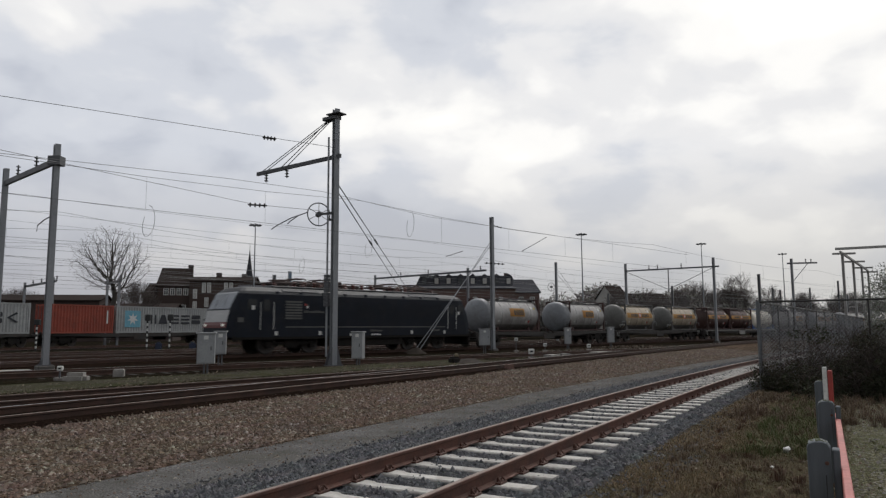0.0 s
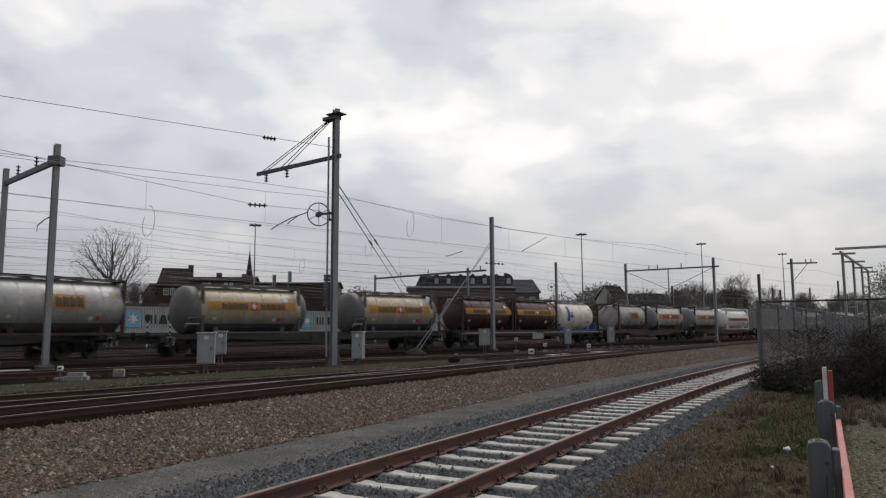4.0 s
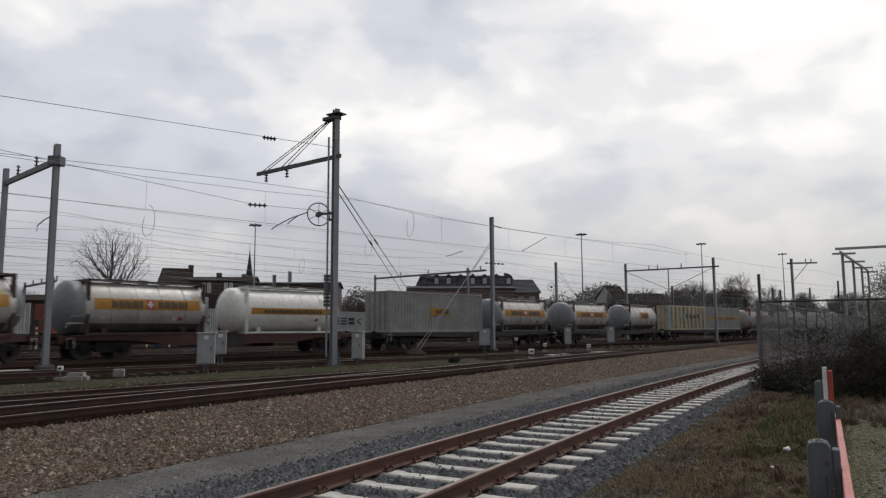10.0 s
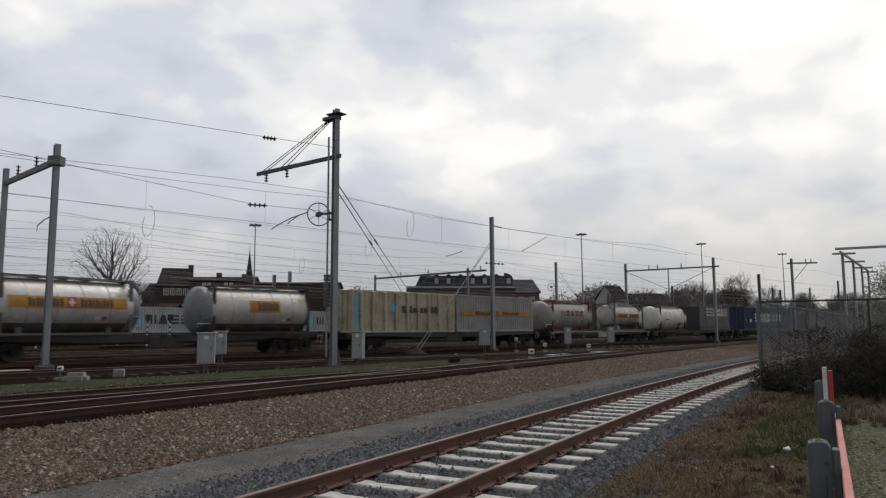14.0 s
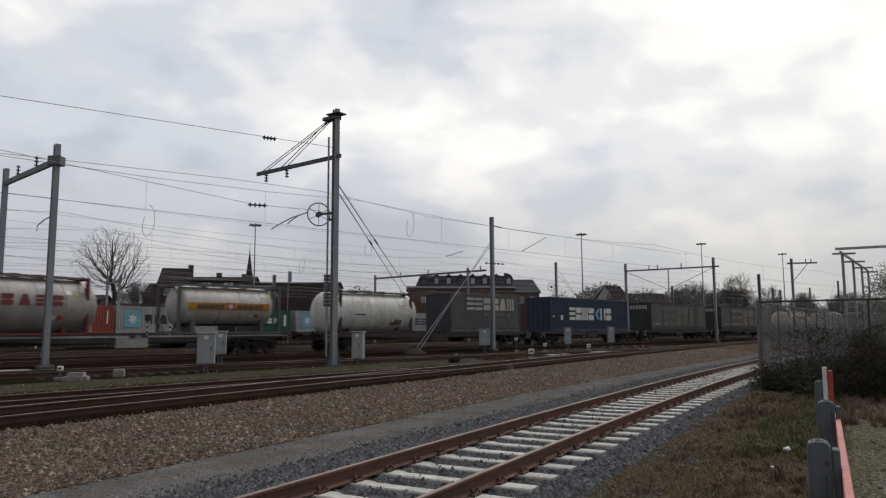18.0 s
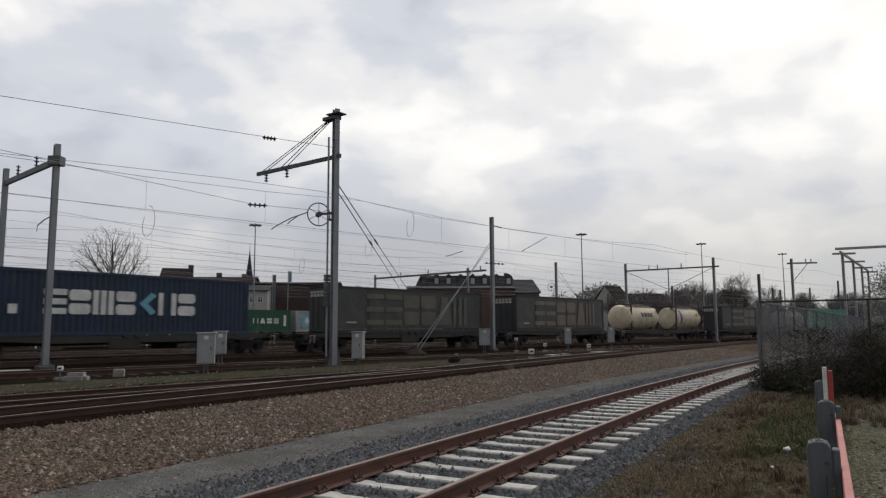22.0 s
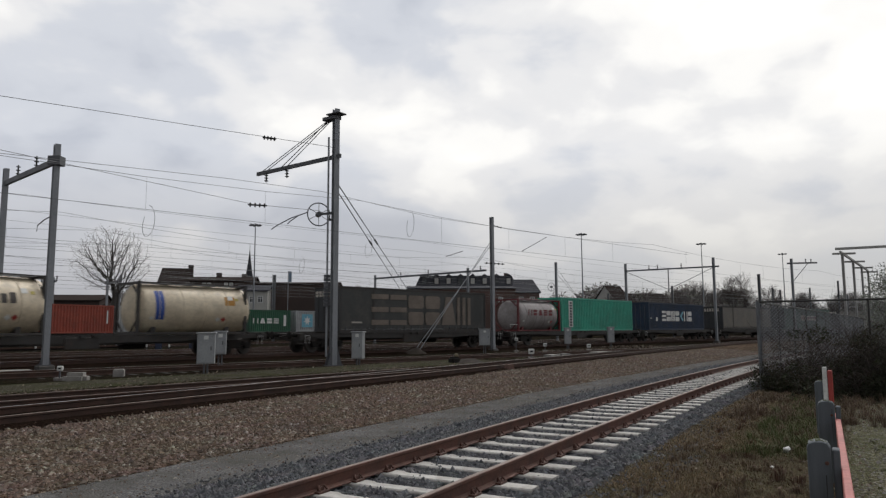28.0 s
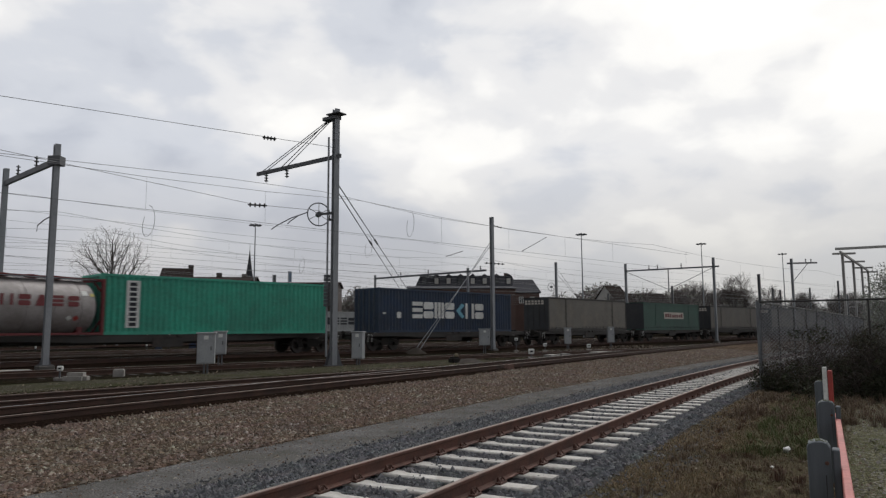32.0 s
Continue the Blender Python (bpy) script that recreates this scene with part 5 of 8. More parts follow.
def build_train():
    load(locomotive(), -9.2, 10.0, 0.0)
    for s0, s1, mat, col in ((10.82, 30.52, WAGON_GREY, "dark grey"), (31.92, 51.83, WAGON_GREY, "dark grey"), (53.43, 73.62, WAGON_GREY, "dark grey"), (75.39, 93.07, WAGON_RED, "dark red"), (94.38, 111.72, WAGON_RED, "dark red"), (113.41, 132.98, WAGON_GREY, "dark grey"), (134.32, 153.96, WAGON_GREY, "dark grey"), (155.37, 175.18, WAGON_GREY, "dark grey"), (176.77, 195.3, WAGON_GREY, "dark grey"), (197.13, 217.58, WAGON_GREY, "dark grey"), (219.03, 236.42, WAGON_GREY, "dark grey"), (237.88, 255.27, WAGON_GREY, "dark grey"), (256.45, 273.54, WAGON_GREY, "dark grey"), (275.09, 295.84, WAGON_GREY, "dark grey"), (297.44, 315.81, WAGON_GREY, "dark grey"), (316.87, 338.68, WAGON_GREY, "dark grey"), (340.04, 357.3, WAGON_GREY, "dark grey"), (358.87, 375.32, WAGON_GREY, "dark grey"), (377.09, 392.35, WAGON_GREY, "dark grey"), (393.58, 409.49, WAGON_GREY, "dark grey"), (411.21, 425.7, WAGON_GREY, "dark grey")):
        load(flat_wagon(s0, s1, mat, col, panel=PANEL_PALE if s0 in (53.43, 176.77) else WAGON_GREY), s0, s1, 0.0)
    long = (1.0, 0.85)
    c = tank(12.9, STEEL_DULL, "dull steel tank container with yellow name panel", FRAME_MAROON, over=(1.0, 0.35), dome=DOME_GREY)
    name_plate(c, -0.9, 1.0, 1.25, 1.72)
    c = tank(23.7, STEEL_DULL, "dull steel tank container with yellow name panel", FRAME_MAROON, over=(1.15, 0.4), dome=DOME_GREY)
    name_plate(c, -0.9, 1.0, 1.25, 1.72)
    for s in (33.95, 44.75):
        c = tank(s, STEEL_WARM, "dirty steel tank container with a yellow band", FRAME_GREY, over=long, band=(1.25, 1.72, YELLOW), collar=True, dome=DOME_OLIVE)
        band_words(c, 1.25, 1.72)
    for s in (53.9, 60.15):
        c = tank(s, STEEL_BROWN, "dark brown tank container with a yellow band", FRAME_MAROON, over=(0.0, 0.0), band=(1.3, 1.72, YELLOW))
        band_words(c, 1.3, 1.72)
    c = tank(66.5, STEEL_WHITE, "off-white tank container in a low blue frame", FRAME_BLUE, over=(0.0, 0.0), low=True)
    curved_patch(c, "label", -1.75, -1.35, 0.85, 2.1, 0.012, BLUE_LABEL, "tall blue label")
    curved_patch(c, "label", -1.3, -0.85, 1.15, 1.4, 0.012, BLUE_LABEL, "blue emblem")
    curved_patch(c, "label", -1.2, -0.95, 1.45, 1.62, 0.012, BLUE_LABEL, "blue emblem")
    c = tank(77.1, STEEL_DULL, "dull steel tank container with yellow name panel", FRAME_MAROON, over=(0.0, 0.0))
    name_plate(c, -0.9, 1.0, 1.25, 1.72)
    for s, o in ((85.6, long), (95.15, (1.0, 0.6))):
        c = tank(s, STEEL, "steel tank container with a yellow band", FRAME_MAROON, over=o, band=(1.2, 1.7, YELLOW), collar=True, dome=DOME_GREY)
        band_words(c, 1.2, 1.7)
    c = tank(103.65, TANK_WHITE, "white tank container with a narrow yellow band", WHITE_PAINT, over=(0.9, 0.6), band=(1.08, 1.42, YELLOW))
    curved_words(c, -1.9, 2.0, 1.14, 1.34, 18, 0.03, DARK_LETTER, "dark name blocks")
    c = steel_box(9.25, 2.75, BOX_GREY, "grey corrugated bulk container with yellow name panel")
    name_plate(c, -0.9, 1.0, 1.15, 1.65, -1.235)
    load(c, 114.0, 123.25)
    for s in (125.65, 136.0):
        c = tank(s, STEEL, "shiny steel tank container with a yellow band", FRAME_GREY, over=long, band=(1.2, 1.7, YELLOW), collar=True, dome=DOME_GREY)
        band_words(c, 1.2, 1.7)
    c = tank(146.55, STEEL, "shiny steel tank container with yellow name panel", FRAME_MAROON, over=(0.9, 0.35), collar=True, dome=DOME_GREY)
    name_plate(c, -0.9, 1.0, 1.25, 1.72)
    c = steel_box(9.3, 2.7, BOX_CREAM, "cream ribbed bulk container with a blue end", BOX_CREAM)
    for k in range(9):
        bm = bmesh.new()
        x = -4.0 + k * 1.0
        box(bm, x - 0.09, x + 0.09, -1.36, -1.21, 0.15, 2.6)
        bevel(bm, 0.05)
        part("side_post", bm, BOX_CREAM, c)
    flat_panel(c, "blue_edge", -4.5, -4.2, 0.2, 2.6, -1.24, SKY_BLUE, "blue end post")
    flat_panel(c, "logo", -1.55, -0.85, 1.35, 1.85, -1.24, SKY_BLUE, "square blue emblem")
    word_blocks(c, "lettering", -0.5, 3.2, 1.3, 1.75, -1.24, 11, DARK_LETTER, "dark name blocks")
    load(c, 155.7, 165.0)
    c = steel_box(9.3, 2.7, BOX_GREY, "grey corrugated container with an orange band")
    flat_panel(c, "band", -4.15, 4.15, 1.2, 1.55, -1.222, YELLOW, "orange band")
    word_blocks(c, "lettering", -2.6, -0.6, 1.25, 1.5, -1.23, 9, DARK_LETTER)
    word_blocks(c, "lettering", 0.6, 2.8, 1.25, 1.5, -1.23, 9, DARK_LETTER)
    flat_panel(c, "badge", -0.2, 0.2, 1.2, 1.55, -1.23, RED_PAINT)
    load(c, 165.2, 174.5)
    c = tank(177.45, STEEL_ROSY, "grey tank container in a maroon frame with maroon name", FRAME_RED, over=long, collar=True)
    stroke_shapes(c, -1.75, 1.9, 1.28, 1.75, -1.285, "powbo", MAROON_LETTER, "maroon name in plain shapes", gap=0.28, thick=0.26)
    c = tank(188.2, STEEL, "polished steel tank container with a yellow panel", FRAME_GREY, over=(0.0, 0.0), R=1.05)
    curved_patch(c, "band", -2.4, 2.4, 1.25, 1.65, 0.022, YELLOW, "yellow panel", 1.05, 1.48)
    band_words(c, 1.25, 1.65, 1.05, 1.48)
    c = tank(198.4, TANK_STAINED, "dirty white tank container in a brown frame", FRAME_MAROON, over=(0.9, 0.8))
    curved_patch(c, "label", 1.15, 2.1, 0.5, 0.82, 0.012, REFLECTION_AND_PLATE, "dark stained plate")
    curved_patch(c, "label", -1.9, -1.0, 1.1, 1.18, 0.012, DARK_LETTER, "thin dark marking")
    for k in range(4):
        curved_patch(c, "label", 1.9, 2.55 - 0.1 * (k % 2), 1.5 + 0.13 * k, 1.56 + 0.13 * k, 0.012, PALE_LETTER, "faint data lines")
    c = curtain_box(8.05, 2.75, CURTAIN_SLATE, "dark slate grey curtain-sided swap body with pale name", FRAME_GREY)
    stroke_shapes(c, -2.4, 3.3, 1.6, 2.5, -1.28, "bboowm", PALE_LETTER, "pale grey name in plain shapes", gap=0.1)
    word_blocks(c, "lettering", -0.5, 2.6, 1.15, 1.38, -1.28, 14, FADED_LETTER)
    end_blocks(c, -3.875, PALE_LETTER)
    load(c, 208.25, 216.3)
    c = navy_box()
    load(c, 220.7, 234.42)
    for s, mat, let in ((239.9, CURTAIN, DIM_LETTER), (257.85, CURTAIN, FADED_LETTER), (300.2, CURTAIN, FADED_LETTER), (360.2, CURTAIN_OLD, CURTAIN_OLD), (394.8, CURTAIN_OLD, CURTAIN_OLD), (412.0, CURTAIN_OLD, CURTAIN_OLD)):
        c = curtain_box(13.65, 2.85, mat, "dark grimy curtain-sided container with faded name" if mat is CURTAIN else "faded grey-brown curtain-sided container", FRAME_BLACK)
        if mat is CURTAIN:
            stroke_shapes(c, -4.3, 5.3, 0.5, 2.45, -1.275, "bboowm", let, "large faded name in plain shapes", gap=0.1)
            flat_panel(c, "label", -5.9, -5.1, 0.6, 0.7, -1.275, PALE_LETTER)
        end_blocks(c, -6.825, PALE_LETTER)
        load(c, s, s + 13.65)
    for s, labelled in ((277.3, True), (287.95, False)):
        c = tank(s, STEEL_CREAM, "cream tank container in a dark frame", FRAME_BLACK, over=(0.8, 0.7) if labelled else (0.1, 0.6))
        if labelled:
            curved_words(c, -0.9, 1.7, 1.35, 1.8, 7, 0.014, DARK_LETTER, "dark name blocks")
        else:
            curved_patch(c, "label", -2.1, -1.65, 0.75, 2.15, 0.012, BLUE_LABEL, "tall blue label")
            curved_patch(c, "label", 1.7, 2.3, 1.5, 1.95, 0.012, YELLOW, "yellow label")
    c = tank(318.05, STEEL_ROSY, "grey tank container in a maroon frame with maroon name", FRAME_RED, over=(0.0, 0.0), collar=True)
    stroke_shapes(c, -1.75, 1.9, 1.28, 1.75, -1.285, "powbo", MAROON_LETTER, "maroon name in plain shapes", gap=0.28, thick=0.26)
    c = steel_box(13.0, 2.9, BOX_GREEN, "bright green corrugated shipping container")
    flat_panel(c, "name_strip", -5.35, -4.7, 0.35, 2.6, -1.222, WHITE_PAINT, "upright white name strip")
    for k in range(9):
        flat_panel(c, "lettering", -5.2, -4.85, 0.42 + k * 0.24, 0.59 + k * 0.24, -1.23, NAVY_LETTER)
    load(c, 324.3, 337.3)
    c = navy_box()
    load(c, 341.3, 355.02)
    c = curtain_box(13.6, 2.85, CURTAIN_GREEN, "dark green curtain-sided container with a pale name panel", CURTAIN_GREEN)
    flat_panel(c, "name_plate", -2.2, 2.6, 1.2, 1.9, -1.275, PALE_LETTER, "pale name panel")
    word_blocks(c, "lettering", -2.0, 2.4, 1.35, 1.75, -1.283, 8, FRAME_RED)
    load(c, 377.9, 391.6)


def navy_box():
    c = steel_box(13.72, 2.9, BOX_NAVY, "navy blue corrugated container with white name")
    stroke_shapes(c, -3.9, 3.6, 0.95, 2.05, -1.225, "bomokpo", WHITE_PAINT, "large white name in plain shapes", accent=SKY_BLUE, gap=0.1, thick=0.27)
    flat_panel(c, "sign", -5.3, -4.95, 0.95, 1.35, -1.225, WHITE_PAINT)
    flat_panel(c, "sign", -6.55, -6.3, 1.2, 1.3, -1.225, WHITE_PAINT)
    return c


build_train()


# ---- overhead line masts ----
DIRTY_CONCRETE = surface("dirty_concrete", (0.13, 0.12, 0.11), (0.08, 0.075, 0.07), 0.9, 0, 20, 2, 0.5, 0.3)
SOIL = surface("soil", (0.05, 0.041, 0.034), (0.034, 0.028, 0.024), 0.95, 0, 25, 3, 0.6, 0.5, spec=0.1)


def h_mast(x, y, top, turn=0.0, label="galvanised steel catenary mast", z0=None, w=0.24, mat=None, flare=0.09):
    """An H-section mast on a concrete foot."""
    z0 = ground_z(x, y) if z0 is None else z0
    mat = mat or GALV
    t = thing("catenary_mast", label, "mast", pose(x, y, z0, 0, 0, turn), group="catenary masts")
    h = top - z0
    bm = bmesh.new()
    a = w / 2
    k, e = 0.022, 0.012
    sec = [(-a, -a), (a, -a), (a, -a + k), (e, -a + k), (e, a - k), (a, a - k), (a, a), (-a, a), (-a, a - k), (-e, a - k), (-e, -a + k), (-a, -a + k)]
    lo, hi = [bm.verts.new((px, py, 0)) for px, py in sec], [bm.verts.new((px, py, h)) for px, py in sec]
    for i in range(12):
        bm.faces.new((lo[i], lo[(i + 1) % 12], hi[(i + 1) % 12], hi[i]))
    bm.faces.new(lo[::-1])
    bm.faces.new(hi)
    part("post", bm, mat, t)
    bm = bmesh.new()
    for sx in (-1, 1):
        for sy in (-1, 1):
            v = [bm.verts.new(p) for p in ((sx * a, sy * (a + 0.004), 0.02), (sx * (a + flare), sy * (a + 0.004), 0.02), (sx * a, sy * (a + 0.004), flare * 3.5))]
            u = [bm.verts.new((p.co.x, p.co.y - sy * 0.02, p.co.z)) for p in v]
            bm.faces.new(v), bm.faces.new(u)
            for i in range(3):
                bm.faces.new((v[i], v[(i + 1) % 3], u[(i + 1) % 3], u[i]))
    box(bm, -a - flare - 0.04, a + flare + 0.04, -a - 0.1, a + 0.1, 0.0, 0.03)
    bmesh.ops.recalc_face_normals(bm, faces=bm.faces[:])
    part("foot_plate", bm, GALV_DARK, t)
    bm = bmesh.new()
    box(bm, -a - flare - 0.1, a + flare + 0.1, -a - 0.16, a + 0.16, -0.5, 0.0)
    bevel(bm, 0.03)
    part("foundation", bm, DIRTY_CONCRETE, t)
    return t


def isolator_mesh(bm, p, q, r=0.07, n=4):
    """A string of sheds between two points."""
    p, q = Vector(p), Vector(q)
    d = q - p
    L = d.length
    prof = [(0.0, 0.3 * r)]
    for k in range(n):
        z = L * (k + 0.5) / n
        prof += [(z - 0.03, 0.35 * r), (z - 0.012, r), (z + 0.012, r), (z + 0.03, 0.35 * r)]
    prof.append((L, 0.3 * r))
    piece = lathe(bmesh.new(), prof, 8, "z")
    piece.transform(Matrix.Translation(p) @ d.to_track_quat("Z", "Y").to_matrix().to_4x4())
    tmp = bpy.data.meshes.new("tmp")
    piece.to_mesh(tmp)
    piece.free()
    bm.from_mesh(tmp)
    bpy.data.meshes.remove(tmp)
    return bm


def world_part(name, bm, mat, t, label="", smooth=None):
    """A part given in world places, under a thing that stands anywhere."""
    bm.transform(t.matrix_basis.inverted())
    return part(name, bm, mat, t, label, smooth)


def beam(bm, p, q, w=0.1, h=0.16):
    """A square beam between two points."""
    p, q = Vector(p), Vector(q)
    d = (q - p)
    L = d.length
    d.normalize()
    u = d.cross(Vector((0, 0, 1)))
    u = u.normalized() if u.length > 1e-4 else Vector((1, 0, 0))
    v = u.cross(d)
    m = Matrix((d, u, v)).transposed().to_4x4()
    m.translation = p
    return box(bm, 0, L, -w / 2, w / 2, -h / 2, h / 2, m)


def wheel_tensioner(t, c, r, axis):
    """A spoked tension wheel with its hub."""
    c, axis = Vector(c), Vector(axis).normalized()
    u = Vector((0, 0, 1))
    w = u.cross(axis)
    bm = bmesh.new()
    rim = [c + r * (math.cos(a) * u + math.sin(a) * w) for a in (2 * math.pi * k / 24 for k in range(24))]
    tube(bm, rim, 0.028, 6, closed=True)
    for k in range(6):
        a = 2 * math.pi * k / 6
        tube(bm, [c, c + r * (math.cos(a) * u + math.sin(a) * w)], 0.014, 5)
    tube(bm, [c - axis * 0.12, c + axis * 0.12], 0.13, 10)
    world_part("tension_wheel", bm, GALV_DARK, t, "spoked tension wheel")


def arm_mast(t, p, q, hangers=(0.75, 0.95), brace=None, down=True):
    """A cantilever arm from p to q with hanging insulators."""
    bm = bmesh.new()
    beam(bm, p, q, 0.1, 0.18)
    world_part("arm", bm, GALV_DARK, t, "steel cantilever arm")
    p, q = Vector(p), Vector(q)
    for f in hangers:
        a = p + (q - p) * f
        bm = bmesh.new()
        s = -1 if down else 1
        isolator_mesh(bm, a + Vector((0, 0, 0.09 * s)), a + Vector((0, 0, 0.5 * s)), 0.1, 3)
        world_part("isolator", bm, CABLE_BLACK, t, "dark ribbed insulator")
    if brace:
        bm = bmesh.new()
        tube(bm, brace, 0.035, 6)
        world_part("brace", bm, GALV_DARK, t)


A0, C0, C1, B0 = Vector((-4.85, 31.4, 0)), Vector((-15.78, 28.27, 0)), Vector((-22.05, 35.0, 0)), Vector((3.65, 52.3, 0))
up = lambda p, z: Vector((p[0], p[1], z))

# the tall anchor mast with its cantilever, tension wheel and stays
t = h_mast(A0.x, A0.y, 11.6, 38, "tall galvanised catenary mast with tension wheel", w=0.25, flare=0.24)
AE = Vector((-9.25, 34.6, 9.3))
arm_mast(t, up(A0, 9.38) + Vector((0.25, -0.2, 0)), AE, (0.62, 0.88))
for f, o in ((0.62, 0.06), (0.7, -0.06), (0.9, 0.06), (0.97, -0.06)):
    bm = bmesh.new()
    tube(bm, [up(A0, 11.2) + Vector((o - 0.2, 0.1, 0)), up(A0, 9.38) + (AE - up(A0, 9.38)) * f], 0.02, 5)
    world_part("stay", bm, GALV_DARK, t, "steel stay rod of the arm")
bm = bmesh.new()
box(bm, -0.7, 0.15, -0.2, 0.2, 11.12, 11.28)
box(bm, -0.4, 0.4, -0.28, 0.28, 11.32, 11.38)
bevel(bm, 0.02)
bm.transform(Matrix.Translation((A0.x, A0.y, 0)) @ Matrix.Rotation(radians(-35), 4, "Z"))
world_part("head_bracket", bm, GALV_DARK, t)
wheel_tensioner(t, up(A0, 6.75) + Vector((-0.75, 0.1, 0)), 0.52, (0.5, -1, 0))
bm = bmesh.new()
beam(bm, up(A0, 6.8), up(A0, 6.75) + Vector((-0.75, 0.1, 0)), 0.08, 0.1)
beam(bm, up(A0, 6.5), up(A0, 6.5) + Vector((-0.3, 0.1, 0)), 0.08, 0.1)
world_part("wheel_bracket", bm, GALV_DARK, t)
for tip in ((-3.0, 0.6, 6.15), (-2.2, 0.3, 6.35)):
    bm = bmesh.new()
    a = Vector((A0.x - 1.25, A0.y + 0.1, 6.85))
    b = Vector((A0.x + tip[0], A0.y + tip[1], tip[2]))
    tube(bm, [a, a.lerp(b, 0.45) + Vector((0, 0, 0.1)), a.lerp(b, 0.85) + Vector((0, 0, 0.06)), b], 0.025, 5)
    world_part("steady_arm", bm, GALV_DARK, t)
bm = bmesh.new()
tube(bm, [up(A0, 0.4) + Vector((-0.33, 0.05, 0)), up(A0, 10.3) + Vector((-0.33, 0.05, 0))], 0.045, 8)
world_part("weight_guide", bm, GALV, t)
for k in range(9):
    b2 = bmesh.new()
    lathe(b2, [(2.6 + 0.16 * k, 0.15), (2.73 + 0.16 * k, 0.15)], 12, "z")
    b2.transform(Matrix.Translation((A0.x - 0.33, A0.y + 0.05, 0)))
    world_part("tension_weight", b2, GALV_DARK, t, "round dark tension weight")
for o in (0.0, 0.5):
    bm = bmesh.new()
    foot = Vector((-3.3 - o * 2.4, 78.0, 5.0 + o * 1.2))
    a = up(A0, 8.05 - o * 0.7) + Vector((0.15, 0.1, 0))
    tube(bm, [a, foot], 0.026, 5)
    world_part("anchor_wire", bm, GALV_DARK, t, "steel anchor wire to the far portal")
    bm = bmesh.new()
    isolator_mesh(bm, a + (foot - a) * 0.27, a + (foot - a) * 0.31, 0.07, 3)
    world_part("isolator", bm, CABLE_BLACK, t)

# the portal on the way to the yard's far side
t = h_mast(C0.x, C0.y, 9.18, 45, "galvanised steel portal mast", z0=0.22, w=0.225)
bm = bmesh.new()
beam(bm, up(C0, 8.48) + Vector((0.15, -0.15, 0)), up(C1, 9.0), 0.14, 0.24)
world_part("portal_beam", bm, GALV_DARK, t, "dark steel portal beam")
for f in (0.35, 0.72):
    a = up(C0, 8.6) + (C1 - C0) * f + Vector((0, 0, 0.52 * f))
    bm = bmesh.new()
    isolator_mesh(bm, a, a + Vector((0, 0, 0.5)), 0.1, 3)
    world_part("isolator", bm, CABLE_BLACK, t, "dark ribbed insulator")
bm = bmesh.new()
box(bm, -0.25, 0.25, -0.22, 0.22, 8.29, 8.66)
bm.transform(Matrix.Translation(C0))
world_part("bracket", bm, GALV_DARK, t)
bm = bmesh.new()
tube(bm, [up(C0, 6.25), up(C0, 6.15) + Vector((-0.7, 0.6, 0)), up(C0, 5.97) + Vector((-1.2, 1.0, 0)), up(C0, 5.74) + Vector((-1.25, 1.05, 0))], 0.025, 5)
world_part("steady_arm", bm, GALV_DARK, t)
h_mast(C1.x, C1.y, 9.75, 45, "galvanised steel portal mast", z0=0.12)

# mast with stays beside the main track
t = h_mast(B0.x, B0.y, 9.9, 45, "galvanised catenary mast with stay wires", z0=0.1)
for o in (0, 0.3):
    bm = bmesh.new()
    tube(bm, [up(B0, 8.2 - o), (-1.65 - o, 46.5, 0.1)], 0.023, 5)
    world_part("guy_wire", bm, GALV, t, "slanting steel guy wire")
bm = bmesh.new()
lathe(bm, [(-0.1, 0.95), (0.05, 0.8), (0.22, 0.45), (0.32, 0.25), (0.36, 0.12)], 9, "z")
for v in bm.verts:
    v.co += 0.08 * noise.noise_vector(v.co * 3)
bm.transform(Matrix.Translation((-1.85, 46.5, 0)))
world_part("anchor_mound", bm, SOIL, t, "rough mound round the wire anchor", 60)
bm = bmesh.new()
isolator_mesh(bm, up(B0, 9.3), up(B0, 9.2) + Vector((0.9, 0.9, 0)), 0.07, 3)
isolator_mesh(bm, up(B0, 6.4) + Vector((-0.6, -0.6, 0)), up(B0, 6.45) + Vector((1.0, 1.0, 0)), 0.08, 5)
world_part("isolator", bm, CABLE_BLACK, t)

# masts and portals further down the line
E0 = Vector((13.7, 85.5, 0))
t = h_mast(E0.x, E0.y, 9.6, 45)
wheel_tensioner(t, up(E0, 6.6) + Vector((-0.6, 0, 0)), 0.5, (0.4, -1, 0))
for o in (0, 0.7):
    bm = bmesh.new()
    tube(bm, [up(E0, 9.0 - o), (21.0 + o, 91.0, 0.2)], 0.02, 4)
    world_part("guy_wire", bm, GALV_DARK, t)
D0, D1 = Vector((31.5, 82, 0)), Vector((22.8, 88, 0))
t = h_mast(D0.x, D0.y, 9.75, 45, "galvanised steel portal mast", z0=0.1)
bm = bmesh.new()
beam(bm, up(D0, 8.68) + Vector((0.5, -0.35, 0)), up(D1, 8.68), 0.12, 0.17)
world_part("portal_beam", bm, GALV_DARK, t, "steel portal beam")
Dm = (D0 + D1) / 2
bm = bmesh.new()
beam(bm, up(Dm, 8.6), up(Dm, 5.9), 0.1, 0.1)
tube(bm, [up(Dm, 6.2) + Vector((0.0, 0, 0)), up(D0, 8.6)], 0.03, 5)
tube(bm, [up(Dm, 6.2), up(D1, 8.6)], 0.03, 5)
world_part("drop_post", bm, GALV_DARK, t)
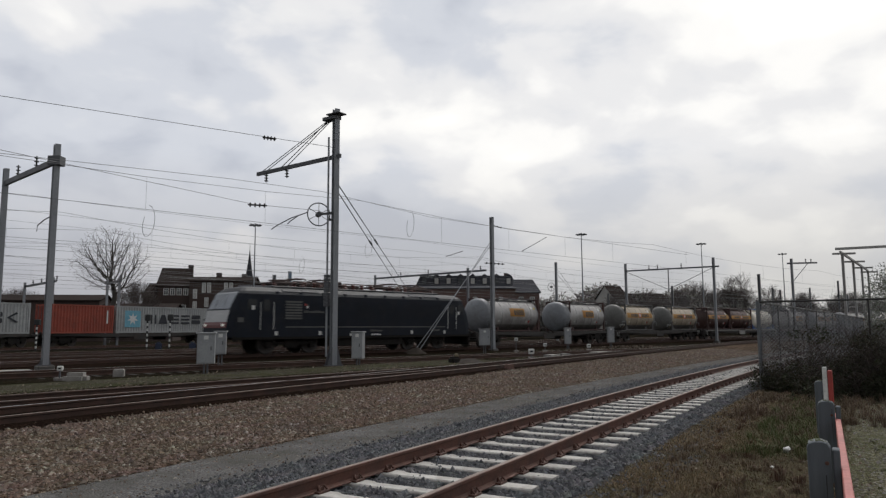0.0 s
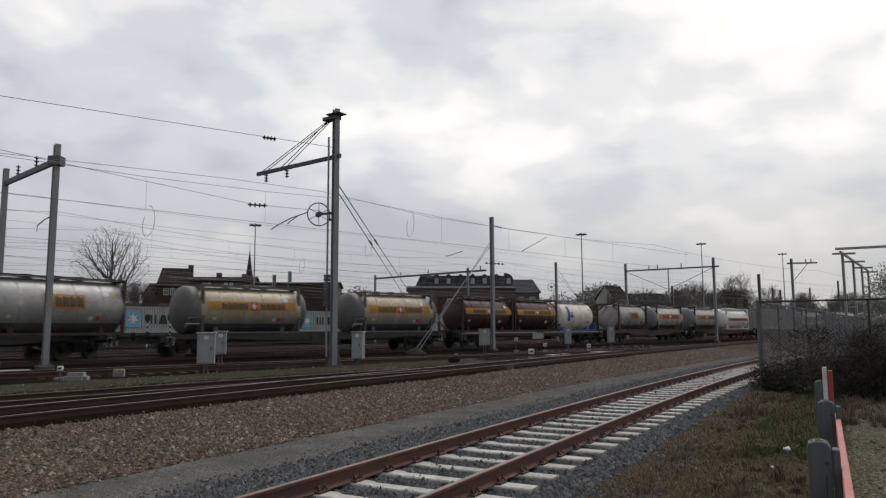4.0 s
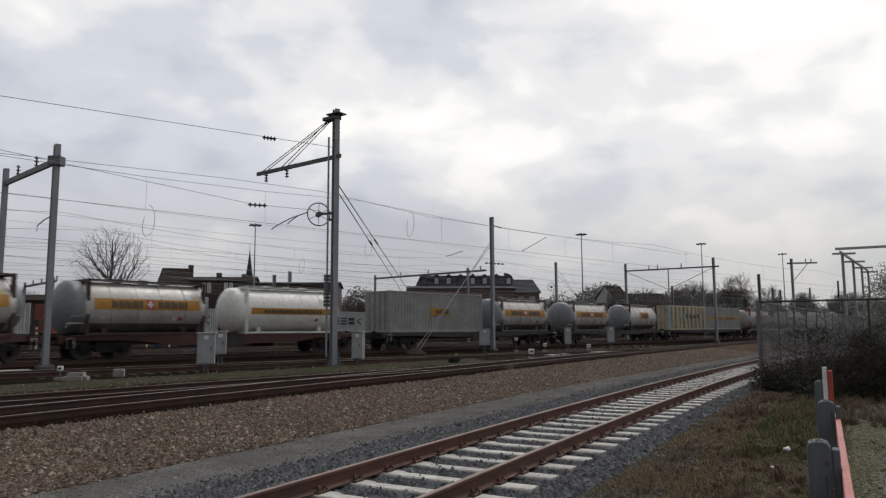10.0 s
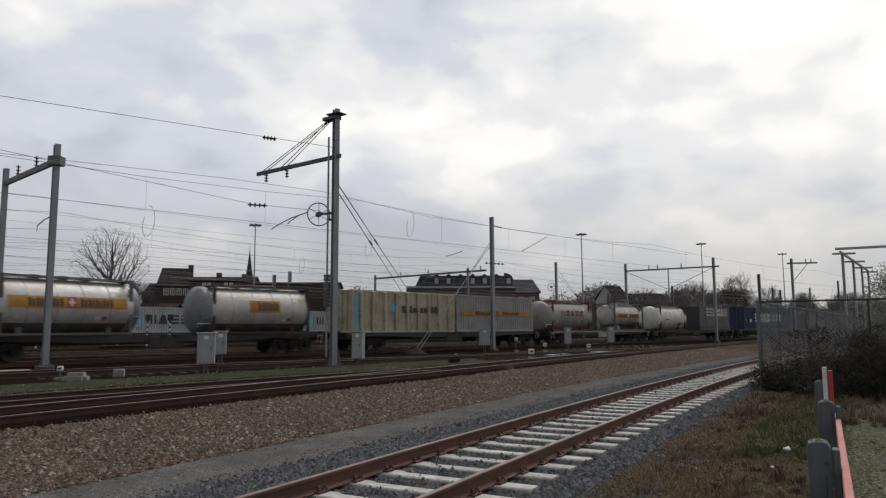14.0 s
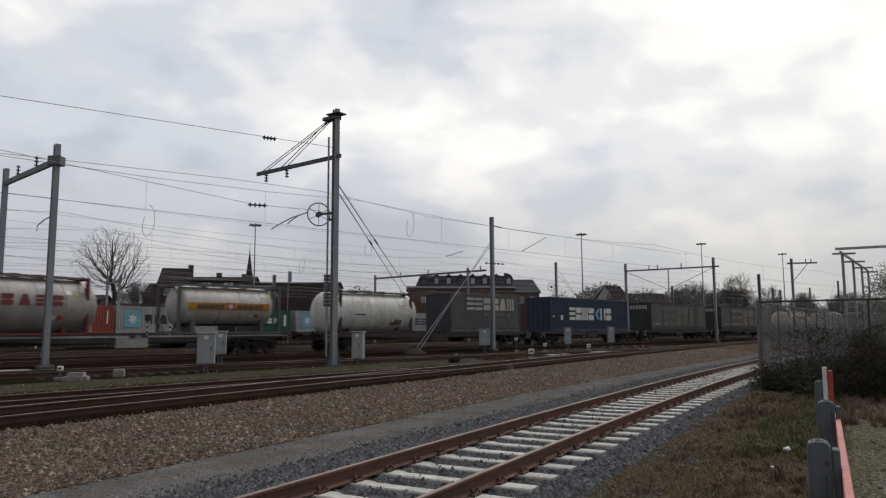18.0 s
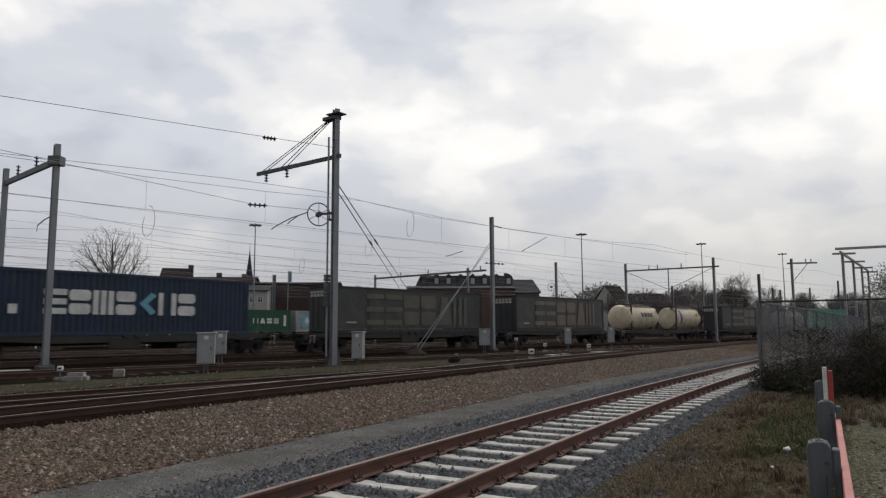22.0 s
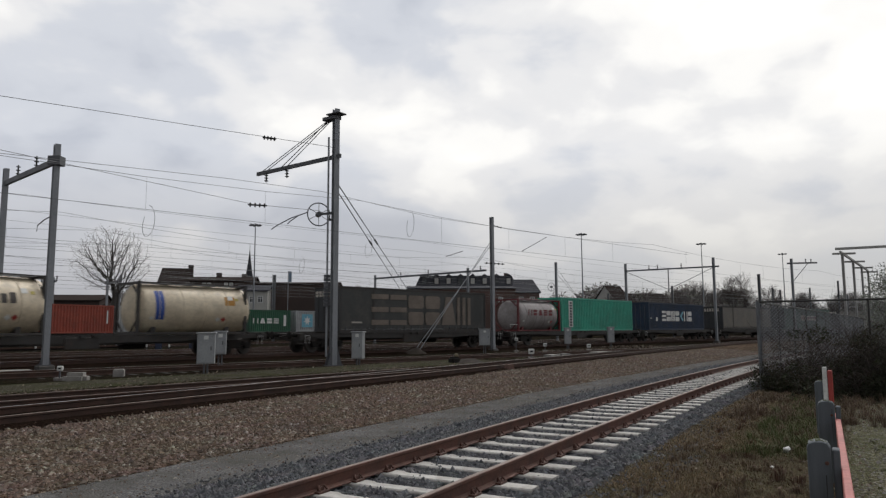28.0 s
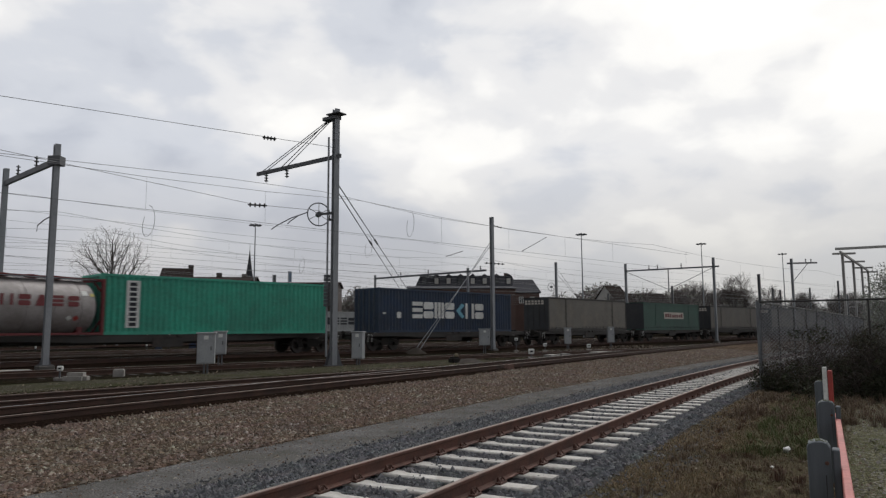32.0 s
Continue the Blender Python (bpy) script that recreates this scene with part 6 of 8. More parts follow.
for f in (0.35, 0.62, 0.72):
    a = up(D0, 8.76) + (D1 - D0) * f
    bm = bmesh.new()
    isolator_mesh(bm, a, a + Vector((0, 0, 0.5)), 0.12, 3)
    world_part("isolator", bm, CABLE_BLACK, t)
h_mast(D1.x, D1.y, 9.6, 45, "galvanised steel portal mast")
h_mast(47, 105, 9.5, 45, w=0.35, mat=GALV_DARK)
F0 = Vector((40.6, 82, 0))
t = h_mast(F0.x, F0.y, 9.55, 45, "catenary mast with a braced arm")
arm_mast(t, up(F0, 9.0) + Vector((-0.5, 0, 0)), up(F0, 9.1) + Vector((3.2, 0.4, 0)), (0.62, 0.8), [up(F0, 6.8), up(F0, 9.0) + Vector((2.0, 0.2, 0))], down=False)
PALE_STEEL = surface("pale_steel", (0.42, 0.41, 0.4), (0.33, 0.32, 0.31), 0.6, 0.3, 20, 1.5, 0.4, 0.05)
gate = []
for x, y, z in ((41.2, 72.5, 9.2), (47.5, 81.5, 9.2), (53.5, 90, 9.2), (58.5, 97, 9.2)):
    t = h_mast(x, y, z, 45, "pale portal post of the far gantries", w=0.22, mat=PALE_STEEL)
    bm = bmesh.new()
    beam(bm, (x - 1.0, y, z - 0.1), (x + 1.4, y + 0.1, z - 0.05), 0.16, 0.2)
    world_part("cross_arm", bm, PALE_STEEL, t)
    gate.append((x, y, z))
t = tagged(part("gantry_beam", beam(bmesh.new(), (gate[0][0] - 0.7, gate[0][1], 9.6), (gate[0][0] + 14, gate[0][1] - 8, 9.6), 0.2, 0.25), PALE_STEEL), "pale steel gantry beam on posts", "beam")
t = tagged(part("gantry_beam", beam(bmesh.new(), (gate[0][0] - 0.2, gate[0][1], 9.3), (gate[3][0], gate[3][1], 9.3), 0.18, 0.22), PALE_STEEL), "pale steel gantry beam on posts", "beam")

# smaller portals behind the train
for (xa, ya, za), (xb, yb, zb), ext in (((2.6, 74, 7.58), (-8.0, 83, 7.55), 2.4), ((-36.5, 66, 6.2), (-41.5, 70, 6.0), 0.6), ((-31.2, 68.0, 6.4), (-34.5, 72.5, 6.4), 0.8)):
    a, b = Vector((xa, ya, za)), Vector((xb, yb, zb))
    t = h_mast(xa, ya, za + 0.4, 45, "slim steel portal mast behind the train", mat=GALV, w=0.2)
    bm = bmesh.new()
    beam(bm, a + (a - b).normalized() * ext, b, 0.14, 0.2)
    world_part("portal_beam", bm, GALV_DARK, t)
    for f in (-0.12, 0.4, 0.7):
        bm = bmesh.new()
        q = a + (b - a) * f
        isolator_mesh(bm, q, q + Vector((0, 0, 0.5)), 0.12, 3)
        world_part("isolator", bm, CABLE_BLACK, t)
    h_mast(xb, yb, zb + 0.4, 45, "slim steel portal mast behind the train", mat=GALV, w=0.2)
for x, y, z in ((55, 118, 8.2), (62, 130, 8.5), (47, 122, 7.5), (69, 133, 9), (66, 118, 9.3), (80, 140, 8.0), (35, 108, 8.0), (28, 120, 7.5), (-22, 92, 8.2)):
    h_mast(x, y, z, 45, "distant grey catenary mast", w=0.25, mat=GALV_DARK)


# ---- tall yard lights ----
def yard_light(x, y, top):
    t = thing("yard_light", "tall slim floodlight mast with flat lamp head", "lamp", pose(x, y, 0), group="yard lights")
    bm = bmesh.new()
    tube(bm, [(0, 0, -0.1), (0, 0, top)], 0.17, 8, r1=0.07)
    part("pole", bm, GALV, t, smooth=60)
    bm = bmesh.new()
    tube(bm, [(0.62 * math.cos(a), 0.62 * math.sin(a), top) for a in (math.pi * k / 6 for k in range(12))], 0.05, 5, closed=True)
    part("lamp_ring", bm, GALV, t)
    for k in range(6):
        bm = bmesh.new()
        box(bm, 0.55, 0.95, -0.2, 0.2, top - 0.1, top + 0.08, Matrix.Rotation(math.pi * k / 3, 4, "Z"))
        part("lamp_head", bm, GALV_DARK, t)
    bm = bmesh.new()
    lathe(bm, [(top - 0.1, 0.16), (top + 0.1, 0.2), (top + 0.3, 0.05)], 8, "z")
    part("cap", bm, GALV_DARK, t)


for x, y, z in ((-29.5, 110, 18), (24.3, 123, 18), (50.8, 138, 18), (76.3, 158, 18)):
    yard_light(x, y, z)


# ---- overhead wires ----
def wire_run(label, nodes, r=0.009, sag=0.0, name="overhead_wire"):
    """One wire over its supports, hanging by sag in each span."""
    bm = bmesh.new()
    pts = []
    for a, b in zip(nodes, nodes[1:]):
        a, b = Vector(a), Vector(b)
        n = 10 if sag else 4
        for i in range(n):
            f = i / n
            p = a.lerp(b, f)
            p.z -= sag * 4 * f * (1 - f)
            pts.append(p)
    pts.append(Vector(nodes[-1]))
    tube(bm, pts, r, 4)
    return tagged(part(name, bm, WIRE), label, "wire", "overhead wires")


def catenary(line, lat, stops, carry=6.9, contact=5.55, sag=0.8, zig=0.15, r=0.0085):
    """Contact wire, carrier wire and droppers of one track."""
    t = thing("overhead_line", "dark contact wire hung by droppers from a carrier wire", "wire", group="overhead lines")
    top, low, drops = [], [], bmesh.new()
    for k, (a, b) in enumerate(zip(stops, stops[1:])):
        n = max(4, int((b - a) / 4.2))
        for i in range(n):
            f = i / n
            s = a + (b - a) * f
            o = zig * (1 - 2 * f) * (1 if k % 2 else -1)
            x, y, p = line.at(s, lat + o)
            zt = carry - sag * 4 * f * (1 - f)
            top.append((x, y, zt + MAIN_Z))
            low.append((x, y, contact + MAIN_Z))
            if i:
                tube(drops, [(x, y, zt + MAIN_Z), (x, y, contact + MAIN_Z)], 0.005, 3)
    tube_t, tube_l = bmesh.new(), bmesh.new()
    tube(tube_t, top, r, 4)
    tube(tube_l, low, r, 4)
    part("carrier_wire", tube_t, WIRE, t)
    part("contact_wire", tube_l, WIRE, t)
    tagged(part("droppers", drops, WIRE, t), kind="stuff")
    return t


STOPS = [-60, -17, 13, 54, 95, 136, 180]
OVER = Line(-6, 44.947, 0.803, 0.002386, -6.107e-5, bend=0.00453)
YARD_WIRES = Line(-5.25, 29.03, 0.77, lo=-60, hi=120)
line_t = catenary(YARD_WIRES, 0.0, [-62, -21, 2.3, 27.2, 60, 100], 6.98, 5.5, 0.35, 0.1)
for p, q in (((0.15, 34.3, 5.1), (1.0, 35.1, 5.45)), ((4.3, 38.3, 5.78), (5.9, 39.9, 6.75))):
    bm = bmesh.new()
    tube(bm, [p, q], 0.018, 5)
    part("steady_arm", bm, GALV_DARK, line_t, "thin slanting steady arm")
catenary(OVER, 0.0, STOPS)
catenary(OVER, -4.6, [q + 3 for q in STOPS], 6.8)
catenary(OVER, -9.2, [q + 8 for q in STOPS], 6.8)
catenary(OVER, -13.8, [q + 4 for q in STOPS], 6.8)
for k, lat in enumerate((-18.4, -23, -27.6, -33, -39)):
    catenary(OVER, lat, [q - 4 + 7 * (k % 3) for q in STOPS], 6.8, 5.5, 0.6)
for lat, z in ((-6.9, 9.0), (-7.5, 8.2), (-16, 8.8), (-25, 8.6)):
    wire_run("grey feeder wire along the mast tops", [(*OVER.at(q, lat)[:2], z) for q in STOPS], 0.008, 0.15)
wire_run("grey anchor wire to the tall mast", [(-26.0, 18.1, 10.1), (A0.x, A0.y, 9.8)], 0.012)
wire_run("grey anchor wire to the tension wheel", [(-24.0, 5.5, 7.55), (-12.65, 23.0, 7.12), (-8.12, 30.0, 6.95), (A0.x - 0.7, A0.y, 6.9)], 0.01)
wire_run("second carrier wire beside the yard line", [(-24.2, 10.5, 6.7), (-13.5, 21.0, 6.96), (-8.2, 26.2, 7.28), (-5.0, 29.2, 7.33), (-0.64, 33.5, 6.93), (7.1, 41.0, 6.9), (18.0, 51.5, 6.9)], 0.009)
for p, q in (((-7.72, 29.6, 9.8), (-7.22, 29.91, 9.8)), ((-8.2, 29.3, 6.82), (-7.5, 29.7, 6.84))):
    bm = isolator_mesh(bmesh.new(), p, q, 0.1, 4)
    tagged(part("line_isolator", bm, CABLE_BLACK), "dark ribbed insulator in the wire", "insulator", "line insulators")
for s, run, z0, z1, w in ((5.2, YARD_WIRES, 5.85, 7.1, 0.38), (-6.9, YARD_WIRES, 4.8, 5.9, 0.35), (1.6, OVER, 6.25, 7.7, 0.5), (-3.6, OVER, 4.95, 6.0, 0.3)):
    bm = bmesh.new()
    pts = []
    for k in range(13):
        f = k / 12
        a = math.pi * 1.75 * f
        x, y, p = run.at(s + 0.6 * w * math.sin(a))
        pts.append((x, y, z0 + (z1 - z0) * (0.5 + 0.5 * math.cos(a * 0.9))))
    tube(bm, pts, 0.009, 4)
    tagged(part("jumper_loop", bm, WIRE), "thin hanging loop of jumper cable", "cable", "jumper loops")


# ---- cabinets and small trackside things ----
def cabinet(x, y, w, z0, z1, turn, label, depth=0.35):
    g = ground_z(x, y)
    t = thing("relay_cabinet", label, "cabinet", pose(x, y, g, 0, 0, turn), group="trackside cabinets")
    z0, z1 = z0 - g, z1 - g
    bm = bmesh.new()
    box(bm, -w / 2, w / 2, -depth / 2, depth / 2, z0, z1 - 0.05)
    bevel(bm, 0.015)
    body = part("body", bm, CAB_GREY, t)
    bm = bmesh.new()
    box(bm, -w / 2 - 0.04, w / 2 + 0.04, -depth / 2 - 0.04, depth / 2 + 0.04, z1 - 0.06, z1)
    bevel(bm, 0.015)
    part("lid", bm, CAB_GREY, t)
    bm = bmesh.new()
    box(bm, -w / 2 + 0.05, w / 2 - 0.05, -depth / 2 - 0.012, -depth / 2 + 0.01, z0 + 0.05, z1 - 0.12)
    bevel(bm, 0.005)
    door = part("door", bm, CAB_GREY, t)
    bm = bmesh.new()
    box(bm, w / 2 - 0.14, w / 2 - 0.1, -depth / 2 - 0.04, -depth / 2 - 0.01, (z0 + z1) / 2 - 0.08, (z0 + z1) / 2 + 0.06)
    part("handle", bm, GALV_DARK, door)
    flat_panel(t, "label", -0.07, 0.09, z1 - 0.26, z1 - 0.12, -depth / 2 - 0.013, WHITE_PAINT, "small white label")
    for sx in (-0.06, 0.06):
        bm = bmesh.new()
        box(bm, sx - 0.03, sx + 0.03, -0.03, 0.03, -0.2, z0 + 0.01)
        part("leg", bm, GALV_DARK, t)


cabinet(-8.72, 26.2, 0.62, 0.36, 1.5, 12, "large grey steel relay cabinet on a post")
cabinet(-8.92, 28.5, 0.44, 0.62, 1.55, 12, "small grey steel relay cabinet on a post")
cabinet(-3.78, 31.6, 0.5, 0.3, 1.5, -14, "grey steel relay cabinet beside the tall mast", 0.35)
cabinet(2.74, 47.5, 0.72, 0.5, 1.6, 0, "grey steel relay cabinet beside a mast")
cabinet(9.6, 55.0, 0.5, 0.4, 1.65, 0, "slim grey relay cabinet beside the track")
cabinet(14.1, 60.0, 0.55, 0.4, 1.7, 0, "slim grey relay cabinet beside the track")


def block(name, label, category, x, y, w, d, h, turn, mat, z=0.0, bev=0.03):
    bm = bmesh.new()
    box(bm, -w / 2, w / 2, -d / 2, d / 2, -0.1, h)
    bevel(bm, bev, 2)
    for v in bm.verts:
        v.co += 0.012 * noise.noise_vector(v.co * 4 + Vector((x, y, 0)))
    ob = part(name, bm, mat, None, m=pose(x, y, ground_z(x, y) + z, 0, 0, turn))
    return tagged(ob, label, category)


block("concrete_block", "small pale concrete block on the ground", "block", -11.25, 24.8, 0.34, 0.36, 0.25, 15, CONCRETE)
block("concrete_slab", "broken pale concrete slab with striped end", "slab", -11.6, 22.6, 0.72, 0.5, 0.27, 8, CONCRETE, bev=0.12)
for p in ((-20.5, 31.5, 1.6, 1.0, 0.25), (-16.2, 26.8, 1.3, 0.8, 0.12), (-14.0, 26.2, 0.9, 0.7, 0.1)):
    block("cable_cover", "flat worn concrete cable cover", "slab", p[0], p[1], p[2], p[3], p[4], 40, CONCRETE)
block("brick_block", "reddish brick block beside the rail", "block", 2.6, 28.3, 0.35, 0.25, 0.2, 30, surface("brick_red", (0.2, 0.12, 0.1), (0.15, 0.09, 0.075), 0.85, 0, 20, 3, 0.5, 0.3), 0.05)
for p in ((6.0, 39.5, 1.0, 0.5, 0.1), (9.5, 43.5, 1.6, 0.6, 0.12), (7.0, 41.5, 0.8, 0.4, 0.08)):
    block("cable_cover", "flat pale concrete cable cover", "slab", p[0], p[1], p[2], p[3], p[4], 50, CONCRETE, 0.05)


def marker(x, y, h, w, label, head=WHITE_PAINT):
    """A small trackside marker board on a post."""
    t = thing("track_marker", label, "marker", pose(x, y, ground_z(x, y), 0, 0, 10), group="track markers")
    bm = bmesh.new()
    tube(bm, [(0, 0, -0.1), (0, 0, h)], 0.03, 6)
    part("post", bm, GALV_DARK, t)
    bm = bmesh.new()
    box(bm, -w / 2, w / 2, -0.06, 0.06, h - w * 0.9, h)
    bevel(bm, 0.02)
    part("board", bm, head, t, "white marker board")
    bm = bmesh.new()
    box(bm, -w * 0.3, w * 0.3, -0.068, -0.06, h - w * 0.6, h - w * 0.3)
    part("bar", bm, BLACK_PAINT, t)
    bm = bmesh.new()
    box(bm, -0.15, 0.15, -0.12, 0.12, -0.05, 0.08)
    part("base", bm, CONCRETE, t)


marker(-12.28, 22.9, 0.46, 0.17, "small white track marker with dark bar")
marker(4.7, 38.2, 0.5, 0.3, "small white track marker on a concrete base")
marker(7.2, 50.5, 0.55, 0.25, "small white track marker on post")
marker(10.6, 52.0, 0.45, 0.28, "small white track marker on post")
marker(5.1, 50.0, 0.95, 0.22, "small white track marker on post")


def switch_lamp(x, y):
    t = thing("point_machine", "dark point machine with ochre lantern in a heap of earth", "point machine", pose(x, y, ground_z(x, y), 0, 0, 35))
    bm = bmesh.new()
    box(bm, -0.26, 0.26, -0.2, 0.2, -0.05, 0.3)
    bevel(bm, 0.09, 3)
    part("housing", bm, UNDER, t, smooth=50)
    bm = bmesh.new()
    lathe(bm, [(0.2, 0.1), (0.34, 0.12), (0.42, 0.08), (0.45, 0.03)], 10, "z")
    bm.transform(Matrix.Translation((0.12, 0, 0)))
    part("lantern", bm, surface("lantern_ochre", (0.16, 0.12, 0.06), (0.07, 0.06, 0.04), 0.7), t, "dull ochre lantern", 40)
    bm = bmesh.new()
    tube(bm, [(0.2, 0, 0.1), (1.3, -0.2, 0.05)], 0.03, 6)
    part("rod", bm, GALV_DARK, t)
    bm = bmesh.new()
    lathe(bm, [(-0.1, 1.1), (0.02, 0.8), (0.16, 0.35), (0.2, 0.1)], 11, "z")
    for v in bm.verts:
        v.co += 0.07 * noise.noise_vector(v.co * 2.5 + Vector((4, 1, 0)))
    bm.transform(Matrix.Translation((0.75, -0.1, 0)))
    part("earth_mound", bm, SOIL, t, "low mound of brown earth", 60)


switch_lamp(0.5, 33.2)


def striped_pole(x, y, top):
    t = thing("signal_post", "black and white striped signal post with dark head", "signal", pose(x, y, 0), group="striped signal posts")
    n = 12
    for k in range(n):
        bm = bmesh.new()
        tube(bm, [(0, 0, top * k / n * 0.9), (0, 0, top * (k + 1) / n * 0.9)], 0.07, 8)
        part("stripe", bm, WHITE_PAINT if k % 2 else BLACK_PAINT, t)
    bm = bmesh.new()
    box(bm, -0.2, 0.26, -0.12, 0.12, top * 0.82, top)
    bevel(bm, 0.04)
    part("signal_head", bm, BLACK_PAINT, t, "dark signal head")


striped_pole(-33.2, 58, 2.55)
striped_pole(-25.0, 60, 2.95)
striped_pole(-23.1, 60, 2.95)
for x, y in ((-22.6, 56.5), (-19.2, 54.5)):
    block("dwarf_signal", "small dark blue dwarf signal", "signal", x, y, 0.5, 0.45, 0.7, 20, surface("dark_blue", (0.02, 0.035, 0.08), None, 0.6), bev=0.12)


# ---- the parked container train ----
def parked():
    for s0, s1 in ((-15.0, -1.2), (-0.6, 19.4), (21.5, 43.5), (44.2, 64.0)):
        w = flat_wagon(s0, s1, WAGON_GREY, "dark brown", panel=None)
        w.matrix_basis = PARKED.place((s0 + s1) / 2, -1.22, 0.25)
        w["group"] = "parked wagons"
    star = []
    for s0, L, mat, kind, label in ((-14.1, 12.19, BOX_SILVER, 1, "light grey shipping container with dark name"), (0.0, 6.06, BOX_ORANGE, 0, "rusty orange shipping container"), (6.4, 12.19, BOX_SILVER, 1, "light grey shipping container with blue star emblem"), (23.0, 6.06, BOX_DARKGREEN, 2, "dark green shipping container with white name"), (30.0, 12.19, BOX_SILVER, 1, "light grey shipping container with blue star emblem"), (45.0, 12.19, BOX_SILVER, 1, "light grey shipping container with blue star emblem")):
        c = steel_box(L, 2.59, mat, label)
        c["group"] = "parked containers"
        c.matrix_basis = PARKED.place(s0 + L / 2, -1.22, 0.25 + DECK)
        h = L / 2
        if kind == 1:
            stroke_shapes(c, -h + 3.3, h - 0.8, 0.9, 1.8, -1.225, "mwbbok", NAVY_LETTER, "dark name in plain shapes", gap=0.2, thick=0.2)
            flat_panel(c, "emblem", -h + 0.9, -h + 2.6, 0.55, 2.15, -1.225, SKY_BLUE, "light blue square emblem")
            bm = bmesh.new()
            pts = []
            for k in range(14):
                r = 0.62 if k % 2 == 0 else 0.26
                a = math.pi * k / 7 + math.pi / 2
                pts.append((-h + 1.75 + r * math.cos(a), 1.35 + r * math.sin(a)))
            va = [bm.verts.new((x, -1.238, z)) for x, z in pts]
            vb = [bm.verts.new((x, -1.230, z)) for x, z in pts]
            bm.faces.new(va)
            bm.faces.new(vb)
            for i in range(14):
                bm.faces.new((va[i], va[(i + 1) % 14], vb[(i + 1) % 14], vb[i]))
            bmesh.ops.recalc_face_normals(bm, faces=bm.faces[:])
            part("emblem_star", bm, WHITE_PAINT, c, "white seven-pointed star")
        elif kind == 2:
            stroke_shapes(c, -h + 0.4, h - 1.6, 1.0, 1.6, -1.225, "pwob", WHITE_PAINT, "white name in plain shapes", gap=0.25, thick=0.24)
            flat_panel(c, "lettering", h - 1.1, h - 0.7, 0.7, 2.0, -1.225, WHITE_PAINT)
        else:
            flat_panel(c, "label", h - 0.75, h - 0.6, 0.9, 2.1, -1.225, WHITE_PAINT)


parked()


# ---- buildings beyond the yard ----
BRICK = surface("brick", (0.07225, 0.04675, 0.03995), (0.051, 0.0357, 0.03145), 0.9, 0, 6, 0.15, 0.5, 0.2)
BRICK_RED = surface("brick_orange", (0.1275, 0.074, 0.0608), (0.09, 0.0555, 0.04712), 0.9, 0, 6, 0.15, 0.5, 0.2)
SLATE = surface("slate_roof", (0.063, 0.0651, 0.07644), (0.04725, 0.04725, 0.0546), 0.7, 0, 4, 0.2, 0.5, 0.2, spec=0.02)
TILE_ROOF = surface("brown_tile_roof", (0.0372, 0.0279, 0.02604), (0.0279, 0.02232, 0.02108), 0.8, 0, 4, 0.2, 0.5, 0.2, spec=0.02)
RENDERED = surface("pale_render", (0.5, 0.49, 0.46), (0.42, 0.41, 0.38), 0.9, 0, 4, 0.2, 0.5, 0.1)
PANE = surface("window_pane", (0.05, 0.055, 0.06), None, 0.15, 0, 4, 0.5, 0.3, 0.0)


def window_part(t, x, z, w, h, y, arched=False, mat=None):
    bm = bmesh.new()
    f = 0.12
    for a, b, c, d in ((-w / 2, w / 2, -h / 2, -h / 2 + f), (-w / 2, w / 2, h / 2 - f, h / 2), (-w / 2, -w / 2 + f, -h / 2 + f, h / 2 - f), (w / 2 - f, w / 2, -h / 2 + f, h / 2 - f), (-0.05, 0.05, -h / 2 + f, h / 2 - f), (-w / 2 + f, -0.05, h * 0.12, h * 0.12 + 0.08), (0.05, w / 2 - f, h * 0.12, h * 0.12 + 0.08)):
        box(bm, x + a, x + b, y - 0.08, y + 0.05, z + c, z + d)
    fr = part("window", bm, WHITE_PAINT, t, "white-framed window")
    bm = bmesh.new()
    box(bm, x - w / 2 + f, x + w / 2 - f, y - 0.03, y + 0.02, z - h / 2 + f, z + h / 2 - f)
    part("pane", bm, mat or PANE, fr)


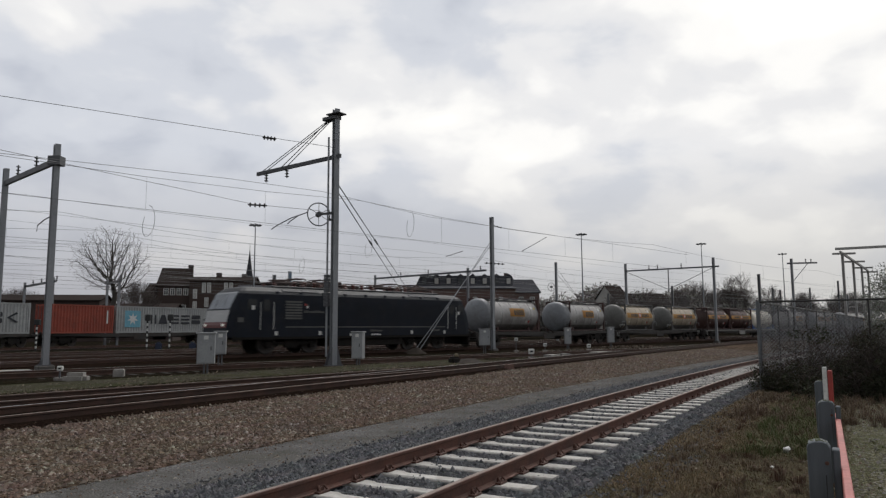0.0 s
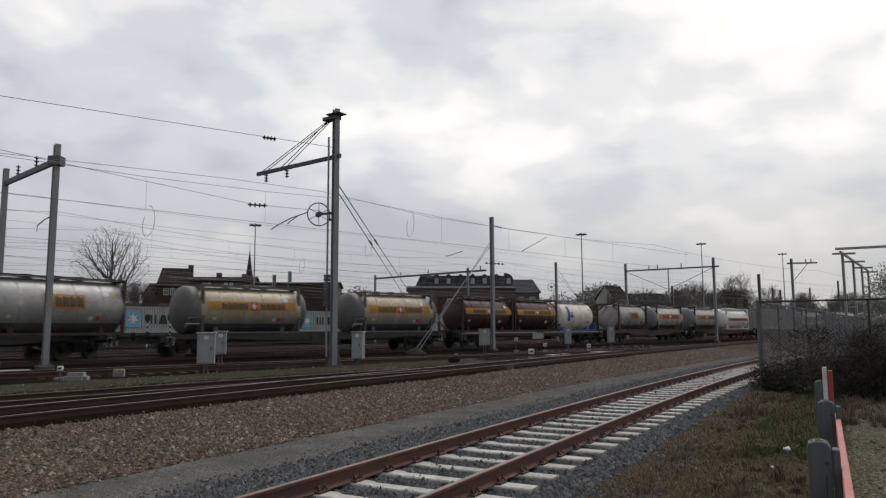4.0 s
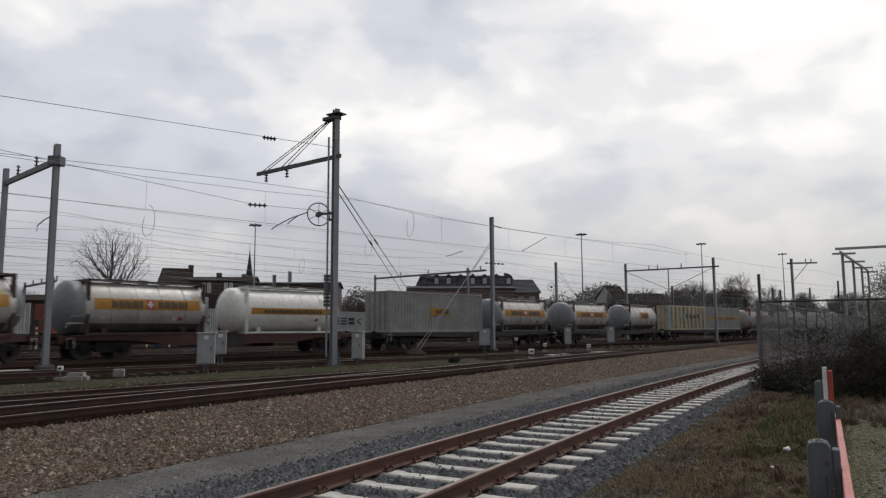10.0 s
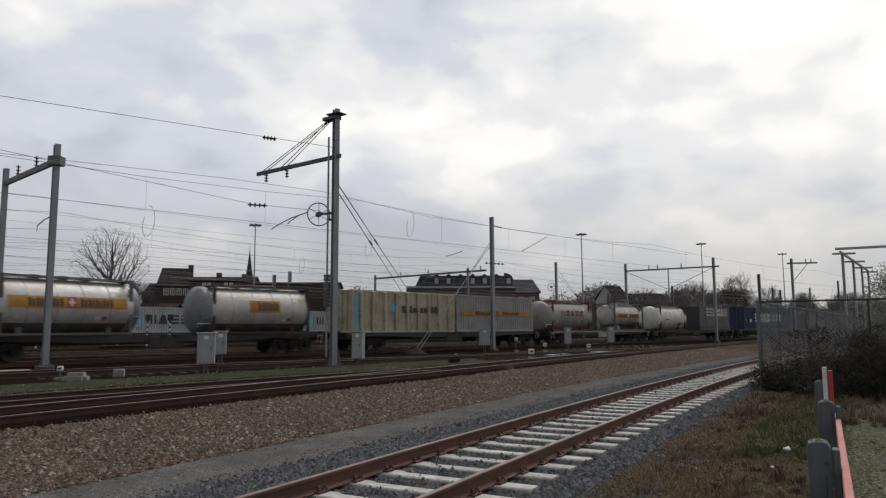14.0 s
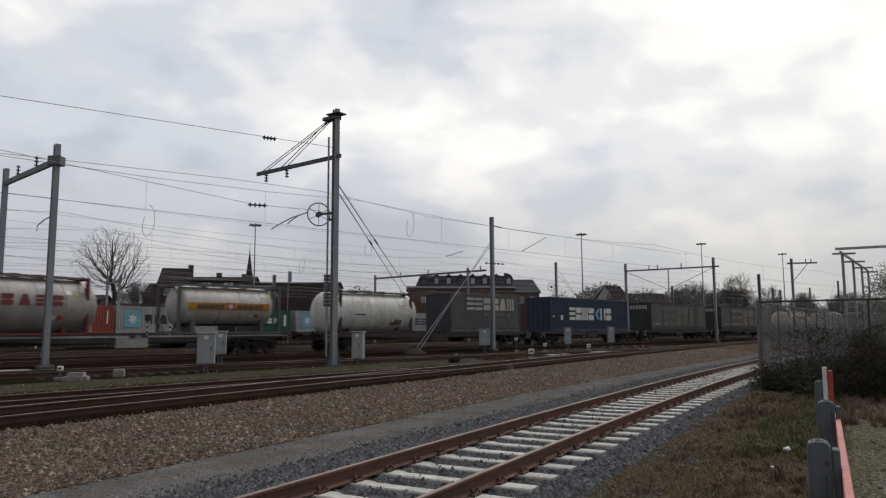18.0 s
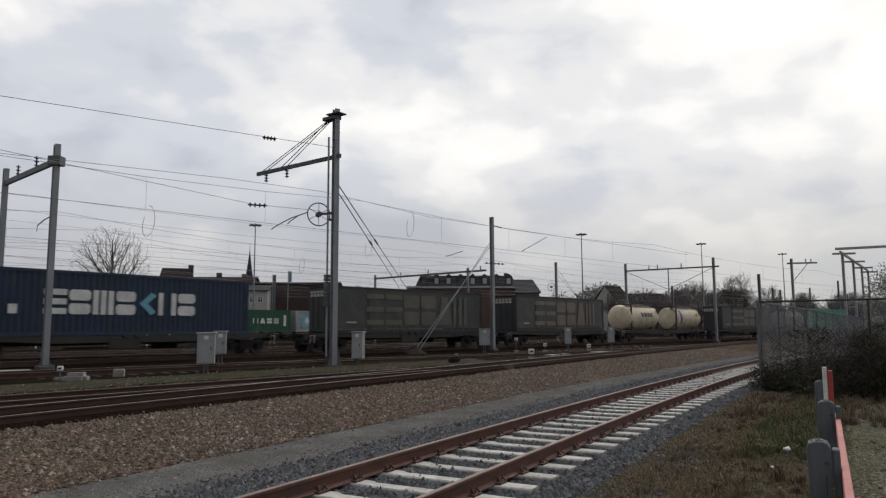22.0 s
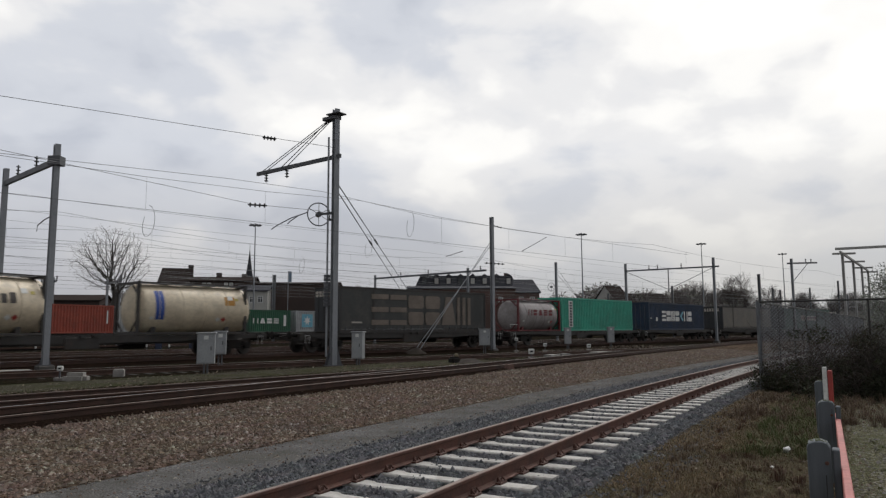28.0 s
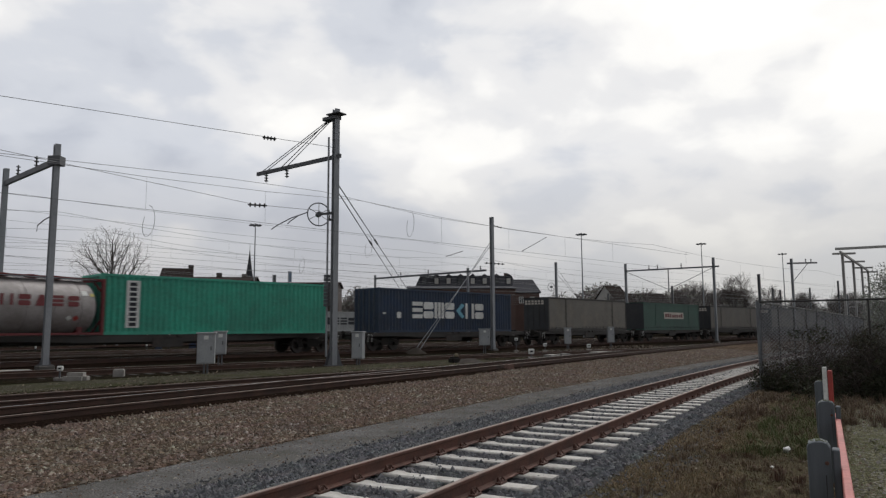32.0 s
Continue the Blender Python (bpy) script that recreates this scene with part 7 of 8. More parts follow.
def house(name, label, x, y, turn, w, d, eave, ridge, wall, roof, wins=(), chimneys=(), hip=0.0, along=True, blind=None):
    """A house: walls, pitched roof with overhang, windows, chimneys. The front faces -y."""
    t = thing(name, label, "house", pose(x, y, 0, 0, 0, turn), group="buildings")
    bm = bmesh.new()
    h, e = w / 2, d / 2
    if along:
        box(bm, -h, h, -e, e, -0.5, eave)
        for sx in (-1, 1):
            v = [bm.verts.new((sx * h, -e, eave)), bm.verts.new((sx * h, e, eave)), bm.verts.new((sx * (h - hip), 0, ridge - 0.1))]
            bm.faces.new(v)
    else:
        box(bm, -h, h, -e, e, -0.5, eave)
        for sy in (-1, 1):
            v = [bm.verts.new((-h, sy * e, eave)), bm.verts.new((h, sy * e, eave)), bm.verts.new((0, sy * (e - hip), ridge - 0.1))]
            bm.faces.new(v)
    part("wall", bm, wall, t)
    bm = bmesh.new()
    o = 0.35
    if along:
        pts = [(-h - o, -e - o, eave - 0.1), (h + o, -e - o, eave - 0.1), (h + o - hip, 0, ridge), (-h - o + hip, 0, ridge), (h + o, e + o, eave - 0.1), (-h - o, e + o, eave - 0.1)]
        fs = ((0, 1, 2, 3), (3, 2, 4, 5), (1, 4, 2), (0, 3, 5))
    else:
        pts = [(-h - o, -e - o, eave - 0.1), (-h - o, e + o, eave - 0.1), (0, e + o - hip, ridge), (0, -e - o + hip, ridge), (h + o, e + o, eave - 0.1), (h + o, -e - o, eave - 0.1)]
        fs = ((0, 1, 2, 3), (3, 2, 4, 5), (1, 4, 2), (0, 3, 5))
    v = [bm.verts.new(p) for p in pts]
    if hip > 0:
        for f in fs:
            bm.faces.new([v[i] for i in f])
    else:
        for f in fs[:2]:
            bm.faces.new([v[i] for i in f])
    bmesh.ops.recalc_face_normals(bm, faces=bm.faces[:])
    ret = bmesh.ops.extrude_face_region(bm, geom=bm.faces[:])
    bmesh.ops.translate(bm, verts=[q for q in ret["geom"] if isinstance(q, bmesh.types.BMVert)], vec=(0, 0, 0.18))
    bmesh.ops.recalc_face_normals(bm, faces=bm.faces[:])
    rf = part("roof", bm, roof, t)
    for cx, cy, top in chimneys:
        bm = bmesh.new()
        box(bm, cx - 0.45, cx + 0.45, cy - 0.35, cy + 0.35, eave, top)
        box(bm, cx - 0.52, cx + 0.52, cy - 0.42, cy + 0.42, top - 0.3, top - 0.12)
        part("chimney", bm, wall, rf)
    for wx, wz, ww, wh in wins:
        window_part(t, wx, wz, ww, wh, -e, mat=blind)
    return t


house("brick_house", "dark brick house with steep tiled roof and white windows", -49.2, 130, 20, 6.0, 8, 9.4, 12.9, BRICK, TILE_ROOF, [(-1.6 + 1.1 * k, 8.5, 0.85, 1.25) for k in range(4)] + [(0.0, 5.6, 3.6, 1.2)], [(2.5, 0.5, 13.7)], hip=0.9)
house("brick_annex", "low dark brick annex with sloping roof", -53.6, 131, 20, 3.4, 7, 7.6, 10.2, BRICK, TILE_ROOF, hip=1.2)
house("brick_terrace", "brick terrace with low roof and arched white windows", -40.4, 131, 8, 11.0, 9, 10.4, 11.3, BRICK, TILE_ROOF, [(-4.5, 8.1, 0.7, 1.7), (-3.0, 9.2, 0.65, 1.8), (-2.1, 9.2, 0.65, 1.8), (0.8, 9.2, 0.65, 1.8), (1.7, 9.2, 0.65, 1.8), (-4.5, 5.9, 0.7, 1.7), (-2.5, 6.6, 0.7, 1.7), (0.8, 6.6, 0.7, 1.7)], [(-1.2, 0, 12.2), (3.4, 0, 12.0)], blind=RENDERED)
house("white_house", "small white rendered house with white windows", -33.5, 126, 6, 5.2, 7, 8.4, 9.4, RENDERED, SLATE, [(-1.4, 6.9, 0.9, 1.2), (0, 6.9, 0.9, 1.2), (1.4, 6.9, 0.9, 1.2), (0, 4.6, 3.5, 1.0)])
house("brick_hall", "long dark brick hall with a low flat roof", -27.2, 135, 4, 14.5, 14, 9.9, 10.5, BRICK, TILE_ROOF)
house("shed_row", "long low dark-roofed shed", -63, 112, 10, 18, 7, 6.3, 7.2, BRICK, TILE_ROOF)
house("shed_row", "low dark brick shed beyond the yard", -48.5, 114, 10, 11, 7, 5.0, 5.8, BRICK, TILE_ROOF)
house("gabled_house", "house with a pale gable and brown tiled roof", 49.0, 205, 38, 6.5, 6.5, 10.0, 13.8, RENDERED, TILE_ROOF, [(-1.2, 8.0, 0.9, 1.2), (1.2, 8.0, 0.9, 1.2)], [(1.5, 0, 14.4)])
house("gabled_house", "brown-roofed house half hidden by trees", 60.0, 212, 10, 12, 10, 8.2, 11.8, BRICK, TILE_ROOF)
house("brick_shop", "low brick building with a flat dark roof", 3.6, 150, 4, 22, 10, 9.9, 10.5, BRICK_RED, SLATE, [(-8 + 5.3 * k, 7.6, 0.9, 1.1) for k in range(4)])
house("brick_shop", "low brick building with dark roof", 17.8, 158, 4, 5.6, 9, 9.4, 12.4, BRICK_RED, SLATE, [(-1.2, 7.8, 1.0, 1.4), (1.2, 7.8, 1.0, 1.4)], hip=0.9)


def mansard(x, y, w, d, eave, knee, top):
    t = thing("mansard_block", "long brick block with slate mansard roof and dormers", "building", pose(x, y, 0, 0, 0, 4), group="buildings")
    h, e = w / 2, d / 2
    bm = bmesh.new()
    box(bm, -h, h, -e, e, -0.5, eave)
    part("wall", bm, BRICK_RED, t)
    bm = bmesh.new()
    a = [bm.verts.new(p) for p in ((-h - 0.3, -e - 0.3, eave), (h + 0.3, -e - 0.3, eave), (h + 0.3, e + 0.3, eave), (-h - 0.3, e + 0.3, eave))]
    b = [bm.verts.new(p) for p in ((-h + 0.9, -e + 0.9, knee), (h - 0.9, -e + 0.9, knee), (h - 0.9, e - 0.9, knee), (-h + 0.9, e - 0.9, knee))]
    c = [bm.verts.new(p) for p in ((-h + 2.5, -0.5, top), (h - 2.5, -0.5, top), (h - 2.5, 0.5, top), (-h + 2.5, 0.5, top))]
    for p, q in ((a, b), (b, c)):
        for i in range(4):
            bm.faces.new((p[i], p[(i + 1) % 4], q[(i + 1) % 4], q[i]))
    bm.faces.new(c)
    bm.faces.new(a)
    bmesh.ops.recalc_face_normals(bm, faces=bm.faces[:])
    rf = part("roof", bm, SLATE, t, "dark slate mansard roof")
    for k in range(8):
        dx = -h + 1.8 + k * (w - 3.6) / 7
        bm = bmesh.new()
        box(bm, dx - 0.7, dx + 0.7, -e - 0.1, -e + 1.6, eave + 0.3, eave + 2.3)
        v = [bm.verts.new(p) for p in ((dx - 0.85, -e - 0.2, eave + 2.3), (dx + 0.85, -e - 0.2, eave + 2.3), (dx, -e - 0.2, eave + 3.0), (dx - 0.85, -e + 1.6, eave + 2.3), (dx + 0.85, -e + 1.6, eave + 2.3), (dx, -e + 1.6, eave + 3.0))]
        for f in ((0, 1, 2), (3, 5, 4), (0, 2, 5, 3), (1, 4, 5, 2), (0, 3, 4, 1)):
            bm.faces.new([v[i] for i in f])
        dm = part("dormer", bm, SLATE, rf)
        bm = bmesh.new()
        box(bm, dx - 0.45, dx + 0.45, -e - 0.16, -e - 0.1, eave + 0.6, eave + 1.9)
        part("pane", bm, PANE if k % 3 == 0 else RENDERED, dm)
    for cx in (-h + 5, h - 1.5):
        bm = bmesh.new()
        box(bm, cx - 0.4, cx + 0.4, -0.4, 0.4, knee, top + 0.7)
        part("chimney", bm, BRICK, rf)
    for k in range(9):
        window_part(t, -h + 2 + k * (w - 4) / 8, eave - 1.8, 1.1, 1.7, -e)


mansard(5.1, 172, 23.5, 12, 11.6, 14.2, 14.5)


def spire(x, y):
    t = thing("church_spire", "slender dark slate church spire", "spire", pose(x, y, 0))
    bm = bmesh.new()
    box(bm, -1.3, 1.3, -1.3, 1.3, -0.5, 16.0)
    part("tower", bm, BRICK, t)
    bm = bmesh.new()
    lathe(bm, [(16.0, 1.7), (17.5, 1.1), (22.0, 0.45), (25.5, 0.06)], 8, "z")
    part("spire_roof", bm, SLATE, t)
    bm = bmesh.new()
    tube(bm, [(0, 0, 25.4), (0, 0, 27.2)], 0.06, 5)
    part("finial", bm, GALV_DARK, t)


spire(-57.8, 210)


def flag(x, y, top, mat):
    t = thing("banner_flag", "narrow blue and white banner on a pole", "flag", pose(x, y, 0), group="banners")
    bm = bmesh.new()
    tube(bm, [(0, 0, -0.1), (0, 0, top)], 0.06, 6)
    part("pole", bm, GALV, t)
    bm = bmesh.new()
    box(bm, 0.08, 0.6, -0.02, 0.02, top - 1.9, top - 0.1)
    part("cloth", bm, mat, t)


flag(-26.6, 121, 11.7, plain("banner_blue", (0.2, 0.27, 0.36), 0.7))
flag(-29.5, 122, 11.2, GALV_DARK)


# ---- bare trees ----
BARK = surface("bark", (0.068, 0.0576, 0.0496), (0.048, 0.0416, 0.0368), 0.95, 0, 12, 1.0, 0.5, 0.3)
TWIG = surface("twig", (0.108, 0.08925, 0.0819), (0.081, 0.0651, 0.0609), 0.95, 0, 12, 1.0, 0.5, 0.1)


def bare_tree_meshes(seed, height, spread, depth=6, trunk_part=0.3):
    """A leafless tree: tapered trunk with limbs, and a crown of fine twigs."""
    rnd = random.Random(seed)
    trunk, crown = bmesh.new(), bmesh.new()

    def grow(p, d, length, r, level):
        n = 3 if level < 3 else 2
        pts = [p]
        q, e = p.copy(), d.copy()
        for i in range(n):
            e = (e + Vector((rnd.uniform(-1, 1), rnd.uniform(-1, 1), rnd.uniform(-0.4, 0.9))) * 0.16).normalized()
            q = q + e * length / n
            pts.append(q.copy())
        tube(trunk if level < 3 else crown, pts, r, 7 if level < 2 else 4 if level < 3 else 3, r1=r * 0.55, ends=level < 1)
        if level >= depth:
            return
        k = 4 if level == 0 or (level < 3 and depth > 6) else 3
        for j in range(k):
            f = 0.45 + 0.55 * (j + 1) / k
            base = pts[min(n, max(1, int(round(f * n))))]
            a = rnd.uniform(0, 2 * math.pi)
            out = Vector((math.cos(a), math.sin(a), 0)) * spread
            nd = (e * 0.85 + out * rnd.uniform(0.5, 0.95) + Vector((0, 0, 0.18))).normalized()
            grow(base, nd, length * rnd.uniform(0.62, 0.8), max(0.01 if height > 5 else 0.006, r * rnd.uniform(0.42, 0.55)), level + 1)

    grow(Vector((0, 0, -0.2)), Vector((0.03, 0, 1)), height * trunk_part, height * 0.022, 0)
    return mesh_of("trunk", trunk, BARK, 60), mesh_of("crown", crown, TWIG)


def round_tree(seed, fork, middle, wide, tall, n=3000, step=0.3):
    """A leafless tree whose limbs reach out evenly into a rounded crown."""
    rng = np.random.default_rng(seed)
    q = rng.normal(size=(n, 3))
    q = q / np.linalg.norm(q, axis=1)[:, None] * (rng.random(n) ** 0.42)[:, None]
    aims = q * (wide, wide, tall) * (1 + 0.1 * rng.normal(size=n))[:, None] + (0, 0, middle)
    aims = aims[aims[:, 2] > fork + 0.4]
    pos = [np.array([0.03 * i, 0.01 * i, step * i - 0.3]) for i in range(int(fork / step) + 1)]
    above = [-1] + list(range(len(pos) - 1))
    for _ in range(70):
        P = np.array(pos)
        d = (aims ** 2).sum(1)[:, None] + (P ** 2).sum(1)[None] - 2 * aims @ P.T
        near = d.argmin(1)
        live = d[np.arange(len(aims)), near] > 0.34 ** 2
        aims, near = aims[live], near[live]
        if not len(aims):
            break
        for i in np.unique(near):
            v = aims[near == i] - P[i]
            v = (v / np.linalg.norm(v, axis=1)[:, None]).mean(0) + rng.normal(0, 0.16, 3)
            pos.append(P[i] + v / max(1e-6, np.linalg.norm(v)) * step)
            above.append(int(i))
    load_on = np.zeros(len(pos))
    ends = np.bincount([a for a in above if a >= 0], minlength=len(pos)) == 0
    for i in range(len(pos) - 1, 0, -1):
        load_on[i] += 1.0 if ends[i] else 0.0
        load_on[above[i]] += load_on[i]
    radius = np.clip(0.0125 * load_on ** 0.5, 0.0125, 0.3)
    trunk, crown = bmesh.new(), bmesh.new()
    for i in range(1, len(pos)):
        big = radius[i] > 0.035
        tube(trunk if big else crown, [Vector(pos[above[i]]), Vector(pos[i])], float(radius[i]) * 1.05, 6 if big else 3, r1=float(radius[i]), ends=False)
    return mesh_of("trunk", trunk, BARK, 60), mesh_of("crown", crown, TWIG)


def bare_tree(me, label, x, y, scale=1.0, turn=0.0):
    t = thing("bare_tree", label, "tree", pose(x, y, 0, 0, 0, turn), group="bare trees")
    t.scale = (scale, scale, scale)
    part("trunk", me[0], None, t)
    part("crown", me[1], None, t, "leafless crown of fine twigs")
    return t


TREE_A = round_tree(27, 6.6, 11.2, 5.0, 4.6)
TREE_B = bare_tree_meshes(9, 12.0, 0.9, 7)
TREE_C = bare_tree_meshes(15, 12.0, 0.8, 7)
bare_tree(TREE_A, "tall bare tree with rounded crown of twigs", -44.9, 95)
for x, y, s, me, a in ((-52.6, 122, 1.0, TREE_B, 0), (-47.0, 112, 0.72, TREE_C, 40), (-69, 112, 0.85, TREE_B, 130), (-86, 140, 0.85, TREE_C, 70), (44, 185, 1.05, TREE_B, 10), (62, 190, 1.2, TREE_B, 120), (73, 178, 1.35, TREE_C, 60), (79, 182, 1.2, TREE_B, 200), (88, 190, 1.15, TREE_C, 10), (56, 178, 0.9, TREE_C, 300), (97, 195, 1.0, TREE_B, 45), (-24, 190, 0.9, TREE_B, 99), (-14, 195, 0.85, TREE_C, 20), (35, 200, 0.8, TREE_B, 80), (50.5, 172, 0.95, TREE_C, 15), (67, 184, 1.25, TREE_C, 250), (92, 180, 1.05, TREE_B, 310), (104, 185, 1.0, TREE_C, 150), (112, 190, 1.1, TREE_B, 220)):
    bare_tree(me, "bare winter tree at the yard's edge", x, y, s, a)


def leaf_cloud(name, label, category, spots, n, size, mat, seed, flat=0.6, kind="stuff", stretch=1.0):
    """Many small leaves scattered inside a row of ellipsoids (x, y, z, rx, ry, rz)."""
    rng = np.random.default_rng(seed)
    vol = np.array([s[3] * s[4] * s[5] for s in spots]) ** 0.8
    pick = rng.choice(len(spots), n, p=vol / vol.sum())
    sp = np.array(spots)[pick]
    d = rng.normal(size=(n, 3))
    d /= np.linalg.norm(d, axis=1)[:, None]
    r = rng.uniform(0.25, 1.0, n) ** 0.5 * rng.uniform(0.8, 1.12, n)
    c = sp[:, :3] + d * r[:, None] * sp[:, 3:]
    u = rng.normal(size=(n, 3))
    u /= np.linalg.norm(u, axis=1)[:, None]
    w = np.cross(u, rng.normal(size=(n, 3)))
    w /= np.linalg.norm(w, axis=1)[:, None]
    s = size * rng.uniform(0.5, 1.3, n)[:, None]
    tip, a, b, root = c + u * s * stretch, c + w * s * flat * 0.5, c - w * s * flat * 0.5, c - u * s * stretch
    verts = np.stack([root, a, tip, b], 1).reshape(-1, 3)
    me = bpy.data.meshes.new(name)
    me.from_pydata(verts.tolist(), [], [(4 * i, 4 * i + 1, 4 * i + 2, 4 * i + 3) for i in range(n)])
    me.materials.append(mat)
    return tagged(new(name, me), label, category, kind=kind)


def leaf_material(name, colours, rough=0.6):
    m = stone_material(name, colours)
    m.node_tree.nodes["Principled BSDF"].inputs["Specular IOR Level"].default_value = 0.15
    m.node_tree.nodes["Principled BSDF"].inputs["Roughness"].default_value = rough
    return m


# distance haze is painted in: these greys are lightened well past bark colour
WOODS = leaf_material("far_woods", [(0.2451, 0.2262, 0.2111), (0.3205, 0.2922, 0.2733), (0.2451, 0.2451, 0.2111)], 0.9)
rw = random.Random(5)
leaf_cloud("far_woods", "leafless woods along the horizon with haze painted into their colour", "woods", [(x, 225 + rw.uniform(-14, 14), rw.uniform(5, 9.5), rw.uniform(4, 8), 5, rw.uniform(4, 6.5)) for x in np.arange(22, 100, 3.0)] + [(x, 215 + rw.uniform(-8, 8), rw.uniform(2, 6), rw.uniform(4, 7), 4, rw.uniform(4, 6)) for x in np.arange(20, 175, 2.2)] + [(x, 215 + rw.uniform(-10, 10), rw.uniform(3, 9.5), 5, 5, rw.uniform(4, 6)) for x in np.arange(-40, 24, 2.2)] + [(x, 190, 3, 6, 5, rw.uniform(3, 5)) for x in np.arange(-150, -70, 5.0)], 150000, 0.58, WOODS, 2)
DARK_LEAF = leaf_material("bush_leaf", [(0.038, 0.046, 0.027), (0.056, 0.068, 0.036), (0.075, 0.064, 0.044), (0.044, 0.052, 0.032)], 0.8)
IVY_LEAF = leaf_material("pale_leaf", [(0.24, 0.26, 0.21), (0.31, 0.32, 0.27), (0.19, 0.205, 0.165)], 0.7)
BRAMBLE = surface("bramble_stem", (0.06, 0.045, 0.04), (0.04, 0.032, 0.03), 0.9, 0, 12, 1.0, 0.5, 0.1)


# ---- fence, thicket and barrier at the bank ----
FENCE_DARK = surface("fence_dark", (0.06, 0.06, 0.06), (0.045, 0.042, 0.04), 0.7, 0.1, 12, 1, 0.5, 0.05)


def chain_fence(p, q, z0, z1, label, posts, mesh=0.11, wire=None):
    t = thing("chain_link_fence", label, "fence", kind="")
    p, q = Vector((*p, 0)), Vector((*q, 0))
    d = (q - p)
    L = d.length
    d.normalize()
    bm = bmesh.new()
    H = z1 - z0 - 0.1
    a = -H
    while a < L:
        for sgn in (1, -1):
            x0, x1 = (a, a + H) if sgn > 0 else (a + H, a)
            za, zb = z0 + 0.08, z1 - 0.03
            # clip to the panel
            pts = []
            for f in (0.0, 1.0):
                pts.append([x0 + (x1 - x0) * f, za + (zb - za) * f])
            (xa, ya), (xb, yb) = pts
            lo, hi = 0.0, 1.0
            dx = xb - xa
            for lim, s in ((0.0, 1), (L, -1)):
                va = (xa - lim) * s
                vb = (xb - lim) * s
                if va < 0 and vb < 0:
                    hi = -1
                elif va < 0:
                    lo = max(lo, va / (va - vb))
                elif vb < 0:
                    hi = min(hi, va / (va - vb))
            if hi > lo:
                P = [p + d * (xa + dx * f) + Vector((0, 0, ya + (yb - ya) * f)) for f in (lo, hi)]
                tube(bm, P, 0.0034, 3, ends=False)
        a += mesh
    tagged(part("wire_mesh", bm, wire or GALV_DARK, t, "diamond wire mesh"), kind="stuff")
    for k in range(posts + 1):
        f = k / posts
        b = p + d * L * f
        bm = bmesh.new()
        tube(bm, [(b.x, b.y, z0 - 0.3), (b.x, b.y, z1 + 0.02)], 0.028 if k else 0.06, 8)
        part("post", bm, FENCE_DARK if k else GALV, t, smooth=60)
    for z in (z1, z0 + 0.12):
        bm = bmesh.new()
        tube(bm, [p + Vector((0, 0, z)), q + Vector((0, 0, z))], 0.028, 6)
        part("rail", bm, FENCE_DARK, t)
    return t


chain_fence((9.1, 20.5), (18.0, 14.0), -0.25, 2.3, "chain-link fence overgrown by bushes", 4, 0.1, GALV)
chain_fence((9.1, 20.5), (34.0, 57.5), -0.25, 2.3, "long chain-link fence beside the track", 13, 0.115)

DRY_TWIG = leaf_material("dry_twig", [(0.05, 0.042, 0.036), (0.085, 0.07, 0.06), (0.035, 0.03, 0.027), (0.12, 0.105, 0.09)], 0.9)
rt = random.Random(12)
low, high, dry = [], [], []
for k in range(240):
    f = rt.random()
    x = 9.0 + 7.6 * f
    y = 19.6 - 3.9 * f + rt.uniform(-2.1, 1.4)
    hgt = 0.5 + 0.55 * min(1, f * 2.2) + 0.75 * max(0, f - 0.35) + rt.uniform(-0.45, 0.35)
    r = rt.uniform(0.16, 0.45)
    low.append((x, y, max(0.0, hgt - r) - 0.15, r * 1.3, r, r * 1.1))
    if rt.random() < 0.45:
        low.append((x + rt.uniform(-0.4, 0.4), y, 0.05, r * 1.4, r, 0.35))
    dry.append((x + rt.uniform(-0.6, 0.6), y - 0.2, rt.uniform(0.0, hgt + 0.35), r * 1.7, r * 1.4, r * 1.5))
for k in range(80):
    f = rt.random() ** 0.6
    r = rt.uniform(0.12, 0.34)
    high.append((9.6 + 7.0 * f, 19.3 - 3.5 * f + rt.uniform(-1.2, 1.4), 0.9 + rt.random() * (0.5 + 1.2 * f), r * 1.3, r, r))
leaf_cloud("thicket", "dark evergreen bramble thicket along the fence", "bush", low, 85000, 0.05, DARK_LEAF, 3)
leaf_cloud("thicket_twigs", "tangle of dry brown twigs in the thicket", "bush", dry, 45000, 0.13, DRY_TWIG, 23, 0.07, stretch=1.0)
leaf_cloud("thicket_sprays", "sparse bramble sprays above the thicket", "bush", high, 12000, 0.05, DARK_LEAF, 13)
leaf_cloud("pale_shrub", "pale grey-green shrub behind the fence", "bush", [(14.3, 22.5, 2.1, 0.9, 1.0, 1.5), (15.3, 22.2, 2.6, 1.2, 1.2, 1.6), (14.6, 22.6, 0.8, 1.1, 1.0, 1.0)], 26000, 0.05, IVY_LEAF, 8)


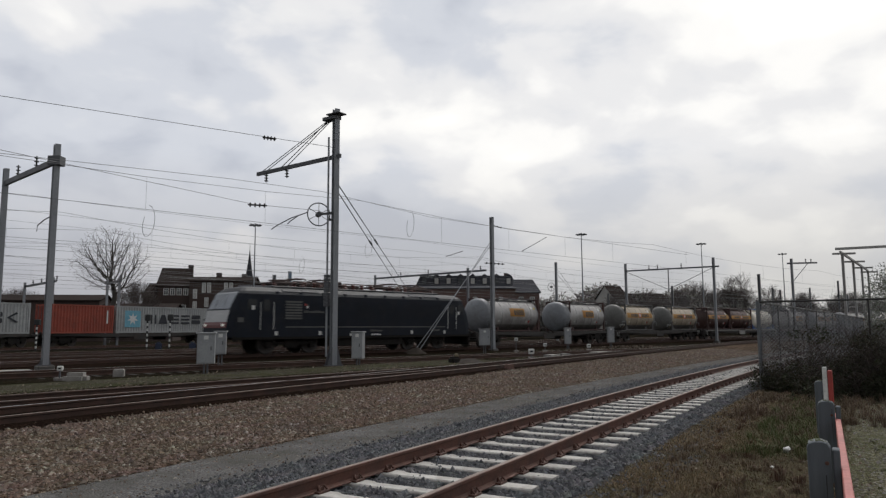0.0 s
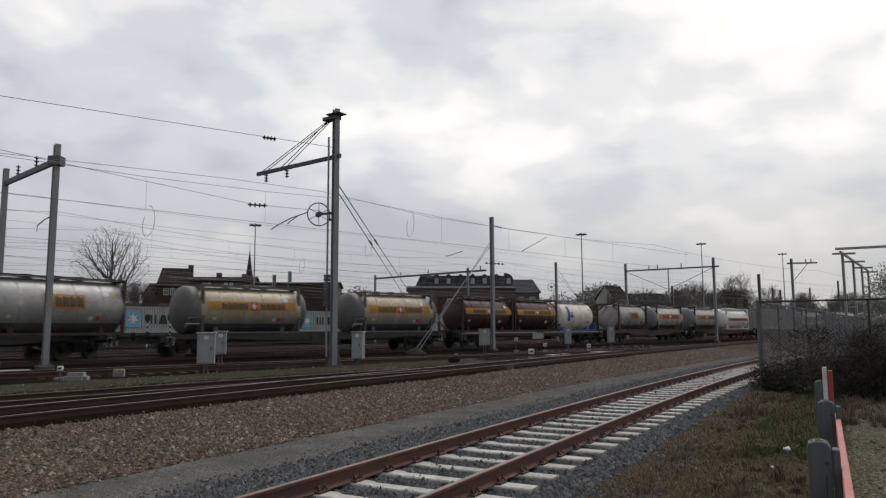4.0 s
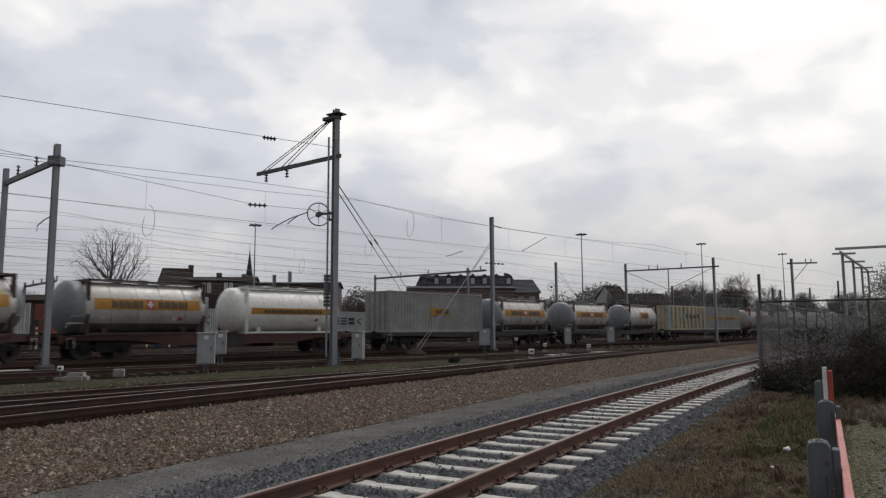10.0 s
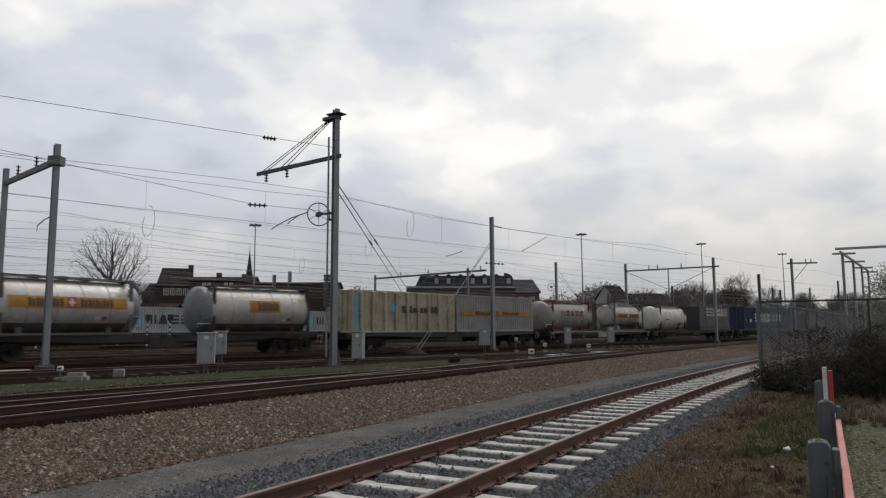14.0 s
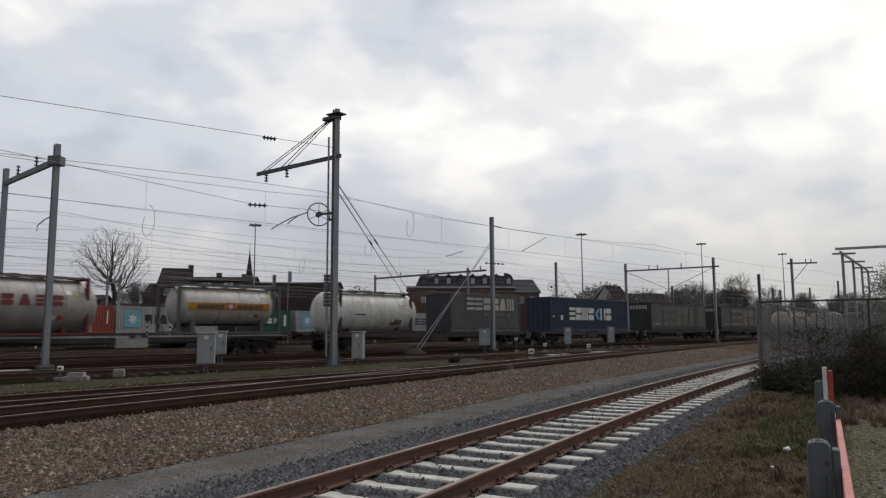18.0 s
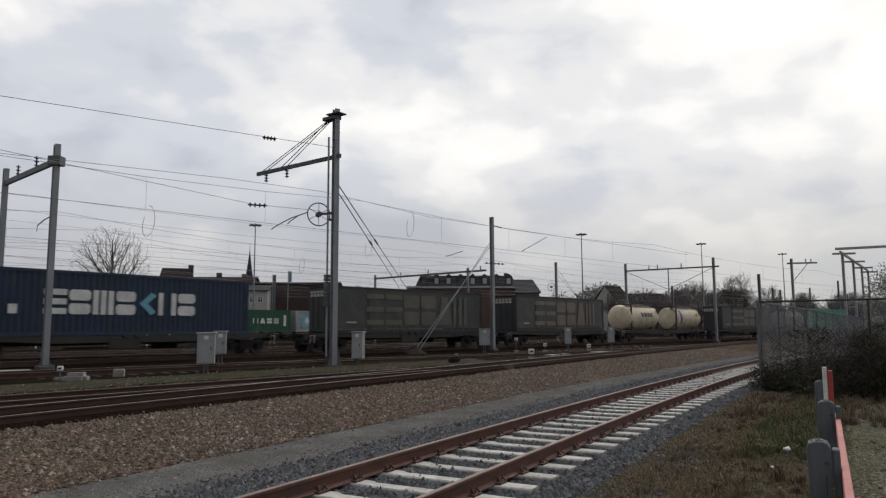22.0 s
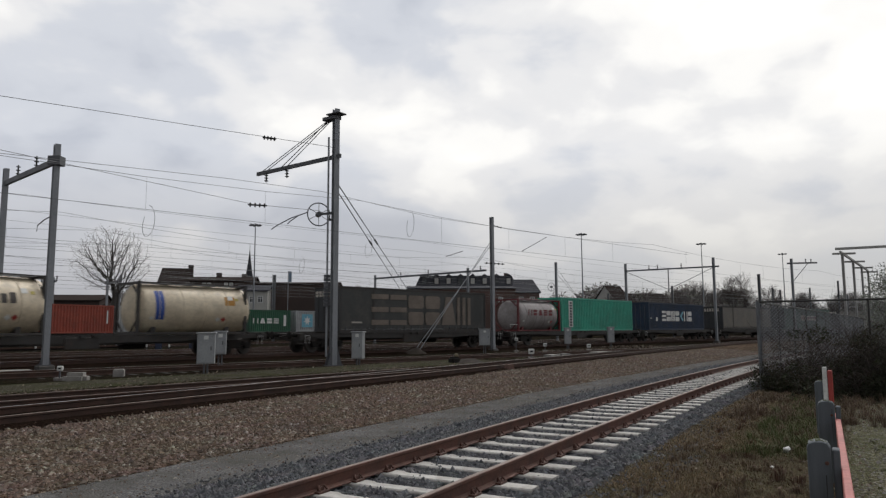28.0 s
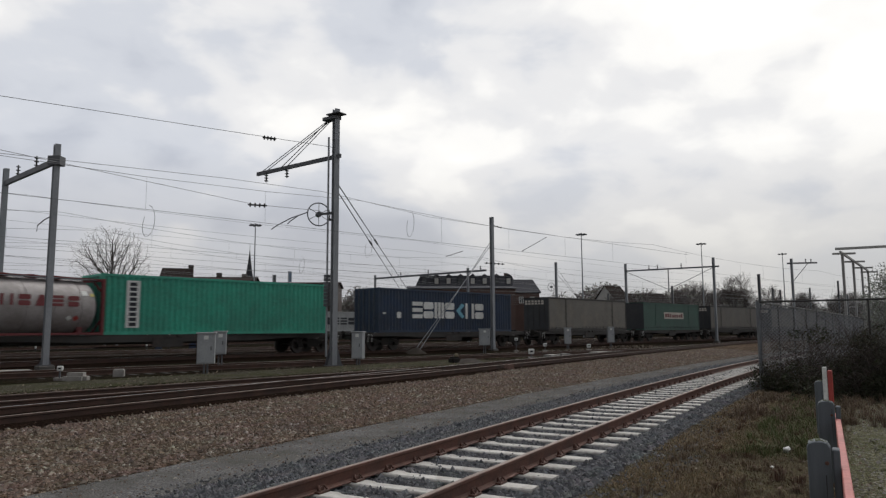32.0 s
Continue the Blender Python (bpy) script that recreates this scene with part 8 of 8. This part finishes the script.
def bramble():
    """Thin bare stems that arch out of the thicket."""
    rnd = random.Random(21)
    bm = bmesh.new()
    for k in range(230):
        f = rnd.random() ** 0.6
        p = Vector((9.3 + 7.5 * f, 19.0 - 3.4 * f + rnd.uniform(-1.2, 1.8), 0.0))
        d = Vector((rnd.uniform(-0.5, 0.5), rnd.uniform(-0.4, 0.4), 1)).normalized()
        n = 7
        L = rnd.uniform(1.2, 2.2) + 1.9 * f * rnd.random()
        pts = [p]
        for i in range(n):
            d = (d + Vector((rnd.uniform(-0.3, 0.3), rnd.uniform(-0.3, 0.3), -0.1 * i / 3))).normalized()
            p = p + d * L / n
            pts.append(p)
            if i > 2 and rnd.random() < 0.75:
                e = (d + Vector((rnd.uniform(-0.9, 0.9), rnd.uniform(-0.9, 0.9), rnd.uniform(-0.2, 0.5)))).normalized()
                tube(bm, [p, p + e * 0.2, p + e * 0.42 + Vector((0, 0, 0.04))], 0.004, 3, r1=0.002, ends=False)
        tube(bm, pts, rnd.uniform(0.008, 0.017), 4, r1=0.004, ends=False)
    ob = part("bramble_stems", bm, BRAMBLE)
    tagged(ob, "bare brown bramble stems above the thicket", "bush", kind="stuff")


bramble()


def bare_shrub(x, y, scale, turn):
    t = thing("bare_shrub", "leafless reddish-brown shrub behind the fence", "shrub", pose(x, y, -0.2, 0, 0, turn), group="bare shrubs")
    t.scale = (scale, scale, scale * 0.9)
    part("stems", SHRUB[0], None, t)
    part("twigs", SHRUB[1], None, t, "fine bare twigs")


SHRUB = bare_tree_meshes(31, 3.6, 1.15, 6, 0.22)
for x, y, k, a in ((11.5, 21.6, 0.85, 0), (12.7, 20.6, 1.05, 100), (13.8, 20.2, 1.15, 220), (13.2, 18.6, 0.9, 300), (15.0, 21.5, 1.2, 40)):
    bare_shrub(x, y, k, a)

POST_WOOD = surface("post_wood", (0.1275, 0.1445, 0.1615), (0.085, 0.09775, 0.1105), 0.85, 0, 10, 1.2, 0.6, 0.35, streak=0.15, grime=(0.0425, 0.0595, 0.0255), grime_amount=0.35)
MOSS = surface("moss", (0.09, 0.11, 0.05), (0.07, 0.08, 0.04), 0.95, 0, 25, 4, 0.6, 0.5)
PINK_RAIL = surface("faded_red_rail", (0.5, 0.16, 0.14), (0.4, 0.12, 0.11), 0.6, 0, 12, 1.2, 0.5, 0.1, grime=(0.2, 0.1, 0.08), grime_amount=0.5)


def barrier_post(x, y, top, w, d, second, seed):
    """A weathered timber post with a rounded, mossy top, a crack down its face and a plank beside it."""
    g = -0.24
    rnd = random.Random(seed)
    t = thing("barrier_post", "weathered grey timber barrier post with mossy top", "post", pose(x, y, g, 0, rnd.uniform(-0.6, 0.6), -28), group="barrier posts")
    h = top - g
    bm = bmesh.new()
    prof = [(-w / 2, 0), (w / 2, 0), (w / 2 - 0.003, h - 0.045), (w * 0.36, h - 0.012), (w * 0.12, h), (-w * 0.2, h - 0.003), (-w * 0.4, h - 0.018), (-w / 2 + 0.004, h - 0.05)]
    rows = []
    for yy, sh in ((-d / 2, 0.008), (-d / 2 + 0.012, 0.0), (d / 2 - 0.012, 0.0), (d / 2, 0.008)):
        rows.append([bm.verts.new((x0 * (1 - sh * 6), yy, z - (sh if z > 0.1 else 0))) for x0, z in prof])
    for a, b in zip(rows, rows[1:]):
        for i in range(len(prof)):
            k = (i + 1) % len(prof)
            bm.faces.new((a[i], a[k], b[k], b[i]))
    bm.faces.new(rows[0]), bm.faces.new(rows[-1])
    bmesh.ops.recalc_face_normals(bm, faces=bm.faces[:])
    part("timber", bm, POST_WOOD, t)
    for k in range(1):
        bm = bmesh.new()
        cx, z0 = rnd.uniform(-0.35, 0.35) * w, h - rnd.uniform(0.08, 0.3)
        pts = [(cx, z0), (cx + rnd.uniform(-0.006, 0.006), z0 - 0.15), (cx + rnd.uniform(-0.01, 0.01), z0 - 0.4)]
        tube(bm, [(px, -d / 2 - 0.0005, pz) for px, pz in pts], 0.0028, 4, r1=0.001)
        part("crack", bm, CRACK, t, "dark drying crack")
    bm = bmesh.new()
    for k in range(60):
        px, py, r = rnd.uniform(-0.38, 0.38) * w, rnd.uniform(-0.42, 0.42) * d, rnd.uniform(0.006, 0.014)
        pz = h - 0.004 - 0.045 * (2 * abs(px) / w) ** 2
        box(bm, px - r, px + r, py - r, py + r, pz - 0.012, pz + rnd.uniform(0.002, 0.01), None)
    tagged(part("moss", bm, MOSS, t, "green moss on the top"), kind="stuff")
    if second:
        bm = bmesh.new()
        box(bm, w / 2 + 0.006, w / 2 + 0.058, -d * 0.4, d * 0.5, 0, h - 0.06)
        bevel(bm, 0.008)
        part("plank", bm, POST_WOOD, t)
        bm = bmesh.new()
        lathe(bm, [(-0.012, 0.016), (0.0, 0.016), (0.006, 0.01)], 8, "y")
        bm.transform(Matrix.Translation((w * 0.3, -d / 2 - 0.004, h - 0.16)) @ Matrix.Rotation(math.pi, 4, "Z"))
        part("bolt", bm, RAIL_RUST, t, "rusty bolt head")


CRACK = plain("crack_dark", (0.015, 0.014, 0.014), 0.95)
barrier_post(2.885, 5.565, 0.70, 0.168, 0.16, True, 1)
barrier_post(4.515, 8.52, 0.70, 0.185, 0.16, True, 2)
barrier_post(6.15, 11.68, 0.70, 0.2, 0.16, False, 3)
bm = bmesh.new()
beam(bm, (2.02, 3.6, 0.41), (4.88, 8.94, 0.41), 0.055, 0.18)
bevel(bm, 0.006)
tagged(part("barrier_rail", bm, PINK_RAIL), "faded red barrier rail fixed to the posts", "rail")
t = thing("marker_board", "white and red upright marker board on a post", "sign", pose(5.97, 11.08, -0.2, 0, 0, -28))
bm = bmesh.new()
box(bm, -0.1, -0.035, -0.03, 0.03, 0, 1.15)
bevel(bm, 0.01)
part("post", bm, WHITE_PAINT, t)
bm = bmesh.new()
box(bm, -0.03, 0.04, -0.035, 0.035, 0.6, 1.1)
bevel(bm, 0.012)
part("board", bm, RED_PAINT, t, "red board")


# ---- grass, litter and loose stones ----
def scatter(name, label, category, mat, area, n, size, seed, kind="stone", zoff=0.0, zfun=None, line=NEAR):
    """Loose stones or blades over a stretch beside the near track: area is (s0, s1, lat0, lat1)."""
    rng = np.random.default_rng(seed)
    s = rng.uniform(area[0], area[1], n)
    if kind == "stone" and area[1] > 20:
        s = area[0] + (area[1] - area[0]) * rng.uniform(0, 1, n) ** 1.5
    lat = rng.uniform(area[2], area[3], n)
    if kind == "mat":
        keep = np.array([noise.noise((a * 0.9, b * 0.9, seed)) + 0.6 * noise.noise((a * 3.1, b * 3.1, seed)) for a, b in zip(s, lat)]) > rng.normal(-0.12, 0.22, n)
        s, lat = s[keep], lat[keep]
        n = len(s)
    if kind == "blade":
        keep = np.array([noise.noise((a * 0.55, b * 0.55, seed)) + 0.5 * noise.noise((a * 2.1, b * 2.1, seed)) for a, b in zip(s, lat)]) > rng.normal(-0.1, 0.28, n)
        s, lat = s[keep], lat[keep]
        n = len(s)
    x = np.interp(s, line.g, line.x)
    y = np.interp(s, line.g, line.y)
    p = np.interp(s, line.g, line.p)
    x, y = x + lat * np.sin(p), y - lat * np.cos(p)
    z = np.array([zfun(a) for a in lat]) + zoff
    c = np.stack([x, y, z], 1)
    if kind == "stone":
        base = np.array([(1, 0, 0), (-1, 0, 0), (0, 1, 0), (0, -1, 0), (0, 0, 1), (0, 0, -1)], float)
        faces = [(0, 2, 4), (2, 1, 4), (1, 3, 4), (3, 0, 4), (2, 0, 5), (1, 2, 5), (3, 1, 5), (0, 3, 5)]
        j = base[None] * rng.uniform(0.6, 1.2, (n, 6, 1)) + rng.normal(0, 0.18, (n, 6, 3))
        j *= (size * np.clip(np.exp(rng.normal(-0.12, 0.42, n)), 0.35, 2.2))[:, None, None] * np.array([1, 1, 0.7])
        a = rng.uniform(0, 2 * math.pi, n)
        ca, sa = np.cos(a)[:, None], np.sin(a)[:, None]
        jx, jy = j[..., 0] * ca - j[..., 1] * sa, j[..., 0] * sa + j[..., 1] * ca
        v = np.stack([jx, jy, j[..., 2]], -1) + c[:, None]
        k = 6
    else:
        a = rng.uniform(0, 2 * math.pi, n)
        u = np.stack([np.cos(a), np.sin(a), np.zeros(n)], 1) * 0.0032
        lean = rng.normal(0, 0.9, (n, 2))
        hh = size * rng.uniform(0.35, 1.2, n)
        top = c + np.stack([lean[:, 0] * hh, lean[:, 1] * hh, hh], 1)
        mid = c + np.stack([lean[:, 0] * hh * 0.35, lean[:, 1] * hh * 0.35, hh * 0.6], 1)
        v = np.stack([c - u, c + u, mid + u * 0.8, mid - u * 0.8, top], 1)
        faces = [(0, 1, 2, 3), (3, 2, 4)]
        k = 5
    f = [tuple(q + k * i for q in fc) for i in range(n) for fc in faces]
    me = bpy.data.meshes.new(name)
    me.from_pydata(v.reshape(-1, 3).tolist(), [], f)
    me.materials.append(mat)
    return tagged(new(name, me), label, category, kind="stuff")


ST_GREY = stone_material("ballast_stones", [(0.04405, 0.04551, 0.0514), (0.0881, 0.09177, 0.1028), (0.1248, 0.1284, 0.1395), (0.06607, 0.06828, 0.07635), (0.1909, 0.1909, 0.1946)])
ST_BROWN = stone_material("gravel_stones", [(0.1255, 0.07903, 0.05644), (0.1804, 0.1265, 0.09406), (0.06277, 0.04585, 0.03537), (0.2197, 0.1581, 0.1167), (0.09415, 0.06322, 0.04741), (0.3532, 0.3161, 0.2633)])
ST_PALE = stone_material("pebbles", [(0.136, 0.1224, 0.102), (0.204, 0.1904, 0.17), (0.2856, 0.272, 0.2516), (0.0816, 0.068, 0.0578)])
bed = lambda lat: float(np.interp(lat, [-2.75, -2.3, -1.35, -1.2, 1.2, 1.35, 1.62, 1.95], [-0.34, -0.245, -0.195, -0.217, -0.217, -0.207, -0.235, -0.33]))
field = lambda lat: float(np.interp(lat, [-12.2, -10, -8.5, -7.3, -6, -5, -3.7, -3.5], [-0.06, 0.004, -0.01, -0.045, -0.125, -0.19, -0.24, -0.32]))
verge = lambda lat: float(np.interp(lat, [1.45, 1.75, 3.5, 6, 9, 16], [-0.32, -0.25, -0.24, -0.22, -0.2, -0.2]))
scatter("ballast_stones", "dark grey crushed ballast stones", "stones", ST_GREY, (-7, 34, -2.35, -0.9), 24000, 0.033, 31, zfun=bed)
scatter("ballast_stones", "dark grey crushed ballast stones", "stones", ST_GREY, (-7, 34, -0.68, 0.68), 21000, 0.034, 32, zfun=bed)
scatter("ballast_stones", "dark grey crushed ballast stones", "stones", ST_GREY, (-7, 34, 0.9, 1.8), 14000, 0.033, 33, zfun=bed)
scatter("gravel_stones", "brown and pale loose gravel stones", "stones", ST_BROWN, (-8, 50, -8.2, -3.7), 85000, 0.03, 34, zfun=field)
scatter("litter_stones", "loose stones and litter on the verge", "stones", ST_BROWN, (-8, 22, 1.9, 4.5), 4500, 0.02, 35, zfun=verge)
DEAD_GRASS = leaf_material("dead_grass", [(0.1761, 0.1356, 0.08125), (0.1286, 0.09991, 0.06094), (0.2167, 0.1785, 0.1084), (0.1016, 0.07496, 0.0474)], 0.9)
GREEN_GRASS = leaf_material("green_grass", [(0.0765, 0.102, 0.03825), (0.1062, 0.1318, 0.051), (0.153, 0.153, 0.07225), (0.136, 0.1148, 0.068)], 0.8)
scatter("path_grit", "loose grit on the footpath", "stones", ST_BROWN, (-8, 40, -3.7, -2.4), 5000, 0.013, 45, zfun=lambda a: -0.228)
scatter("path_grit", "loose grey stones on the footpath", "stones", ST_GREY, (-8, 40, -2.65, -2.2), 1200, 0.02, 46, zfun=lambda a: -0.228)
scatter("ballast_stones", "grey ballast stones strewn over the verge", "stones", ST_GREY, (-7, 26, 1.6, 2.5), 5000, 0.025, 47, zfun=verge)
MAT_GRASS = leaf_material("trampled_grass", [(0.1615, 0.1231, 0.08396), (0.1163, 0.08791, 0.06135), (0.2066, 0.1723, 0.113), (0.08396, 0.06681, 0.04844), (0.2519, 0.218, 0.1421)], 0.9)
STRAW = leaf_material("straw", [(0.336, 0.256, 0.16), (0.272, 0.2, 0.12), (0.216, 0.152, 0.096)], 0.9)
BANK_GRASS = leaf_material("bank_grass", [(0.2456, 0.2448, 0.1394), (0.3179, 0.3136, 0.1882), (0.3757, 0.3596, 0.237), (0.1806, 0.1836, 0.1045)], 0.9)
scatter("trampled_grass", "mat of reddish brown dead stalks on the verge", "grass", MAT_GRASS, (-8, 14, 1.7, 4.2), 110000, 0.026, 36, "mat", zfun=verge)
scatter("dead_grass", "dry straw grass on the verge", "grass", DEAD_GRASS, (-8, 22, 2.0, 4.3), 45000, 0.045, 39, "blade", zfun=verge)
scatter("green_grass", "patch of green grass by the fence", "grass", GREEN_GRASS, (3.2, 13.5, 2.6, 4.0), 9000, 0.065, 37, "blade", zfun=verge)
scatter("bank_grass", "short mossy grass on the bank", "grass", BANK_GRASS, (-8, 12, 4.15, 13), 110000, 0.022, 38, "mat", zfun=verge)
scatter("bank_stones", "pale pebbles in the short grass of the bank", "stones", ST_PALE, (-8, 12, 4.2, 12), 12000, 0.02, 48, zfun=verge)
scatter("straw_grass", "yellow straw along the ballast edge", "grass", STRAW, (0.5, 15, 1.8, 3.2), 26000, 0.06, 49, "blade", zfun=verge)
scatter("yard_weeds", "dry weeds between the yard tracks", "grass", DEAD_GRASS, (-12, 40, -6.5, -1.9), 14000, 0.07, 41, "blade", zfun=lambda a: 0.0, line=MIDDLE)
scatter("yard_weeds", "thin green weeds between the yard tracks", "grass", GREEN_GRASS, (-12, 30, -6.0, -2.2), 14000, 0.06, 42, "blade", zfun=lambda a: 0.0, line=MIDDLE)
scatter("yard_stones", "loose pale stones in the yard", "stones", ST_BROWN, (-10, 60, -8, -1.8), 9000, 0.03, 43, zfun=lambda a: 0.0, line=MIDDLE)
scatter("track_weeds", "sparse dry weeds on the brown gravel", "grass", DEAD_GRASS, (-8, 40, -7.6, -3.6), 20000, 0.05, 44, "blade", zfun=field)


def tufts(name, label, mat, area, count, blades, size, seed):
    """Clumps of leaning stalks on the verge."""
    rng = np.random.default_rng(seed)
    s = rng.uniform(area[0], area[1], count)
    lat = rng.uniform(area[2], area[3], count)
    verts, faces = [], []
    for a, b in zip(s, lat):
        x, y, p = NEAR.at(float(a), float(b))
        z = verge(b)
        big = rng.uniform(0.5, 1.2)
        for k in range(blades):
            t, r = rng.uniform(0, 6.283), rng.uniform(0, 0.09) * big
            d = np.array([math.cos(t), math.sin(t)]) * rng.uniform(0.15, 0.9)
            h = size * big * rng.uniform(0.4, 1.1)
            c = np.array([x + r * math.cos(t), y + r * math.sin(t)])
            n = np.array([-math.sin(t), math.cos(t)]) * 0.004
            m, e = c + d * h * 0.35, c + d * h
            i = len(verts)
            verts += [(*(c - n), z), (*(c + n), z), (*(m + n * 0.8), z + h * 0.65), (*(m - n * 0.8), z + h * 0.65), (*e, z + h * 0.85)]
            faces += [(i, i + 1, i + 2, i + 3), (i + 3, i + 2, i + 4)]
    me = bpy.data.meshes.new(name)
    me.from_pydata(verts, [], faces)
    me.materials.append(mat)
    return tagged(new(name, me), label, "grass", kind="stuff")


def litter(x, y, size, seed, mat, label):
    """A crumpled scrap on the ground."""
    rnd = random.Random(seed)
    bm = bmesh.new()
    bmesh.ops.create_icosphere(bm, subdivisions=2, radius=size)
    for v in bm.verts:
        k = 1 + rnd.uniform(-0.35, 0.3)
        v.co = Vector((v.co.x * k, v.co.y * k * 0.8, v.co.z * k * 0.7 + size * 0.45))
    ob = part("litter", bm, mat)
    ob.matrix_basis = pose(x, y, -0.23, 0, 0, rnd.uniform(0, 360))
    tagged(ob, label, "litter", "litter on the verge")


litter(4.96, 10.5, 0.065, 3, WHITE_PAINT, "crumpled white plastic bag in the grass")
litter(4.2, 9.3, 0.028, 4, WHITE_PAINT, "small white scrap of paper on the verge")
litter(2.05, 5.75, 0.05, 5, CONCRETE, "pale lump of concrete on the verge")
STALK = leaf_material("dry_stalk", [(0.2, 0.144, 0.104), (0.144, 0.1024, 0.076), (0.256, 0.2, 0.14), (0.104, 0.0768, 0.06)], 0.9)
DOCK = leaf_material("dock_stalk", [(0.136, 0.08, 0.0576), (0.096, 0.0576, 0.0448), (0.176, 0.112, 0.08)], 0.9)
tufts("dry_tufts", "reddish brown tufts of dry stalks on the verge", STALK, (-6, 16, 2.1, 4.2), 620, 26, 0.1, 51)
tufts("dock_stalks", "tall dark red-brown weed stalks on the verge", DOCK, (-2, 9, 2.3, 4.0), 45, 45, 0.15, 54)
tufts("grass_tufts", "fresh green grass tufts near the fence", GREEN_GRASS, (3.4, 12.5, 2.8, 3.9), 200, 34, 0.19, 52)
tufts("bracken", "dead grass clumps at the foot of the thicket", STALK, (7.5, 13, 2.0, 6.5), 260, 40, 0.26, 55)
tufts("bank_tufts", "low green grass tufts on the bank", GREEN_GRASS, (-6, 10, 4.5, 12), 300, 22, 0.06, 53)


# ---- what moves ----
SPIN = 16  # wheel keys a second
def motions():
    """The train runs along its track; the clouds drift slowly."""
    for ob, mid, z in RUNNING:
        rows = [(float(i), MAIN.place(mid - travelled(i), 0.0, MAIN_Z + z)) for i in range(33)]
        walk(ob, rows)
        for p in ob.children_recursive:
            if p.name.split(".")[0] == "wheelset":
                base, r = p.matrix_basis.copy(), p.matrix_basis.translation.z
                walk(p, [(i / SPIN, base @ Matrix.Rotation(-travelled(i / SPIN) / r, 4, "Y")) for i in range(32 * SPIN + 1)])
    walk(SKY, [(0.0, pose(0, 0, 0)), (16.0, pose(0, 0, 0, 0, 0, 2.3)), (32.0, pose(0, 0, 0, 0, 0, 4.6))])


motions()
